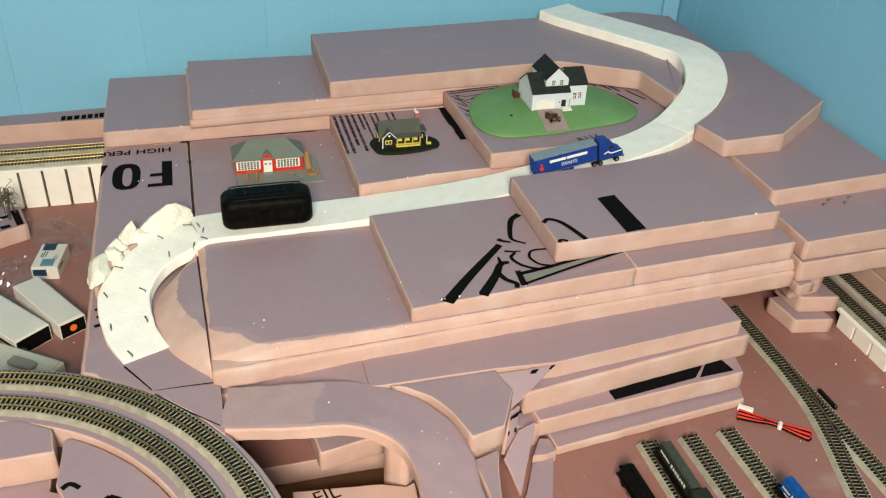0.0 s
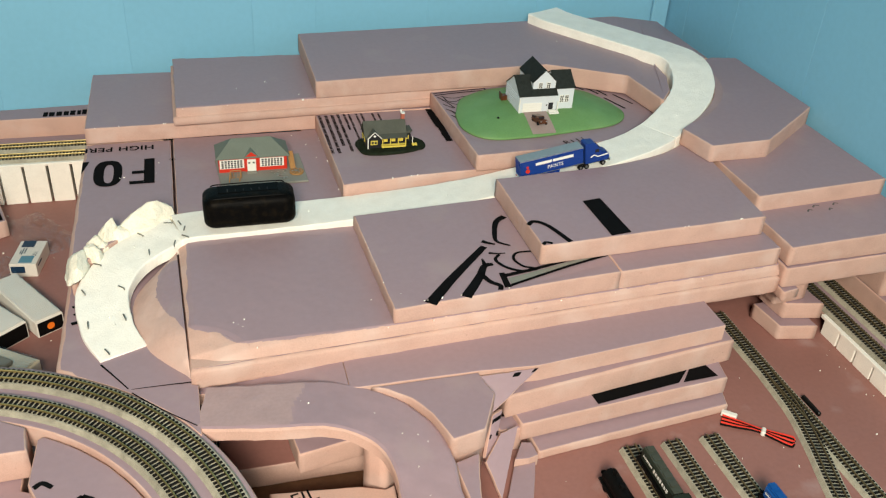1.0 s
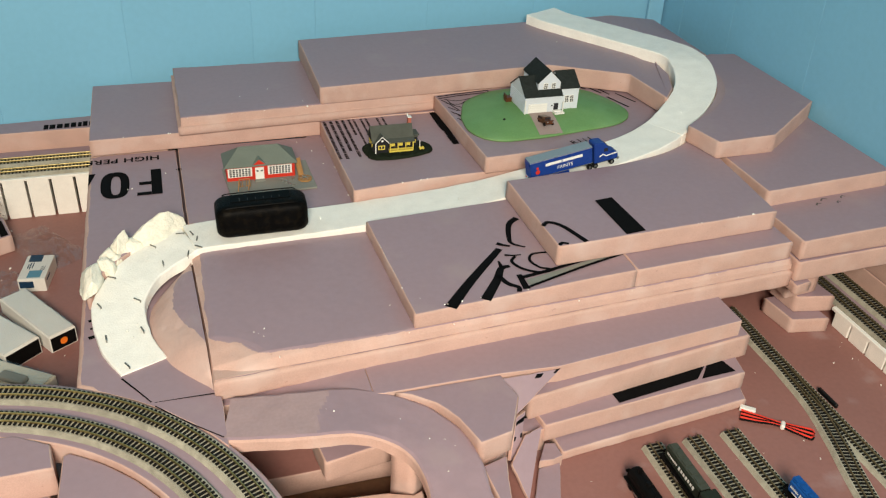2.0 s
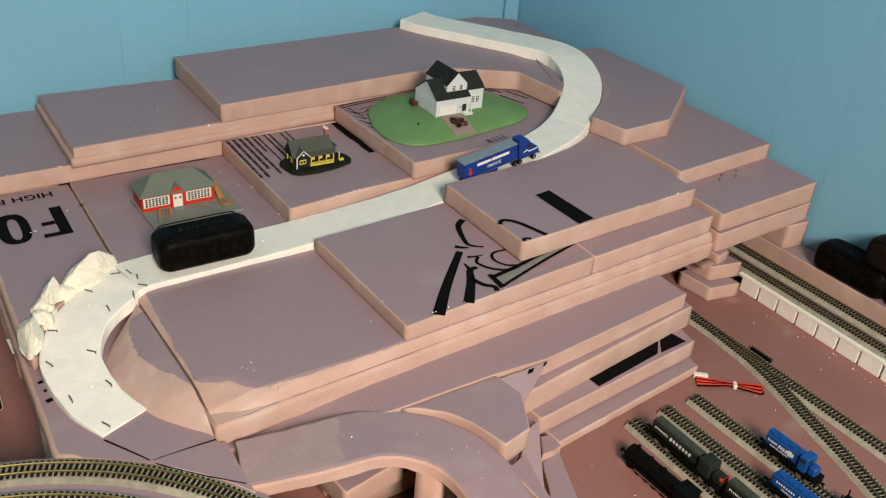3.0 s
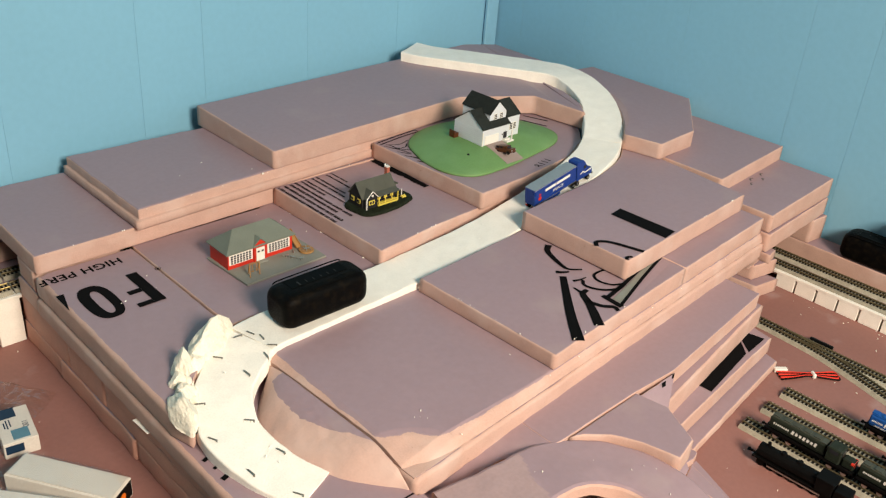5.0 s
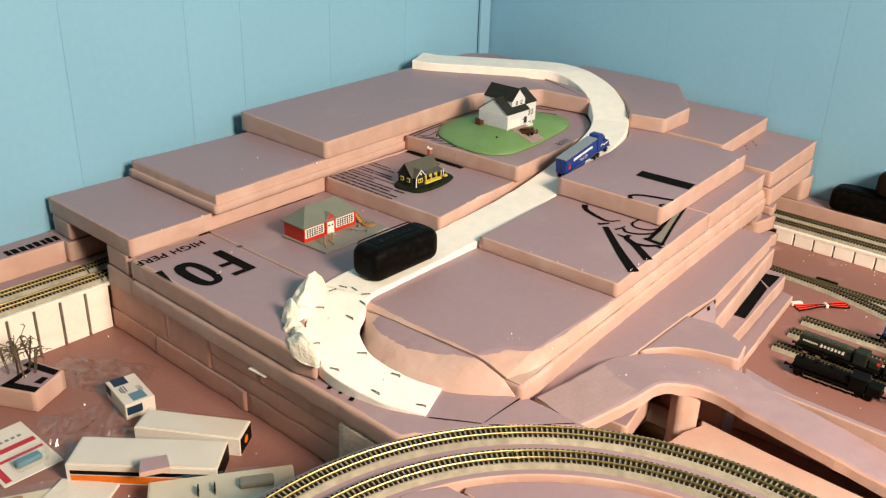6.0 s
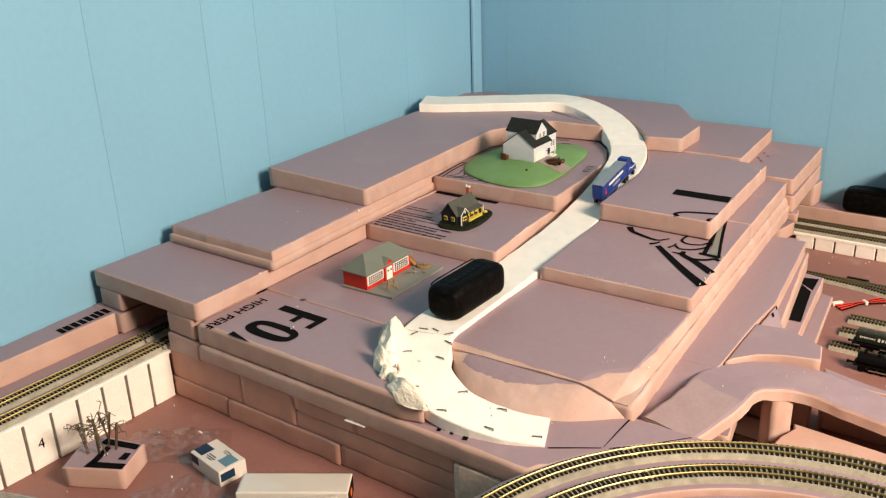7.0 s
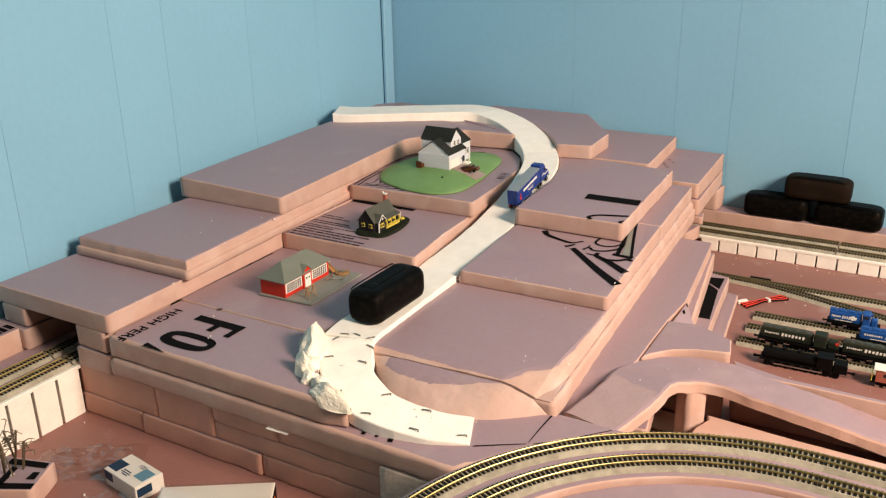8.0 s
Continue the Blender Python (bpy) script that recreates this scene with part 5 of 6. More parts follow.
# ---- steel pins in the road ----
bm = bmesh.new()
block(bm, (0.0092, 0.0015, 0.0011), pose(0, 0, 0.0005), 0.0004)
block(bm, (0.0010, 0.0010, 0.0060), pose(0.0040, 0, -0.0028))
PIN_STEEL = material("dull_steel_pin", (0.22, 0.215, 0.19), 0.4, 0.7, var=0.3, scale=200, fine=900)
PIN = part("steel_pin", bm, PIN_STEEL)
tagged(PIN, "bent steel pin pushed into the white road", "pin", "road pins")
PINS = [(-0.1956, -0.0258, -6), (-0.1835, -0.0285, -72), (-0.1787, -0.0408, -99), (-0.1783, -0.0575, -37), (-0.1894, -0.0640, -99), (-0.2246, -0.0385, -49), (-0.2156, -0.0726, -86), (-0.2670, -0.0797, -29), (-0.2432, -0.1189, -45), (-0.2789, -0.1198, -66), (-0.2399, -0.1606, -73), (-0.2727, -0.1671, -85), (-0.2546, -0.2060, -61)]
for i, (x, y, a) in enumerate(PINS):
    near = min(road_line, key=lambda p: (p[0] - x) ** 2 + (p[1] - y) ** 2)
    m = pose(x, y, near[2] + 0.0004, 0, 0, a)
    if i == 0:
        PIN.matrix_world = m
    else:
        copy_thing(PIN, m)

# ---- yard tracks ----
YZ = BASE
track([(0.432, -0.16, YZ), (0.431, -0.235, YZ), (0.431, -0.30, YZ), (0.432, -0.45, YZ), (0.430, -0.83, YZ)], "yard lead track across the pink base", "yard tracks", rail=DULL_RAIL)
track([(p.x, p.y, YZ + 0.0002) for p in spline([(0.4305, -0.275, 0), (0.4255, -0.335, 0), (0.4135, -0.388, 0), (0.4000, -0.433, 0), (0.3830, -0.495, 0), (0.364, -0.555, 0), (0.29, -0.79, 0)], 7)], "diverging yard track with a dark point motor", "yard tracks", rail=DULL_RAIL)
boxes_bm = bmesh.new()
block(boxes_bm, (0.004, 0.030, 0.005), pose(0.4470, -0.330, YZ + 0.0026, 0, 0, 1), 0.0008)
tagged(part("point_motor", boxes_bm, BLACK), "narrow black point motor beside the track", "point motor")
SID = [((0.2275, -0.3460), (0.2285, -0.62)), ((0.2720, -0.3475), (0.2800, -0.62)), ((0.3145, -0.3485), (0.3215, -0.62))]
for (a, b), (c, d) in SID:
    track([(a, b, YZ), ((a + c) / 2, (b + d) / 2, YZ), (c, d, YZ)], "straight siding track ending on the pink base", "siding tracks", rail=DULL_RAIL)

# ---- locomotives and cars ----
LOCO_GREY = material("dark_olive_grey", (0.020, 0.026, 0.019), 0.4, var=0.2, scale=70, fine=700, bump=0.1)
LOCO_ROOF = material("worn_grey_roof", (0.055, 0.062, 0.048), 0.5, var=0.2, scale=70, fine=700, bump=0.1)
LOCO_BLACK = material("matt_black", (0.0035, 0.0035, 0.0035), 0.55, var=0.3, scale=70, fine=700, bump=0.1)
LOCO_BLUE = material("bright_blue", (0.008, 0.075, 0.29), 0.35, var=0.12, scale=60, fine=500, bump=0.05)
LAMP_RED = material("red_marker", (0.75, 0.05, 0.03), 0.3, var=0.05)


def loco(label, m, paint, roof, length=0.100, nose_red=False, bars=WHITE_TRIM, emblem=False, category="locomotive"):
    """A diesel engine: frame, long hood, cab, fuel tank, bogies with wheels, rails and couplers. Its front is at +x."""
    t = thing("model_locomotive", label, category, m, "yard locomotives")
    L = length
    boxes("frame", [((L, 0.0175, 0.0022), (0, 0, 0.0090))], LOCO_BLACK, t)
    boxes("fuel_tank", [((L * 0.24, 0.0130, 0.0045), (0, 0, 0.0052))], LOCO_BLACK, t, "", 0.0008)
    bm = bmesh.new()
    block(bm, (L * 0.62, 0.0120, 0.0130), pose(-L * 0.165, 0, 0.0168), 0.0012)
    part("hood", bm, paint, t)
    boxes("hood_roof", [((L * 0.60, 0.0095, 0.0012), (-L * 0.165, 0, 0.0240))] + [((0.0070, 0.0070, 0.0014), (-L * 0.42 + 0.011 * i, 0, 0.0250)) for i in range(5)], roof, t)
    bm = bmesh.new()
    block(bm, (L * 0.15, 0.0165, 0.0165), pose(L * 0.235, 0, 0.0184), 0.0010)
    cab = part("cab", bm, paint, t)
    boxes("cab_window", [((L * 0.09, 0.0170, 0.0038), (L * 0.235, 0, 0.0225)), ((0.0004 + L * 0.15, 0.0110, 0.0034), (L * 0.236, 0, 0.0225))], GLASS, cab)
    bm = bmesh.new()
    block(bm, (L * 0.13, 0.0105, 0.0100), pose(L * 0.385, 0, 0.0150), 0.0014)
    part("nose", bm, paint, t)
    if nose_red:
        boxes("nose_patch", [((0.0008, 0.0060, 0.0040), (L * 0.450, 0, 0.0160)), ((0.0030, 0.0108, 0.0026), (L * 0.430, 0, 0.0182))], LAMP_RED, t, "red end markings")
    for s in (-1, 1):
        for name, x0, x1, count, h in (("small_lettering", -0.43, -0.25, 8, 0.0019), ("large_lettering", -0.23, 0.06, 7, 0.0034)):
            bm = bmesh.new()
            step = L * (x1 - x0) / count
            for i in range(count):
                block(bm, (step * 0.62, 0.0003, h * (1.0 if i % 3 else 1.25)), pose(L * x0 + step * (i + 0.5), s * 0.0061, 0.0176, 0, -s * 14, 0))
            part(name, bm, bars, t, "white slanted lettering as bars")
        if emblem:
            bm = bmesh.new()
            cyl(bm, 0.0032, 0.0003, pose(-L * 0.02, s * 0.00615 + 0.00015, 0.0180, 90, 0, 0), 16)
            part("emblem", bm, bars, t, "white round emblem")
            boxes("stripe", [((L * 0.34, 0.0003, 0.0014), (-L * 0.20, s * 0.0061, 0.0128))], bars, t)
        bm = bmesh.new()
        pts = [(-L * 0.48, s * 0.0082, 0.0145), (L * 0.15, s * 0.0082, 0.0145)]
        tube(bm, pts, 0.0003, 4)
        for i in range(7):
            x = -L * 0.47 + L * 0.10 * i
            tube(bm, [(x, s * 0.0082, 0.0100), (x, s * 0.0082, 0.0146)], 0.00025, 4)
        part("handrail", bm, LOCO_BLACK, t)
    for x in (-L * 0.30, L * 0.30):
        bm = bmesh.new()
        block(bm, (L * 0.23, 0.0120, 0.0040), pose(x, 0, 0.0055), 0.0006)
        bogie = part("bogie", bm, LOCO_BLACK, t)
        for dx in (-L * 0.075, L * 0.075):
            bm = bmesh.new()
            cyl(bm, 0.0030, 0.0110, pose(x + dx, 0.0055, 0.0032, 90, 0, 0), 14)
            part("wheelset", bm, SILVER, bogie)
    for s in (-1, 1):
        bm = bmesh.new()
        block(bm, (0.0065, 0.0020, 0.0018), pose(s * (L / 2 + 0.002), 0, 0.0072), 0.0004)
        block(bm, (0.0022, 0.0034, 0.0024), pose(s * (L / 2 + 0.005), 0, 0.0072), 0.0004)
        part("coupler", bm, LOCO_BLACK, t)
        boxes("pilot", [((0.0010, 0.0150, 0.0065), (s * L / 2, 0, 0.0066))], LOCO_BLACK, t)
    return t


RZ = YZ + 0.0068


def on_track(k, s):
    (a, b), (c, d) = SID[k]
    l = math.hypot(c - a, d - b)
    return pose(a + (c - a) * s / l, b + (d - b) * s / l, RZ, 0, 0, math.degrees(math.atan2(d - b, c - a)))


loco("dark grey diesel locomotive with a red nose light", on_track(0, 0.074), LOCO_GREY, LOCO_ROOF, 0.098, True)
loco("dark grey diesel locomotive standing behind its twin", on_track(0, 0.169), LOCO_GREY, LOCO_ROOF, 0.098, True)
loco("bright blue diesel locomotive with white emblem", on_track(1, 0.1905), LOCO_BLUE, LOCO_BLUE, 0.118, False, WHITE_TRIM, True)
loco("bright blue short engine unit with white stripe", on_track(2, 0.1225), LOCO_BLUE, LOCO_BLUE, 0.062, False, WHITE_TRIM, True)


def tender(label, m, L=0.100):
    """A long black engine body with ribs, domes, running board and couplers, lying beside the track."""
    t = thing("black_locomotive", label, "locomotive", m, "yard locomotives")
    bm = bmesh.new()
    cyl(bm, 0.0078, L * 0.62, pose(-L * 0.46, 0, 0.0150, 0, 90, 0), 18)
    part("boiler", bm, LOCO_BLACK, t)
    boxes("running_board", [((L * 0.98, 0.0180, 0.0016), (0, 0, 0.0092))], LOCO_BLACK, t)
    boxes("cab", [((L * 0.17, 0.0180, 0.0150), (L * 0.24, 0, 0.0165)), ((L * 0.19, 0.0195, 0.0012), (L * 0.24, 0, 0.0245))], LOCO_BLACK, t, "", 0.0005)
    boxes("bunker", [((L * 0.15, 0.0165, 0.0100), (L * 0.41, 0, 0.0145))], LOCO_BLACK, t, "", 0.0006)
    for x, r, h in ((-L * 0.38, 0.0022, 0.0060), (-L * 0.22, 0.0034, 0.0035), (-L * 0.05, 0.0034, 0.0035)):
        bm = bmesh.new()
        cyl(bm, r, h, pose(x, 0, 0.0215), 12, r * 0.8)
        part("dome", bm, LOCO_BLACK, t)
    for x in [-L * 0.40 + L * 0.11 * i for i in range(8)]:
        bm = bmesh.new()
        cyl(bm, 0.0042, 0.0130, pose(x, 0.0065, 0.0044, 90, 0, 0), 14)
        part("wheelset", bm, LOCO_BLACK, t)
    for s in (-1, 1):
        bm = bmesh.new()
        block(bm, (0.0080, 0.0024, 0.0022), pose(s * (L / 2 + 0.002), 0, 0.0078), 0.0005)
        block(bm, (0.0024, 0.0042, 0.0030), pose(s * (L / 2 + 0.006), 0, 0.0078), 0.0005)
        part("coupler", bm, LOCO_BLACK, t)
        boxes("side_rod", [((L * 0.55, 0.0008, 0.0014), (-L * 0.05, s * 0.0070, 0.0046))], SILVER, t)
    return t


tender("black engine standing on the bare foam beside the track", pose(0.1865, -0.4310, YZ, 0, 0, -88.0))


def caboose(m):
    t = thing("caboose", "cream and red caboose with yellow end rails", "railway car", m)
    boxes("body", [((0.046, 0.0165, 0.0150), (0, 0, 0.0155))], BRICK, t, "dark red sides", 0.0005)
    boxes("roof", [((0.052, 0.0185, 0.0018), (0, 0, 0.0238))], WHITE_TRIM, t, "cream roof", 0.0006)
    boxes("cupola", [((0.012, 0.0140, 0.0060), (0.004, 0, 0.0275))], BRICK, t)
    boxes("cupola_roof", [((0.014, 0.0160, 0.0010), (0.004, 0, 0.0308))], WHITE_TRIM, t)
    boxes("frame", [((0.056, 0.0160, 0.0018), (0, 0, 0.0075))], LOCO_BLACK, t)
    for x in (-0.013, 0.0, 0.013):
        boxes("window", [((0.0042, 0.0170, 0.0042), (x, 0, 0.0175))], GLASS, t)
    for s in (-1, 1):
        bm = bmesh.new()
        for y in (-0.0075, -0.0025, 0.0025, 0.0075):
            tube(bm, [(s * 0.0270, y, 0.0080), (s * 0.0270, y, 0.0160)], 0.0004, 5)
        tube(bm, [(s * 0.0270, -0.0075, 0.0160), (s * 0.0270, 0.0075, 0.0160)], 0.0004, 5)
        part("end_rail", bm, YELLOW, t)
        bm = bmesh.new()
        block(bm, (0.014, 0.0110, 0.0040), pose(s * 0.0155, 0, 0.0045), 0.0005)
        bg = part("bogie", bm, LOCO_BLACK, t)
        for dx in (-0.0045, 0.0045):
            bm = bmesh.new()
            cyl(bm, 0.0027, 0.0105, pose(s * 0.0155 + dx, 0.00525, 0.0027, 90, 0, 0), 12)
            part("wheelset", bm, SILVER, bg)
    return t


caboose(pose(0.1890, -0.5330, YZ, 0, 0, -88))
small = thing("flat_wagon", "small dark flat wagon with white load bars", "railway car", on_track(2, 0.197))
boxes("deck", [((0.034, 0.0150, 0.0030), (0, 0, 0.0085))], LOCO_BLACK, small)
boxes("load_bar", [((0.022, 0.0022, 0.0030), (0, -0.003, 0.0115)), ((0.0030, 0.0130, 0.0030), (0.004, 0, 0.0116))], WHITE_TRIM, small)
for s in (-1, 1):
    boxes("end_post", [((0.0012, 0.0012, 0.0080), (s * 0.016, y, 0.0130)) for y in (-0.006, 0.006)], LOCO_BLACK, small)
    boxes("bogie", [((0.009, 0.0110, 0.0060), (s * 0.0100, 0, 0.0040))], LOCO_BLACK, small)

# ---- wire bundle ----
wire = thing("wire_bundle", "coiled red and black wires tied with white", "wire", pose(0.3675, -0.3515, YZ, 0, 0, -39))
for k in range(6):
    bm = bmesh.new()
    y0 = -0.0060 + 0.0024 * k
    pts = [(-0.036, y0 * 1.2, 0.0016 + 0.0008 * (k % 2)), (-0.018, y0 * 0.9, 0.0028), (0.0, y0 * 0.35, 0.0030 + 0.0006 * (k % 3)), (0.018, y0 * 0.9, 0.0026), (0.034, y0 * 1.3, 0.0018), (0.037, y0 * 0.5, 0.0020)]
    tube(bm, spline(pts, 6), 0.0011, 7)
    part("strand", bm, LAMP_RED if k % 2 else LOCO_BLACK, wire)
boxes("tie", [((0.0045, 0.0095, 0.0060), (0.006, 0, 0.0032))], WHITE_TRIM, wire, "white paper tie", 0.0012)
boxes("plug", [((0.016, 0.0062, 0.0050), (-0.030, 0.0105, 0.0027))], WHITE_TRIM, wire, "white plastic plug", 0.0006)

# ---- white viaducts ----
def viaduct(label, first, step, count, width, depth, h, along):
    t = thing("white_viaduct", label, "viaduct")
    for i in range(count):
        bm = bmesh.new()
        p = first + step * i
        j = noise.noise(Vector((p * 40, 1, 2))) * 0.0012
        size = (width + j, depth, h) if along == "x" else (depth, width + j, h)
        at = (p, 0.2655, BASE + h / 2) if along == "x" else (0.5486, p, BASE + h / 2)
        block(bm, size, pose(*at, 0, 0, j * 700), 0.0008, 0, 2)
        part("pillar", bm, WHITE, t)
    return t


left_via = viaduct("row of white foam pillars under the back track", -0.3097, -0.0302, 23, 0.0272, 0.016, L2 - 0.003 - BASE, "x")
right_via = viaduct("row of white foam pillars under the wall track", -0.2300, -0.0297, 18, 0.0272, 0.0172, -0.0868 - BASE, "y")
bm = bmesh.new()
block(bm, (0.72, 0.019, 0.0042), pose(-0.645, 0.2668, L2 - 0.0023), 0.0008)
part("deck", bm, WHITE, left_via)
bm = bmesh.new()
block(bm, (0.0180, 0.60, 0.0044), pose(0.5482, -0.51, -0.0848), 0.0006)
part("deck", bm, WHITE, right_via)
lettering("4", 0.016, pose(-0.4655, 0.2572, -0.084, 90, 0, 0), INK, left_via, "handwritten_mark", "handwritten number four")

# ---- supports and small blocks ----
board([(0.478, -0.218), (0.472, -0.170), (0.520, -0.168), (0.524, -0.226)], BASE, -0.086, "pink foam block under the terrace boards", "foam_block", group="support blocks", category="foam block")
board([(0.488, -0.205), (0.484, -0.160), (0.530, -0.160), (0.534, -0.214)], -0.086, -0.064, "pink foam block on a lower block", "foam_block", group="support blocks", category="foam block")
board([(0.470, -0.205), (0.474, -0.150), (0.52, -0.150), (0.515, -0.20)], -0.064, L1, "pink foam packing under the terrace boards", "foam_block", group="support blocks", category="foam block")
board([(0.603, -0.222), (0.603, -0.160), (0.637, -0.160), (0.637, -0.225)], -0.058, L1, "pink foam block on the wall shelf", "foam_block", group="support blocks", category="foam block")
board([(0.452, -0.236), (0.452, -0.15), (0.474, -0.15), (0.474, -0.232)], -0.035, L1, "thin pink foam packing strip", "foam_block", group="support blocks", category="foam block")
board([(-0.298, 0.338), (-0.298, 0.392), (-0.20, 0.392), (-0.20, 0.338)], L2, L1 + 0.001, "pink foam block at the tunnel mouth", "foam_block", group="support blocks", category="foam block")
board([(-0.293, 0.340), (-0.293, 0.380), (-0.20, 0.380), (-0.20, 0.340)], L1 + 0.002, P0, "pink foam block at the tunnel mouth", "foam_block", group="support blocks", category="foam block")
board([(-0.294, 0.207), (-0.292, 0.2545), (-0.20, 0.2545), (-0.20, 0.207)], L1 + 0.0003, P0, "short pink foam block at the tunnel mouth", "foam_block", group="support blocks", category="foam block", bevel=0.0022)
board([(-0.294, 0.203), (-0.294, 0.256), (-0.20, 0.256), (-0.20, 0.203)], L2, L1 - 0.001, "pink foam block beside the tunnel mouth", "foam_block", group="support blocks", category="foam block")
BEADED = material("beaded_foam", (0.60, 0.50, 0.42), 0.8, var=0.25, scale=120, fine=420, bump=0.5, dist=0.0008)
board([(-0.2985, -0.1456), (-0.205, -0.1456), (-0.205, -0.262), (-0.2980, -0.2160)], BASE, LF - 0.0003, "cream beaded foam riser under the corner of the stack", "foam_block", [BEADED, BEADED], group="support blocks", category="foam block")
board([(-0.3010, -0.0170), (-0.2995, -0.0420), (-0.2940, -0.0420), (-0.2940, -0.0170)], LF + 0.0004, LF + 0.0013, "white paper slip caught between the stacked strips", "paper_slip", [WHITE, WHITE], group="", category="paper", bevel=0.0002, jitter=0.0004)
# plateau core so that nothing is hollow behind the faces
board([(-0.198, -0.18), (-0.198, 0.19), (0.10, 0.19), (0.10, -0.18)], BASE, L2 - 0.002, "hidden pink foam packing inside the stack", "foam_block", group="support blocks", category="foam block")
# under the ramp
board([(-0.095, -0.250), (-0.095, -0.288), (-0.035, -0.282), (-0.035, -0.250)], BASE, -0.0905, "pink foam block on the base sheet under the ramp", "foam_block", group="support blocks", category="foam block")
board([(-0.102, -0.250), (-0.099, -0.294), (-0.0945, -0.3260), (-0.032, -0.3150), (-0.036, -0.250)], -0.0905, -0.0660, "pink foam block lying under the ramp", "foam_block", group="support blocks", category="foam block")
board([(-0.0410, -0.3495), (-0.0245, -0.3655), (-0.0100, -0.3520), (-0.0270, -0.3360)], TABLE, -0.0450, "upright pink foam prop under the ramp", "foam_block", group="support blocks", category="foam block")
slab = board([(-0.124, -0.354), (-0.046, -0.3620), (-0.0255, -0.3700), (-0.0163, -0.3665), (-0.022, -0.45), (-0.030, -0.80), (-0.124, -0.80)], TABLE, -0.078, "pink foam slab with black print between ramp and track", "foam_board", [CUT, CUT], group="support blocks", category="foam board")
lettering("FIL", 0.020, pose(-0.106, -0.374, -0.0776, 0, 0, 12), INK, slab, "lettering", "black printed letters")
board([(0.022, -0.374), (0.060, -0.362), (0.082, -0.326), (0.078, -0.300), (0.02, -0.300)], BASE, L2 - 0.003, "pink foam block under the six-sided plate", "foam_block", group="support blocks", category="foam block")
board([(0.0325, -0.381), (0.058, -0.374), (0.050, -0.400), (0.043, -0.432), (0.040, -0.66), (0.036, -0.66), (0.0335, -0.42)], BASE, -0.047, "pink foam strip beside the ramp", "foam_strip", group="", category="foam strip")
# inside the curve
board([(-0.56, -0.272), (-0.345, -0.272), (-0.316, -0.290), (-0.312, -0.319), (-0.56, -0.322)], -0.0535, -0.0225, "pink foam board inside the track curve", "foam_board", group="inner boards")
board([(-0.56, -0.270), (-0.32, -0.270), (-0.32, -0.330), (-0.214, -0.380), (-0.196, -0.46), (-0.196, -0.78), (-0.56, -0.78)], BASE, -0.0540, "pink foam sheet under the inner boards", "foam_board", group="inner boards")
rim = arc(CX, CY, 0.2285, 58, 0, 0, 0, 20)
inner = board([(p[0], p[1]) for p in rim] + [(-0.1965, -0.78), (-0.280, -0.78), (-0.284, -0.41), (-0.309, -0.350), (-0.307, -0.300)], -0.0530, -0.0285, "pink foam sheet with thick black strokes inside the curve", "foam_board", group="inner boards")
for pts, w0, w1 in (([(-0.267, -0.372), (-0.257, -0.380), (-0.247, -0.402), (-0.246, -0.430), (-0.238, -0.456), (-0.221, -0.475)], 0.004, 0.006), ([(-0.267, -0.372), (-0.281, -0.385), (-0.280, -0.408)], 0.004, 0.004), ([(-0.211, -0.478), (-0.206, -0.506), (-0.21, -0.55)], 0.005, 0.005), ([(-0.262, -0.46), (-0.25, -0.48), (-0.246, -0.52)], 0.004, 0.005), ([(-0.304, -0.356), (-0.298, -0.352), (-0.290, -0.358)], 0.005, 0.004)):
    ink([stroke(pts, w0, w1)], -0.0285, inner, "printed_stroke")


board([(0.095, -0.300), (0.119, -0.306), (0.119, -0.3235), (0.096, -0.322)], BASE, -0.078, "rough pink foam chunk between plate and steps", "foam_block", group="support blocks", category="foam block", jitter=0.0015)


# broken foam scraps beside the plate
def scrap(at, pts, h, tilt, label):
    bm = bmesh.new()
    prism(bm, pts, 0, h, 0.0006, 0.0006, 0.010)
    ob = tagged(part("foam_scrap", bm, [SKIN, CUT]), label, "foam scrap", "broken scraps")
    ob.matrix_world = pose(*at, *tilt)
    return ob


def leaning(corners, thick, label, marks=()):
    """A thin slab of foam that leans on its neighbours, with printed marks on its face."""
    p = [Vector(c) for c in corners]
    if len(p) == 3:
        p.append(p[2].lerp(p[0], 0.12))
    nrm = (p[1] - p[0]).cross(p[3] - p[0]).normalized()
    nrm = nrm if nrm.z > 0 else -nrm
    bm = bmesh.new()
    n = 8
    edge = [p[i].lerp(p[(i + 1) % 4], j / n) for i in range(4) for j in range(n)]
    mid = sum(p, Vector()) / 4
    edge = [v + (v - mid).normalized() * noise.noise(v * 160) * 0.0009 for v in edge]
    rows = [[bm.verts.new(v + (mid - v).normalized() * off + nrm * h) for v in edge] for off, h in ((0.0004, -thick), (0, -thick + 0.0006), (0, -0.0007), (0.0006, 0))]
    for k, (r, q) in enumerate(zip(rows, rows[1:])):
        for i in range(4 * n):
            bm.faces.new((r[i], r[(i + 1) % (4 * n)], q[(i + 1) % (4 * n)], q[i])).material_index = 1
    bm.faces.new(rows[-1]).material_index = 0
    bm.faces.new(list(reversed(rows[0]))).material_index = 1
    slab = tagged(part("foam_offcut", bm, [SKIN, CUT]), label, "foam offcut", "broken scraps")
    for u0, v0, u1, v1 in marks:
        bm = bmesh.new()
        bm.faces.new([bm.verts.new(p[0].lerp(p[1], u).lerp(p[3].lerp(p[2], u), v) + nrm * 0.0003) for u, v in ((u0, v0), (u1, v0), (u1, v1), (u0, v1))])
        part("printed_mark", bm, INK, slab)
    return slab


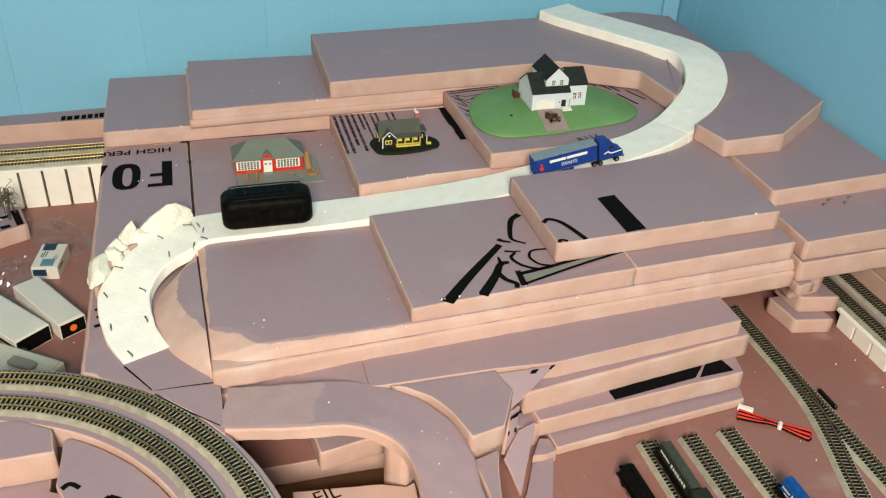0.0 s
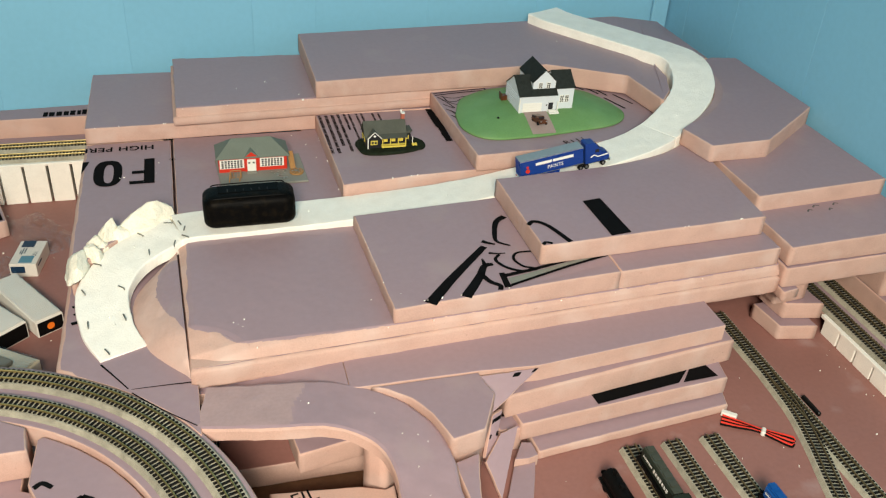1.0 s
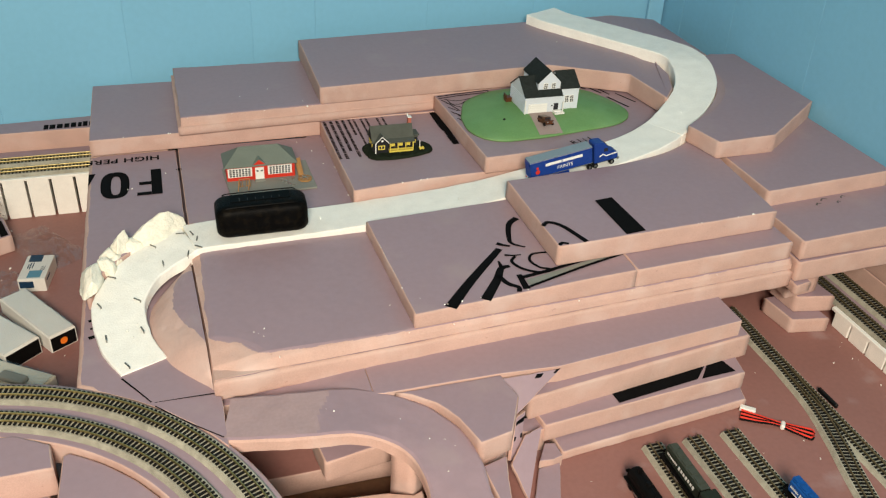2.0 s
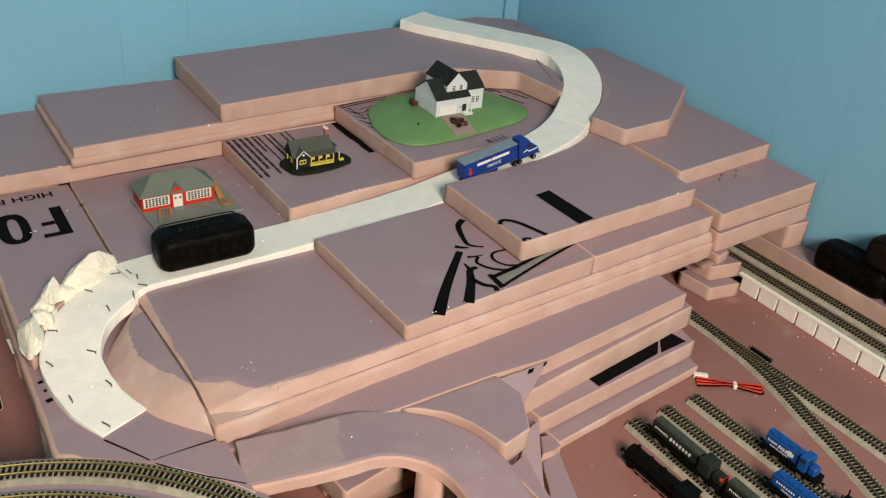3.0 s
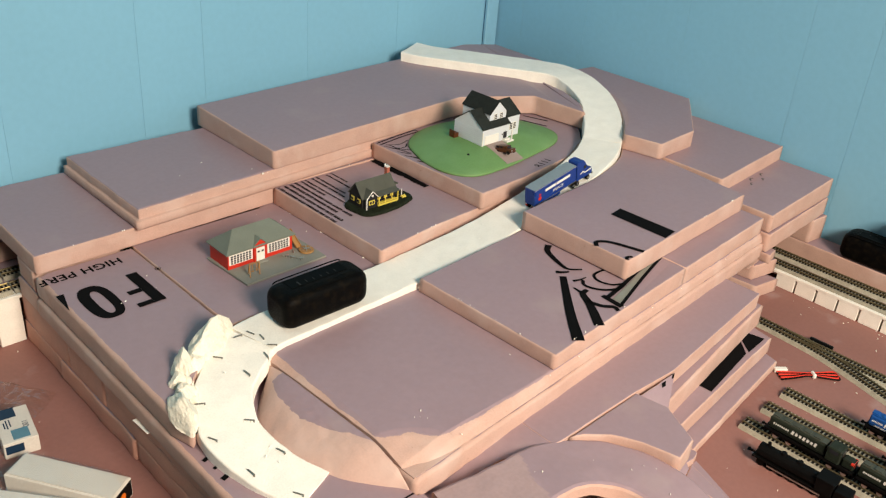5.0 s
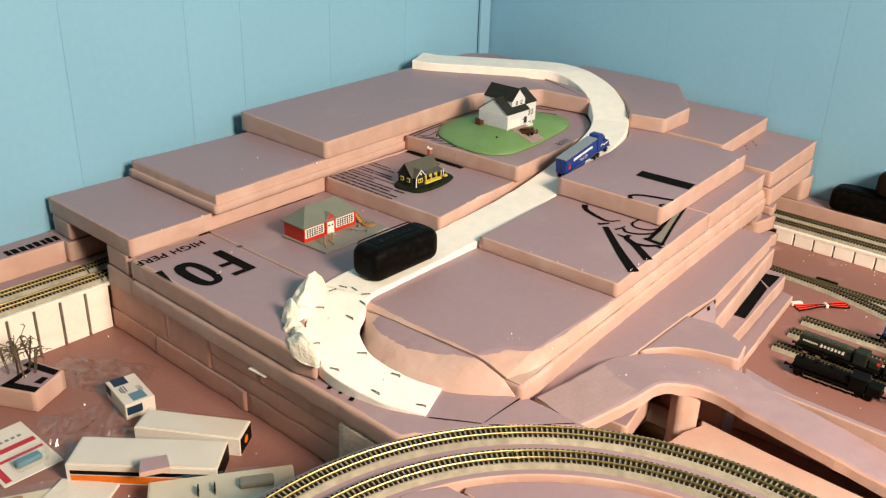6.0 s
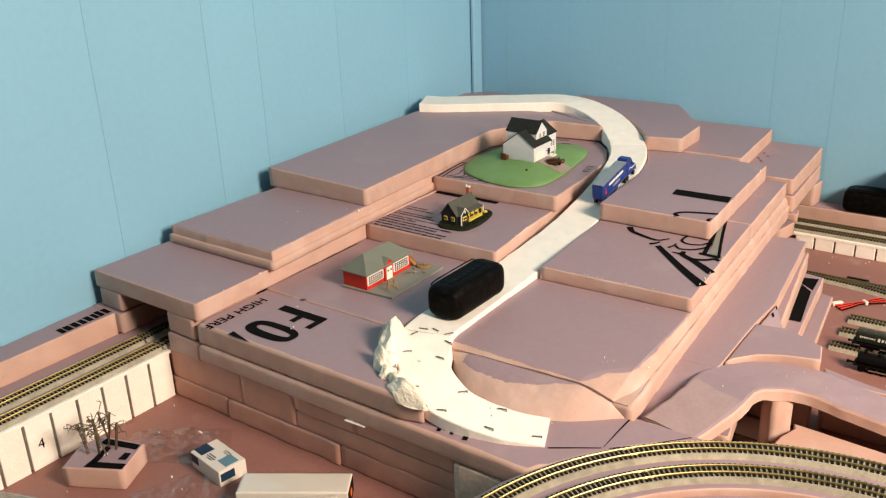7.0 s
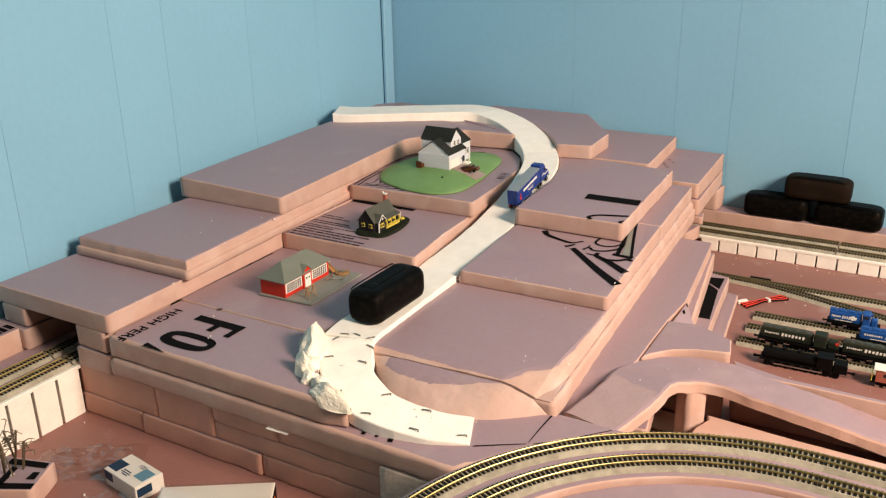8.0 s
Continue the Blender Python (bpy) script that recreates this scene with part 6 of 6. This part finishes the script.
leaning([(0.0770, -0.2980, -0.0270), (0.1400, -0.2980, -0.0270), (0.0845, -0.3285, -0.0470)], 0.004, "torn pink foam flap leaning on the long step", ((0.62, 0.05, 0.74, 0.16), (0.93, 0.01, 0.99, 0.10)))
leaning([(0.0870, -0.3235, -0.0560), (0.0990, -0.3165, -0.0560), (0.0855, -0.3425, -0.0880), (0.0760, -0.3445, -0.0880)], 0.004, "narrow foam offcut with two black print ticks", ((0.05, 0.10, 0.95, 0.20), (0.05, 0.46, 0.95, 0.56)))
leaning([(0.0935, -0.3330, -0.0700), (0.1130, -0.3265, -0.0700), (0.0810, -0.3835, -0.1020), (0.0728, -0.3553, -0.0810)], 0.004, "long pink foam offcut leaning beside the steps")
board([(0.103, -0.3505), (0.126, -0.3485), (0.105, -0.400), (0.100, -0.412), (0.070, -0.405), (0.086, -0.384)], BASE, -0.099, "thin pink foam sheet scrap lying on the base sheet", "foam_offcut", group="broken scraps", category="foam offcut", bevel=0.0010)
board([(0.104, -0.3485), (0.118, -0.3275), (0.1275, -0.3300), (0.1285, -0.3470), (0.118, -0.3500)], BASE, -0.0915, "small pink foam chunk at the end of the steps", "foam_offcut", group="broken scraps", category="foam offcut", bevel=0.0010)
s3 = owner(0.25, -0.26, L3 + 0.0055)
Z_S3 = L3 + 0.0055
ink([[(0.2005, -0.2955), (0.317, -0.283), (0.2985, -0.3005), (0.202, -0.3135)]], Z_S3, s3, "printed_patch")
ink([[(0.322, -0.280), (0.340, -0.277), (0.345, -0.2985), (0.3035, -0.301)]], Z_S3, s3, "printed_patch")

# drawn pencil lines on the lower board
lb = owner(-0.25, -0.2, L1)
ink([stroke([(-0.2600, -0.2200), (-0.2460, -0.2415), (-0.2350, -0.2590)], 0.0018, 0.0012)], L1, lb, "drawn_line")
ink([stroke([(-0.2320, -0.2650), (-0.2080, -0.2905), (-0.1780, -0.3180)], 0.0013, 0.0011)], L1, lb, "drawn_line")
ink([stroke([(-0.1812, -0.2605), (-0.2060, -0.2600), (-0.2325, -0.2600)], 0.0017, 0.0006)], L1, lb, "crack", INK, "dark crack across the corner")
ink([stroke([(-0.2820, -0.121), (-0.2910, -0.124)], 0.0034, 0.0040)], L1, lb, "printed_stroke")
ink([stroke([(-0.2810, -0.135), (-0.2890, -0.137)], 0.0040, 0.0030)], L1, lb, "printed_stroke")
ink([stroke([(-0.2780, -0.148), (-0.2900, -0.152)], 0.0044, 0.0050)], L1, lb, "printed_stroke")
mirrored = owner(-0.5, 0.36, L1)
word_rng = random.Random(9)
x = -0.364
while x < -0.300:
    w = word_rng.uniform(0.0045, 0.0080)
    y = 0.3640 + 0.04 * (x + 0.33)
    ink([rect(x, y - 0.0085, x + w, y + word_rng.uniform(0.0060, 0.0085))], L1, mirrored, "print_mark")
    x += w + word_rng.uniform(0.0012, 0.0030)
r3b = owner(0.55, -0.18, P1 + 0.0075)
for x, y, a in ((0.520, -0.158, 0.008), (0.532, -0.150, 0.010), (0.548, -0.160, 0.006), (0.560, -0.150, 0.008)):
    ink([stroke([(x, y), (x + a / 2, y + 0.004), (x + a, y + 0.002)], 0.0022, 0.0014)], lambda x, y: P1 + 0.0030 + 0.025 * (x - 0.4555), r3b, "printed_stroke", GREY_INK)

# ---- speakers on the wall shelf ----
case(pose(0.6195, -0.3140, -0.058, 0, 0, 91), "black rounded portable speaker on the wall shelf", None, "stacked speakers")
case(pose(0.6180, -0.4240, -0.058, 0, 0, 87), "black rounded portable speaker on the wall shelf", None, "stacked speakers")
CASE_BROWN = material("brown_black_fabric", (0.014, 0.009, 0.006), 0.5, var=0.5, scale=45, fine=2200, bump=0.7, dist=0.0006, spec=0.12)
case(pose(0.6190, -0.3740, -0.0206, 0, 0, 89), "brownish black speaker stacked across two others", CASE_BROWN, "stacked speakers")

# ---- packages on the left sheet ----
CARD = material("white_card", (0.70, 0.67, 0.615), 0.55, var=0.10, scale=30, fine=500)
CREAM = material("cream_card", (0.66, 0.60, 0.47), 0.55, var=0.12, scale=30, fine=500)
NAVY = material("navy_print", (0.012, 0.035, 0.075), 0.45, var=0.1, scale=60, fine=500)
TEAL = material("teal_print", (0.10, 0.24, 0.32), 0.45, var=0.1, scale=60, fine=500)
ORANGE = material("orange_print", (0.75, 0.17, 0.015), 0.45, var=0.08, scale=60, fine=500)
CRIMSON = material("crimson_print", (0.50, 0.03, 0.05), 0.4, var=0.1, scale=60, fine=500)
LIME = material("lime_print", (0.50, 0.60, 0.03), 0.45, var=0.08, scale=60, fine=500)
FILM = bpy.data.materials.new("clear_film")
FILM.use_nodes = True
ft = FILM.node_tree
ft.nodes.remove(ft.nodes["Principled BSDF"])
clear, gloss, both = (ft.nodes.new(k) for k in ("ShaderNodeBsdfTransparent", "ShaderNodeBsdfGlossy", "ShaderNodeMixShader"))
clear.inputs["Color"].default_value = (0.98, 0.98, 0.975, 1)
gloss.inputs["Roughness"].default_value = 0.09
both.inputs[0].default_value = 0.07
ft.links.new(clear.outputs[0], both.inputs[1])
ft.links.new(gloss.outputs[0], both.inputs[2])
ft.links.new(both.outputs[0], ft.nodes["Material Output"].inputs["Surface"])

pin = thing("pin_box", "small white and blue cardboard box of pins", "box", pose(-0.3670, 0.0990, BASE, 0, 0, -9))
boxes("carton", [((0.0310, 0.0530, 0.0180), (0, 0, 0.0090))], CARD, pin, "white carton", 0.0005)
boxes("printed_panel", [((0.0150, 0.0150, 0.0003), (-0.0040, 0.0190, 0.0182))], NAVY, pin, "navy printed corner")
boxes("printed_panel", [((0.0140, 0.0003, 0.0080), (-0.0040, 0.02665, 0.0135))], NAVY, pin, "navy printed side")
boxes("printed_panel", [((0.0150, 0.0150, 0.0003), (0.0020, -0.0160, 0.0182))], TEAL, pin, "teal printed square")
boxes("printed_panel", [((0.0003, 0.0130, 0.0100), (-0.01560, 0.0190, 0.0120))], NAVY, pin, "navy printed side")
boxes("printed_panel", [((0.0160, 0.0003, 0.0090), (-0.0060, -0.02660, 0.0100))], NAVY, pin, "navy printed end")
lettering("100", 0.0075, pose(0.0060, 0.0020, 0.0183, 0, 0, -90), NAVY, pin, "lettering", "printed count")
for i, (w, x) in enumerate(((0.012, 0.0), (0.014, -0.0035), (0.009, -0.0065))):
    boxes("text_bar", [((0.0012, w, 0.0002), (-0.0040 + x * 0.8, 0.003 - 0.001 * i, 0.0182))], NAVY, pin)
boxes("text_bar", [((0.0003, 0.0160, 0.0022), (0.0156, -0.012, 0.0120))], NAVY, pin)

tray = thing("foam_tray", "pink foam block holding wire tree armatures", "foam block", pose(-0.4310, 0.1900, BASE, 0, 0, 27))
bm = bmesh.new()
prism(bm, [(-0.026, -0.030), (0.020, -0.030), (0.030, 0.022), (0.008, 0.036), (-0.028, 0.034)], 0, 0.0235)
part("block", bm, [SKIN, CUT], tray)
for s in ([(-0.0248, -0.0285), (-0.0160, -0.0285), (-0.0160, 0.0100), (-0.0255, 0.0120)], [(-0.0100, -0.0250), (0.0020, -0.0250), (0.0020, -0.0180), (-0.0100, -0.0160)], [(0.0080, -0.0270), (0.0170, -0.0270), (0.0240, 0.0140), (0.0150, 0.0160)], [(-0.0180, 0.0020), (0.0080, 0.0000), (0.0110, 0.0070), (-0.0180, 0.0100)]):
    ink([s], 0.0235, tray, "printed_patch")


def wire_tree(m, seed, label):
    rg = random.Random(seed)
    bm = bmesh.new()
    h = rg.uniform(0.028, 0.040)
    lean = Vector((rg.uniform(-0.006, 0.006), rg.uniform(-0.006, 0.006), h))
    for k in range(3):
        o = Vector((rg.uniform(-0.0012, 0.0012), rg.uniform(-0.0012, 0.0012), 0))
        tube(bm, [o, o + lean * 0.5, o + lean], 0.00055, 5)
    for k in range(9):
        b = lean * rg.uniform(0.55, 1.0)
        a = rg.uniform(0, 6.28)
        tip = b + Vector((math.cos(a), math.sin(a), rg.uniform(-0.2, 0.7))) * rg.uniform(0.006, 0.014)
        tube(bm, [b, (b + tip) / 2 + Vector((0, 0, 0.001)), tip], 0.00045, 5)
        for q in range(2):
            tube(bm, [tip, tip + Vector((rg.uniform(-1, 1), rg.uniform(-1, 1), rg.uniform(-1, 0.6))) * 0.0045], 0.00035, 4)
    ob = tagged(part("wire_tree", bm, TREE_WIRE), label, "wire tree", "wire trees")
    ob.matrix_world = m
    return ob


TREE_WIRE = material("grey_brown_wire", (0.16, 0.13, 0.09), 0.45, 0.4, var=0.3, scale=90, fine=600)
for i, (x, y) in enumerate(((-0.4370, 0.1960), (-0.4300, 0.2040), (-0.4240, 0.1980), (-0.4180, 0.2060), (-0.4330, 0.1860), (-0.4220, 0.1880), (-0.4420, 0.2060))):
    wire_tree(pose(x, y, BASE + 0.0230, 0, 0, i * 50), 20 + i, "bare twisted wire tree armature")
rock("plaster_lump", (-0.4330, 0.1905, BASE + 0.018), (0.010, 0.009, 0.008), 0, 11, "small white plaster lump on the foam block")


def package(name, label, centre, size, turn, top, side, lid=True, ends=(), extra=None):
    """A rolling stock box: card sides, pale insert and a clear lid."""
    t = thing(name, label, "box", pose(centre[0], centre[1], BASE + (centre[2] if len(centre) > 2 else 0), 0, 0, turn), "packages")
    w, d, h = size
    boxes("carton", [((w, d, h), (0, 0, h / 2))], side, t, "", 0.0006)
    boxes("insert", [((w - 0.004, d - 0.004, 0.0010), (0, 0, h + 0.0004))], top, t)
    for sx, mat, lb in ends:
        boxes("end_label", [((0.0004, d - 0.003, h - 0.003), (sx * (w / 2 + 0.0002), 0, h / 2))], mat, t, lb)
    if lid:
        bm = bmesh.new()
        block(bm, (w - 0.001, d - 0.001, 0.0020), pose(0, 0, h + 0.0025), 0.0006)
        part("clear_lid", bm, FILM, t, "clear plastic lid").visible_shadow = False
    return t


p1 = package("model_box", "white model box with clear lid and black end", (-0.3590, -0.0015), (0.1065, 0.031, 0.020), -57, CARD, CARD, True, ((1, LOCO_BLACK, "black end label"),))
bm = bmesh.new()
cyl(bm, 0.0042, 0.0003, pose(0.0536, 0, 0.0100, 0, 90, 0), 16)
part("end_emblem", bm, ORANGE, p1, "orange oval emblem")
p2 = package("model_box", "white model box with a clear lid and orange side", (-0.4134, -0.0109), (0.138, 0.042, 0.021), -49.5, CARD, CARD, True, ((1, LOCO_BLACK, "black end label"),))
boxes("side_band", [((0.130, 0.0004, 0.0075), (0, -0.0212, 0.0060))], ORANGE, p2, "orange printed band")
boxes("side_band", [((0.130, 0.0004, 0.0040), (0, -0.0212, 0.0130))], LOCO_BLACK, p2, "black printed band")
p3 = package("model_box", "cream model box with a window and a grey car", (-0.3975, -0.1025), (0.126, 0.048, 0.020), -35, CREAM, CREAM, True, ((1, CARD, "white end"),))
boxes("side_band", [((0.120, 0.0004, 0.012), (0, -0.0242, 0.0080))], CRIMSON, p3, "crimson printed side")
bm = bmesh.new()
block(bm, (0.030, 0.012, 0.006), pose(0.030, 0.002, 0.0240), 0.002, 0, 2)
part("packed_car", bm, PLATE, p3, "grey railway car")
for x in (-0.020, -0.006):
    boxes("holder", [((0.0012, 0.010, 0.006), (x, 0.0, 0.0235))], LOCO_BLACK, p3)
board([(-0.476, 0.033), (-0.444, -0.010), (-0.504, -0.050), (-0.540, 0.002)], BASE, BASE + 0.004, "blank white card lying flat on the sheet", "white_card", [CARD, CARD], "packages", "box", jitter=0, bevel=0.0006)
scrap((-0.4240, -0.0400, BASE + 0.0250), [(-0.013, -0.010), (0.013, -0.008), (0.011, 0.010), (-0.012, 0.009)], 0.006, (3, 2, -30), "pink foam offcut lying on a model box")
bl = thing("blister_card", "white and crimson blister card with a small car", "blister card", pose(-0.4885, 0.1045, BASE, 0, 0, 0))
bm = bmesh.new()
block(bm, (0.056, 0.088, 0.0012), pose(0, 0, 0.0012), 0.0004)
part("card", bm, CARD, bl)
boxes("printed_band", [((0.050, 0.007, 0.0003), (0, 0.008, 0.0020)), ((0.006, 0.040, 0.0003), (-0.022, -0.020, 0.0020)), ((0.050, 0.004, 0.0003), (0, -0.008, 0.0020))], CRIMSON, bl, "crimson printed bands")
boxes("printed_square", [((0.012, 0.012, 0.0003), (-0.016, 0.032, 0.0020))], ORANGE, bl, "small orange square")
for i in range(4):
    boxes("text_bar", [((0.0035, 0.0035, 0.0003), (-0.002 + 0.006 * i, 0.022, 0.0020))], PLATE, bl)
bm = bmesh.new()
block(bm, (0.034, 0.022, 0.012), pose(0.004, -0.026, 0.0078), 0.004, 0, 3)
part("blister", bm, FILM, bl, "clear plastic blister").visible_shadow = False
boxes("small_car", [((0.024, 0.010, 0.006), (0.003, -0.026, 0.0060))], TEAL, bl, "grey-green car inside", 0.0016)
st = thing("printed_card", "cream card with black and orange lettering", "card", pose(-0.5410, 0.1100, BASE, 0, 0, 40))
bm = bmesh.new()
block(bm, (0.056, 0.046, 0.0040), pose(0, 0, 0.0020), 0.0005)
part("card", bm, CREAM, st)
bm = bmesh.new()
cyl(bm, 0.0130, 0.0003, pose(0.014, 0.006, 0.0041), 24)
part("emblem", bm, LOCO_BLACK, st, "black round emblem")
boxes("text_bar", [((0.044, 0.006, 0.0003), (-0.002, -0.012, 0.0043)), ((0.018, 0.004, 0.0003), (-0.014, 0.004, 0.0043))], LOCO_BLACK, st)
boxes("text_bar", [((0.040, 0.004, 0.0003), (-0.002, -0.004, 0.0043))], ORANGE, st)
lm = thing("lime_card", "yellow-green card under the packages", "card", pose(-0.5500, 0.0700, BASE, 0, 0, 35))
boxes("card", [((0.040, 0.024, 0.0030), (0, 0, 0.0015))], LIME, lm, "", 0.0006)
package("model_box", "grey and white model box at the sheet edge", (-0.5400, 0.2050), (0.050, 0.060, 0.018), 20, PLATE, CARD, True, ((1, LOCO_BLACK, "black end label"),))

clam = thing("clear_package", "clear plastic package with a cream backing card", "package", pose(-0.5150, 0.0300, BASE, 0, 0, 62), "packages")
boxes("card", [((0.026, 0.085, 0.0016), (0, 0, 0.0010))], CREAM, clam, "cream backing card", 0.0004)
bm = bmesh.new()
block(bm, (0.022, 0.078, 0.012), pose(0, 0, 0.0080), 0.004, 0, 3)
part("blister", bm, FILM, clam, "clear plastic blister").visible_shadow = False
boxes("packed_part", [((0.008, 0.026, 0.0040), (0.002, 0.012, 0.0040))], TAN, clam, "tan part inside", 0.0010)

# crumpled clear bag
def bag(at, sx, sy, h, seed, label):
    bm = bmesh.new()
    n = 26
    g = [[None] * (n + 1) for _ in range(n + 1)]
    for i in range(n + 1):
        for j in range(n + 1):
            u, v = i / n * 2 - 1, j / n * 2 - 1
            x, y = u * sx / 2, v * sy / 2
            e = max(0, 1 - max(abs(u), abs(v)) ** 4)
            z = 0.0008 + e * h * (0.35 + abs(noise.noise(Vector((u * 2.2 + seed, v * 2.2, seed)))) * 1.3 + 0.35 * noise.noise(Vector((u * 7, v * 7 + seed, 2))))
            g[i][j] = bm.verts.new((x + 0.004 * noise.noise(Vector((u * 3, v * 3, seed))), y + 0.004 * noise.noise(Vector((v * 3, u * 3, seed + 4))), max(0.0006, z)))
    for i in range(n):
        for j in range(n):
            bm.faces.new((g[i][j], g[i + 1][j], g[i + 1][j + 1], g[i][j + 1]))
    ob = tagged(part("plastic_bag", bm, FILM), label, "plastic bag")
    ob.modifiers.new("thick", "SOLIDIFY").thickness = 0.00015
    ob.matrix_world = at
    ob.visible_shadow = False
    return ob


bag(pose(-0.365, 0.170, BASE, 0, 0, 35), 0.060, 0.110, 0.012, 3, "crumpled clear plastic bag on the pink sheet")
bag(pose(-0.425, 0.085, BASE, 0, 0, -20), 0.085, 0.090, 0.014, 8, "crumpled clear plastic bag among the packages")

# ---- white foam crumbs ----
rng = random.Random(12)
bm = bmesh.new()
SPOTS = [(-0.135, -0.215, P0), (-0.131, -0.220, P0), (-0.139, -0.212, P0), (-0.129, -0.209, P0), (0.38, 0.30, P3 + 0.008), (-0.06, 0.27, P2), (-0.10, 0.25, P2), (-0.02, 0.22, P2), (0.06, 0.28, P3), (0.003, -0.060, P0 + 0.004), (0.02, -0.220, P1 - 0.004), (-0.005, -0.2, P0), (-0.035, 0.19, P0), (-0.02, 0.16, P0), (-0.012, 0.12, P0)]
for k in range(38):
    x, y = rng.uniform(0.12, 0.50), rng.uniform(-0.62, -0.26)
    if x < 0.38 and y > -0.345:
        continue
    SPOTS.append((x, y, BASE))
for k in range(26):
    SPOTS.append((rng.uniform(-0.50, -0.31), rng.uniform(-0.12, 0.24), BASE))
for k in range(26):
    SPOTS.append((0.5420 - rng.uniform(0.004, 0.022), rng.uniform(-0.66, -0.24), BASE))
for k in range(9):
    p = rng.choice(ramp_line[6:110])
    SPOTS.append((p[0] + rng.uniform(-0.018, 0.018), p[1] + rng.uniform(-0.006, 0.006), p[2]))
for k in range(40):
    p = rng.choice(road_line[2:])
    SPOTS.append((p[0] + rng.uniform(-0.02, 0.02), p[1] + rng.uniform(-0.02, 0.02), p[2] + 0.0003))
for k in range(6):
    SPOTS.append((rng.uniform(-0.28, -0.19), rng.uniform(-0.05, 0.18), P0))
EDGES = [((0.0085, -0.2435), (0.2497, -0.2290), P1), ((0.0025, -0.0615), (0.0085, -0.2435), P1 - 0.003), ((0.170, -0.203), (0.4395, -0.188), P2), ((-0.16, -0.255), (0.45, -0.220), P0 - 0.002), ((0.0, 0.2055), (0.43, 0.2055), P1), ((0.001, 0.203), (0.333, 0.219), P3), ((-0.184, 0.1905), (0.0, 0.2005), P2), ((0.0025, 0.0005), (0.10, 0.0115), P1), ((-0.293, 0.1985), (0.0, 0.2055), P1), ((0.0025, -0.004), (-0.001, 0.203), P0)]
for a, b, z in EDGES:
    for k in range(6):
        u = rng.random()
        SPOTS.append((a[0] + (b[0] - a[0]) * u, a[1] + (b[1] - a[1]) * u + 0.0012, z - 0.0003))
for x, y, z in SPOTS:
    r = rng.uniform(0.0004, 0.0010) * (1.5 if rng.random() < 0.12 else 1)
    bmesh.ops.create_icosphere(bm, subdivisions=1, radius=r, matrix=pose(x, y, z + r * 0.5, rng.uniform(0, 90), rng.uniform(0, 90), 0) @ Matrix.Diagonal((1, rng.uniform(0.5, 1.6), rng.uniform(0.4, 0.8), 1)))
tagged(part("foam_crumbs", bm, WHITE), "scattered white foam crumbs", "crumbs", kind="stuff")
